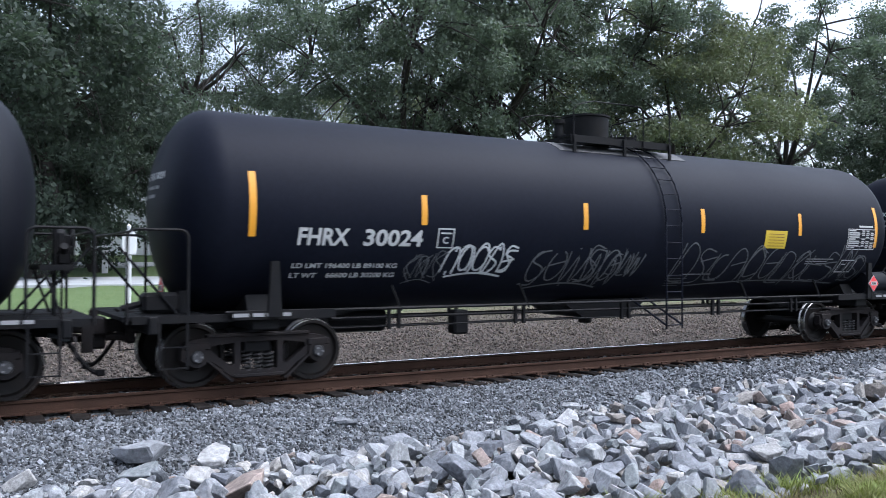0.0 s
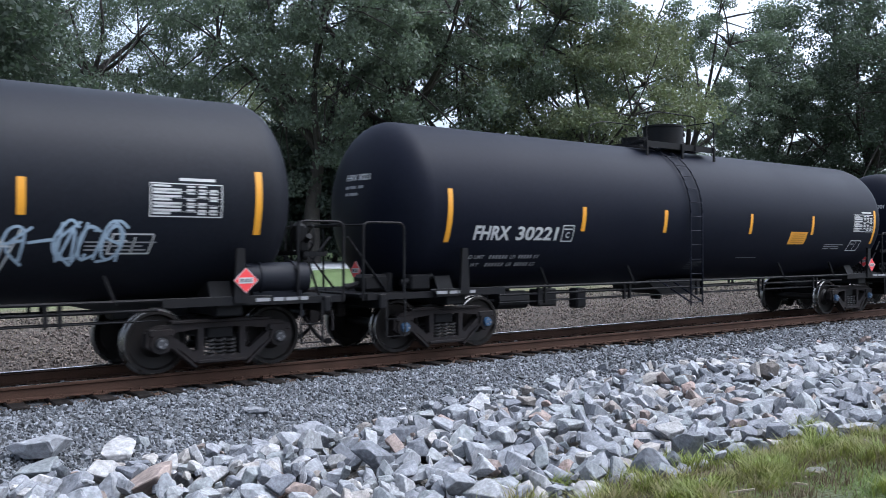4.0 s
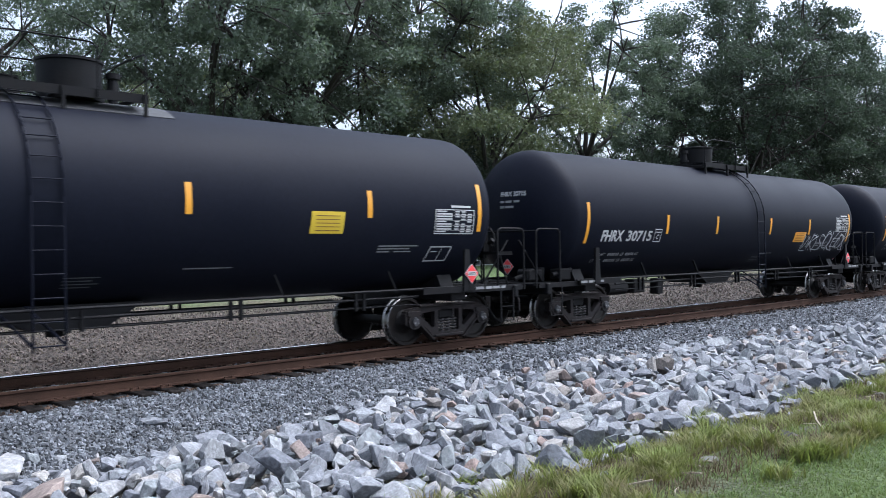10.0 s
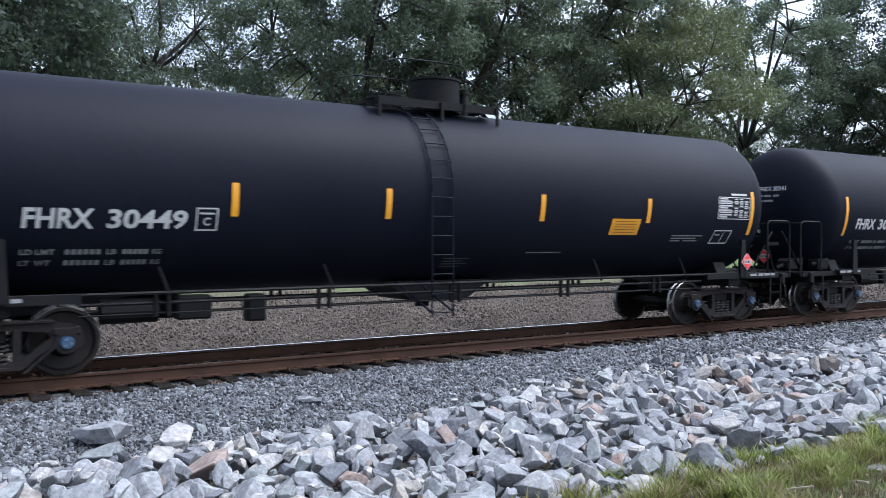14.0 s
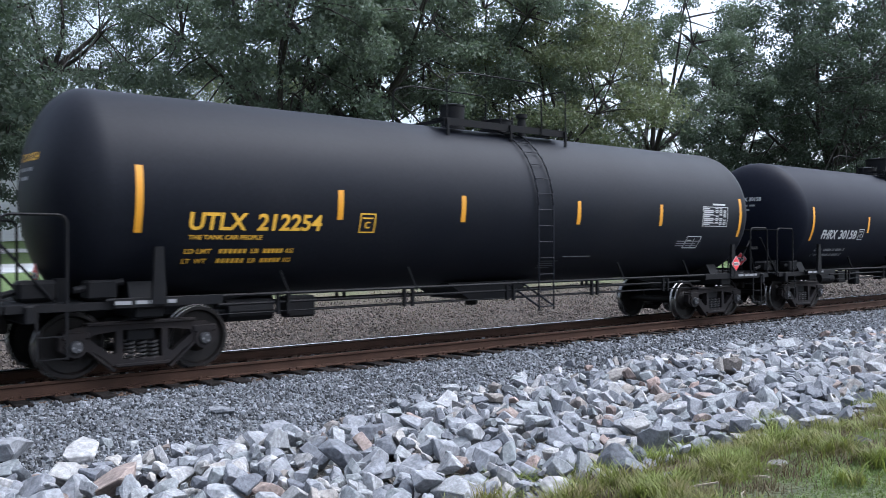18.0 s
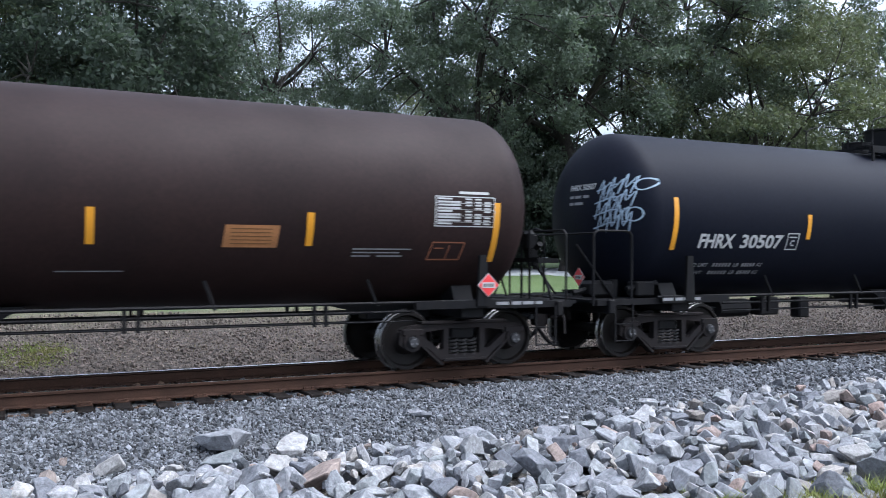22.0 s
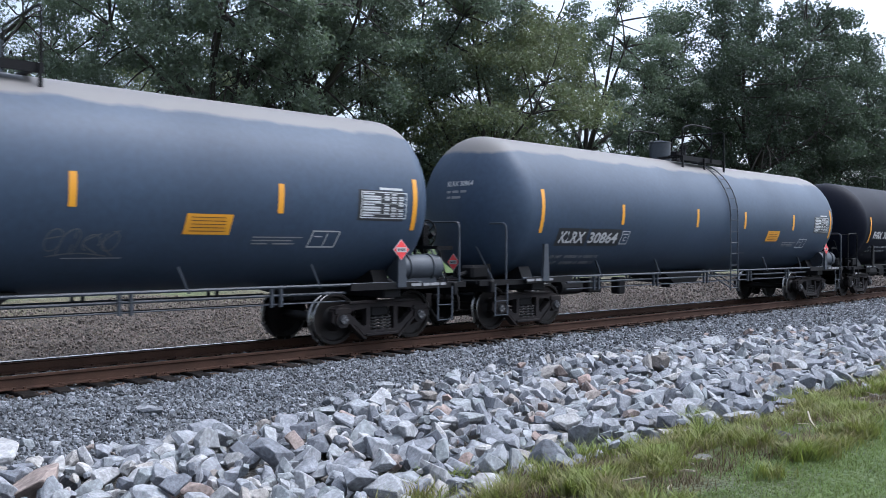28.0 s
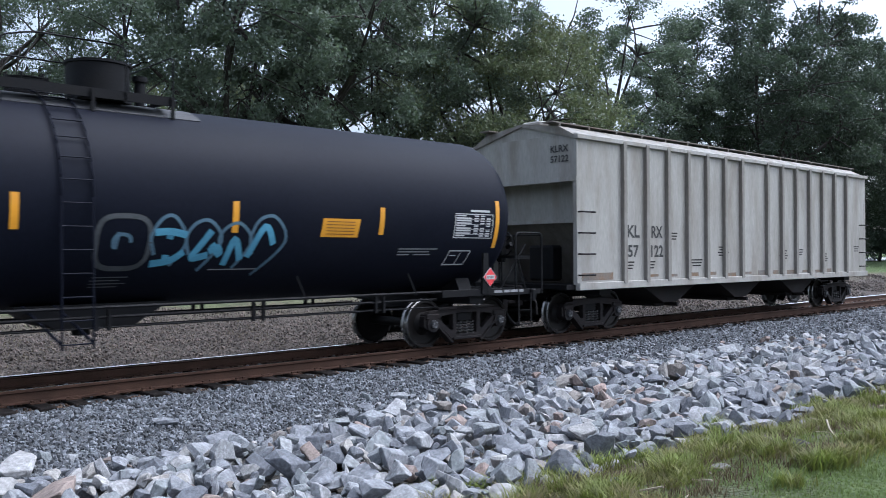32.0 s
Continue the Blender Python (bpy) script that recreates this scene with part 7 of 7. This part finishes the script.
    tank_car(545.4, "F", "B", F, "30310", B, black + " and blue and grey graffiti", bubbles=(-0.28, 2.53, 1.54, 2.32), stripes=(-7.1, -4.48, -1.3, 1.74, 4.5, 7.32))
    hopper_car(563.18)


# scrawls: from, to, low, high, paint, strokes, width of the line
TAGS = {
    "a": ((-4.04, -2.68, 1.57, 2.07, M_SPRAYWHITE, 8, 0.045), (-4.7, -4.04, 1.47, 1.98, M_SPRAYDIM, 5, 0.02), (-2.37, -0.37, 1.37, 2.09, M_SPRAYDIM, 9, 0.035), (-0.54, 0.19, 1.51, 1.97, M_SPRAYDIM, 4, 0.03), (1.13, 7.0, 1.37, 2.14, M_SPRAYDIM, 20, 0.035)),
    "b": ((-2.74, -0.93, 1.63, 2.22, M_SPRAYWHITE, 8, 0.03),),
    "c": ((-2.7, -0.86, 1.37, 1.83, M_SPRAYICE, 8, 0.045), (-0.37, 1.97, 1.53, 2.15, M_SPRAYICE, 9, 0.04), (1.65, 4.0, 1.35, 2.09, M_SPRAYWHITE, 10, 0.035), (3.95, 5.4, 1.55, 2.15, M_SPRAYICE, 8, 0.05)),
    "d": ((-3.18, -1.59, 1.6, 2.3, M_SPRAYDIM, 7, 0.03), (-0.3, 2.0, 1.55, 2.3, M_SPRAYDIM, 9, 0.035)),
    "e": ((-4.07, -1.11, 1.59, 2.3, M_SPRAYDIM, 11, 0.035),),
    "f": ((3.94, 7.46, 1.58, 2.23, M_SPRAYWHITE, 12, 0.035),),
    "g": ((-4.7, -2.07, 1.43, 2.03, M_SPRAYMINT, 8, 0.04),),
    "h": ((-3.93, -2.71, 1.63, 2.2, M_SPRAYWHITE, 6, 0.035), (-2.47, -0.44, 1.47, 2.18, M_SPRAYWHITE, 9, 0.04), (-0.42, 0.6, 1.93, 2.59, M_SPRAYBLUE, 6, 0.06), (2.48, 4.07, 1.59, 2.07, M_SPRAYDIM, 7, 0.03)),
    "j": ((-6.39, -5.7, 1.69, 1.87, M_SPRAYDIM, 4, 0.02), (5.32, 5.77, 1.48, 1.89, M_SPRAYDIM, 3, 0.025), (6.97, 7.42, 1.59, 2.02, M_SPRAYDIM, 3, 0.025)),
    "k": ((-6.39, -4.98, 1.43, 1.66, M_SPRAYRUST, 7, 0.03), (-4.73, -3.11, 1.44, 1.68, M_SPRAYRUST, 8, 0.03)),
    "l": ((-0.98, -0.2, 2.51, 3.05, M_SPRAYDIM, 7, 0.08),),
    "m": ((1.14, 2.14, 1.6, 1.97, M_SPRAYDIM, 6, 0.025),),
}


def motions():
    for car in ROLLING:
        x = car.matrix_basis.translation.x
        walk(car, [(float(t), pose(x - gone(t), 0, 0)) for t in range(33)])
        car["first_x"] = x
    ticks = [k / FPS for k in range(32 * FPS + 1)]
    for w, at, car in SPIN:
        x = car["first_x"]
        seen = [t for t in ticks if -24 < x - gone(t) < 52] or [16.0]
        rows = [(t, pose(at, 0, WHEEL_R, 0, -math.degrees(gone(t) / WHEEL_R), 0)) for t in seen]
        if seen[0] > 0:
            rows.insert(0, (0.0, rows[0][1]))
        if seen[-1] < 32:
            rows.append((32.0, rows[-1][1]))
        walk(w, rows)


build_ground()
build_road()
build_track()
build_house()
build_posts()
build_train()
build_trees()
build_grass()
build_riprap()
build_ballast()
motions()
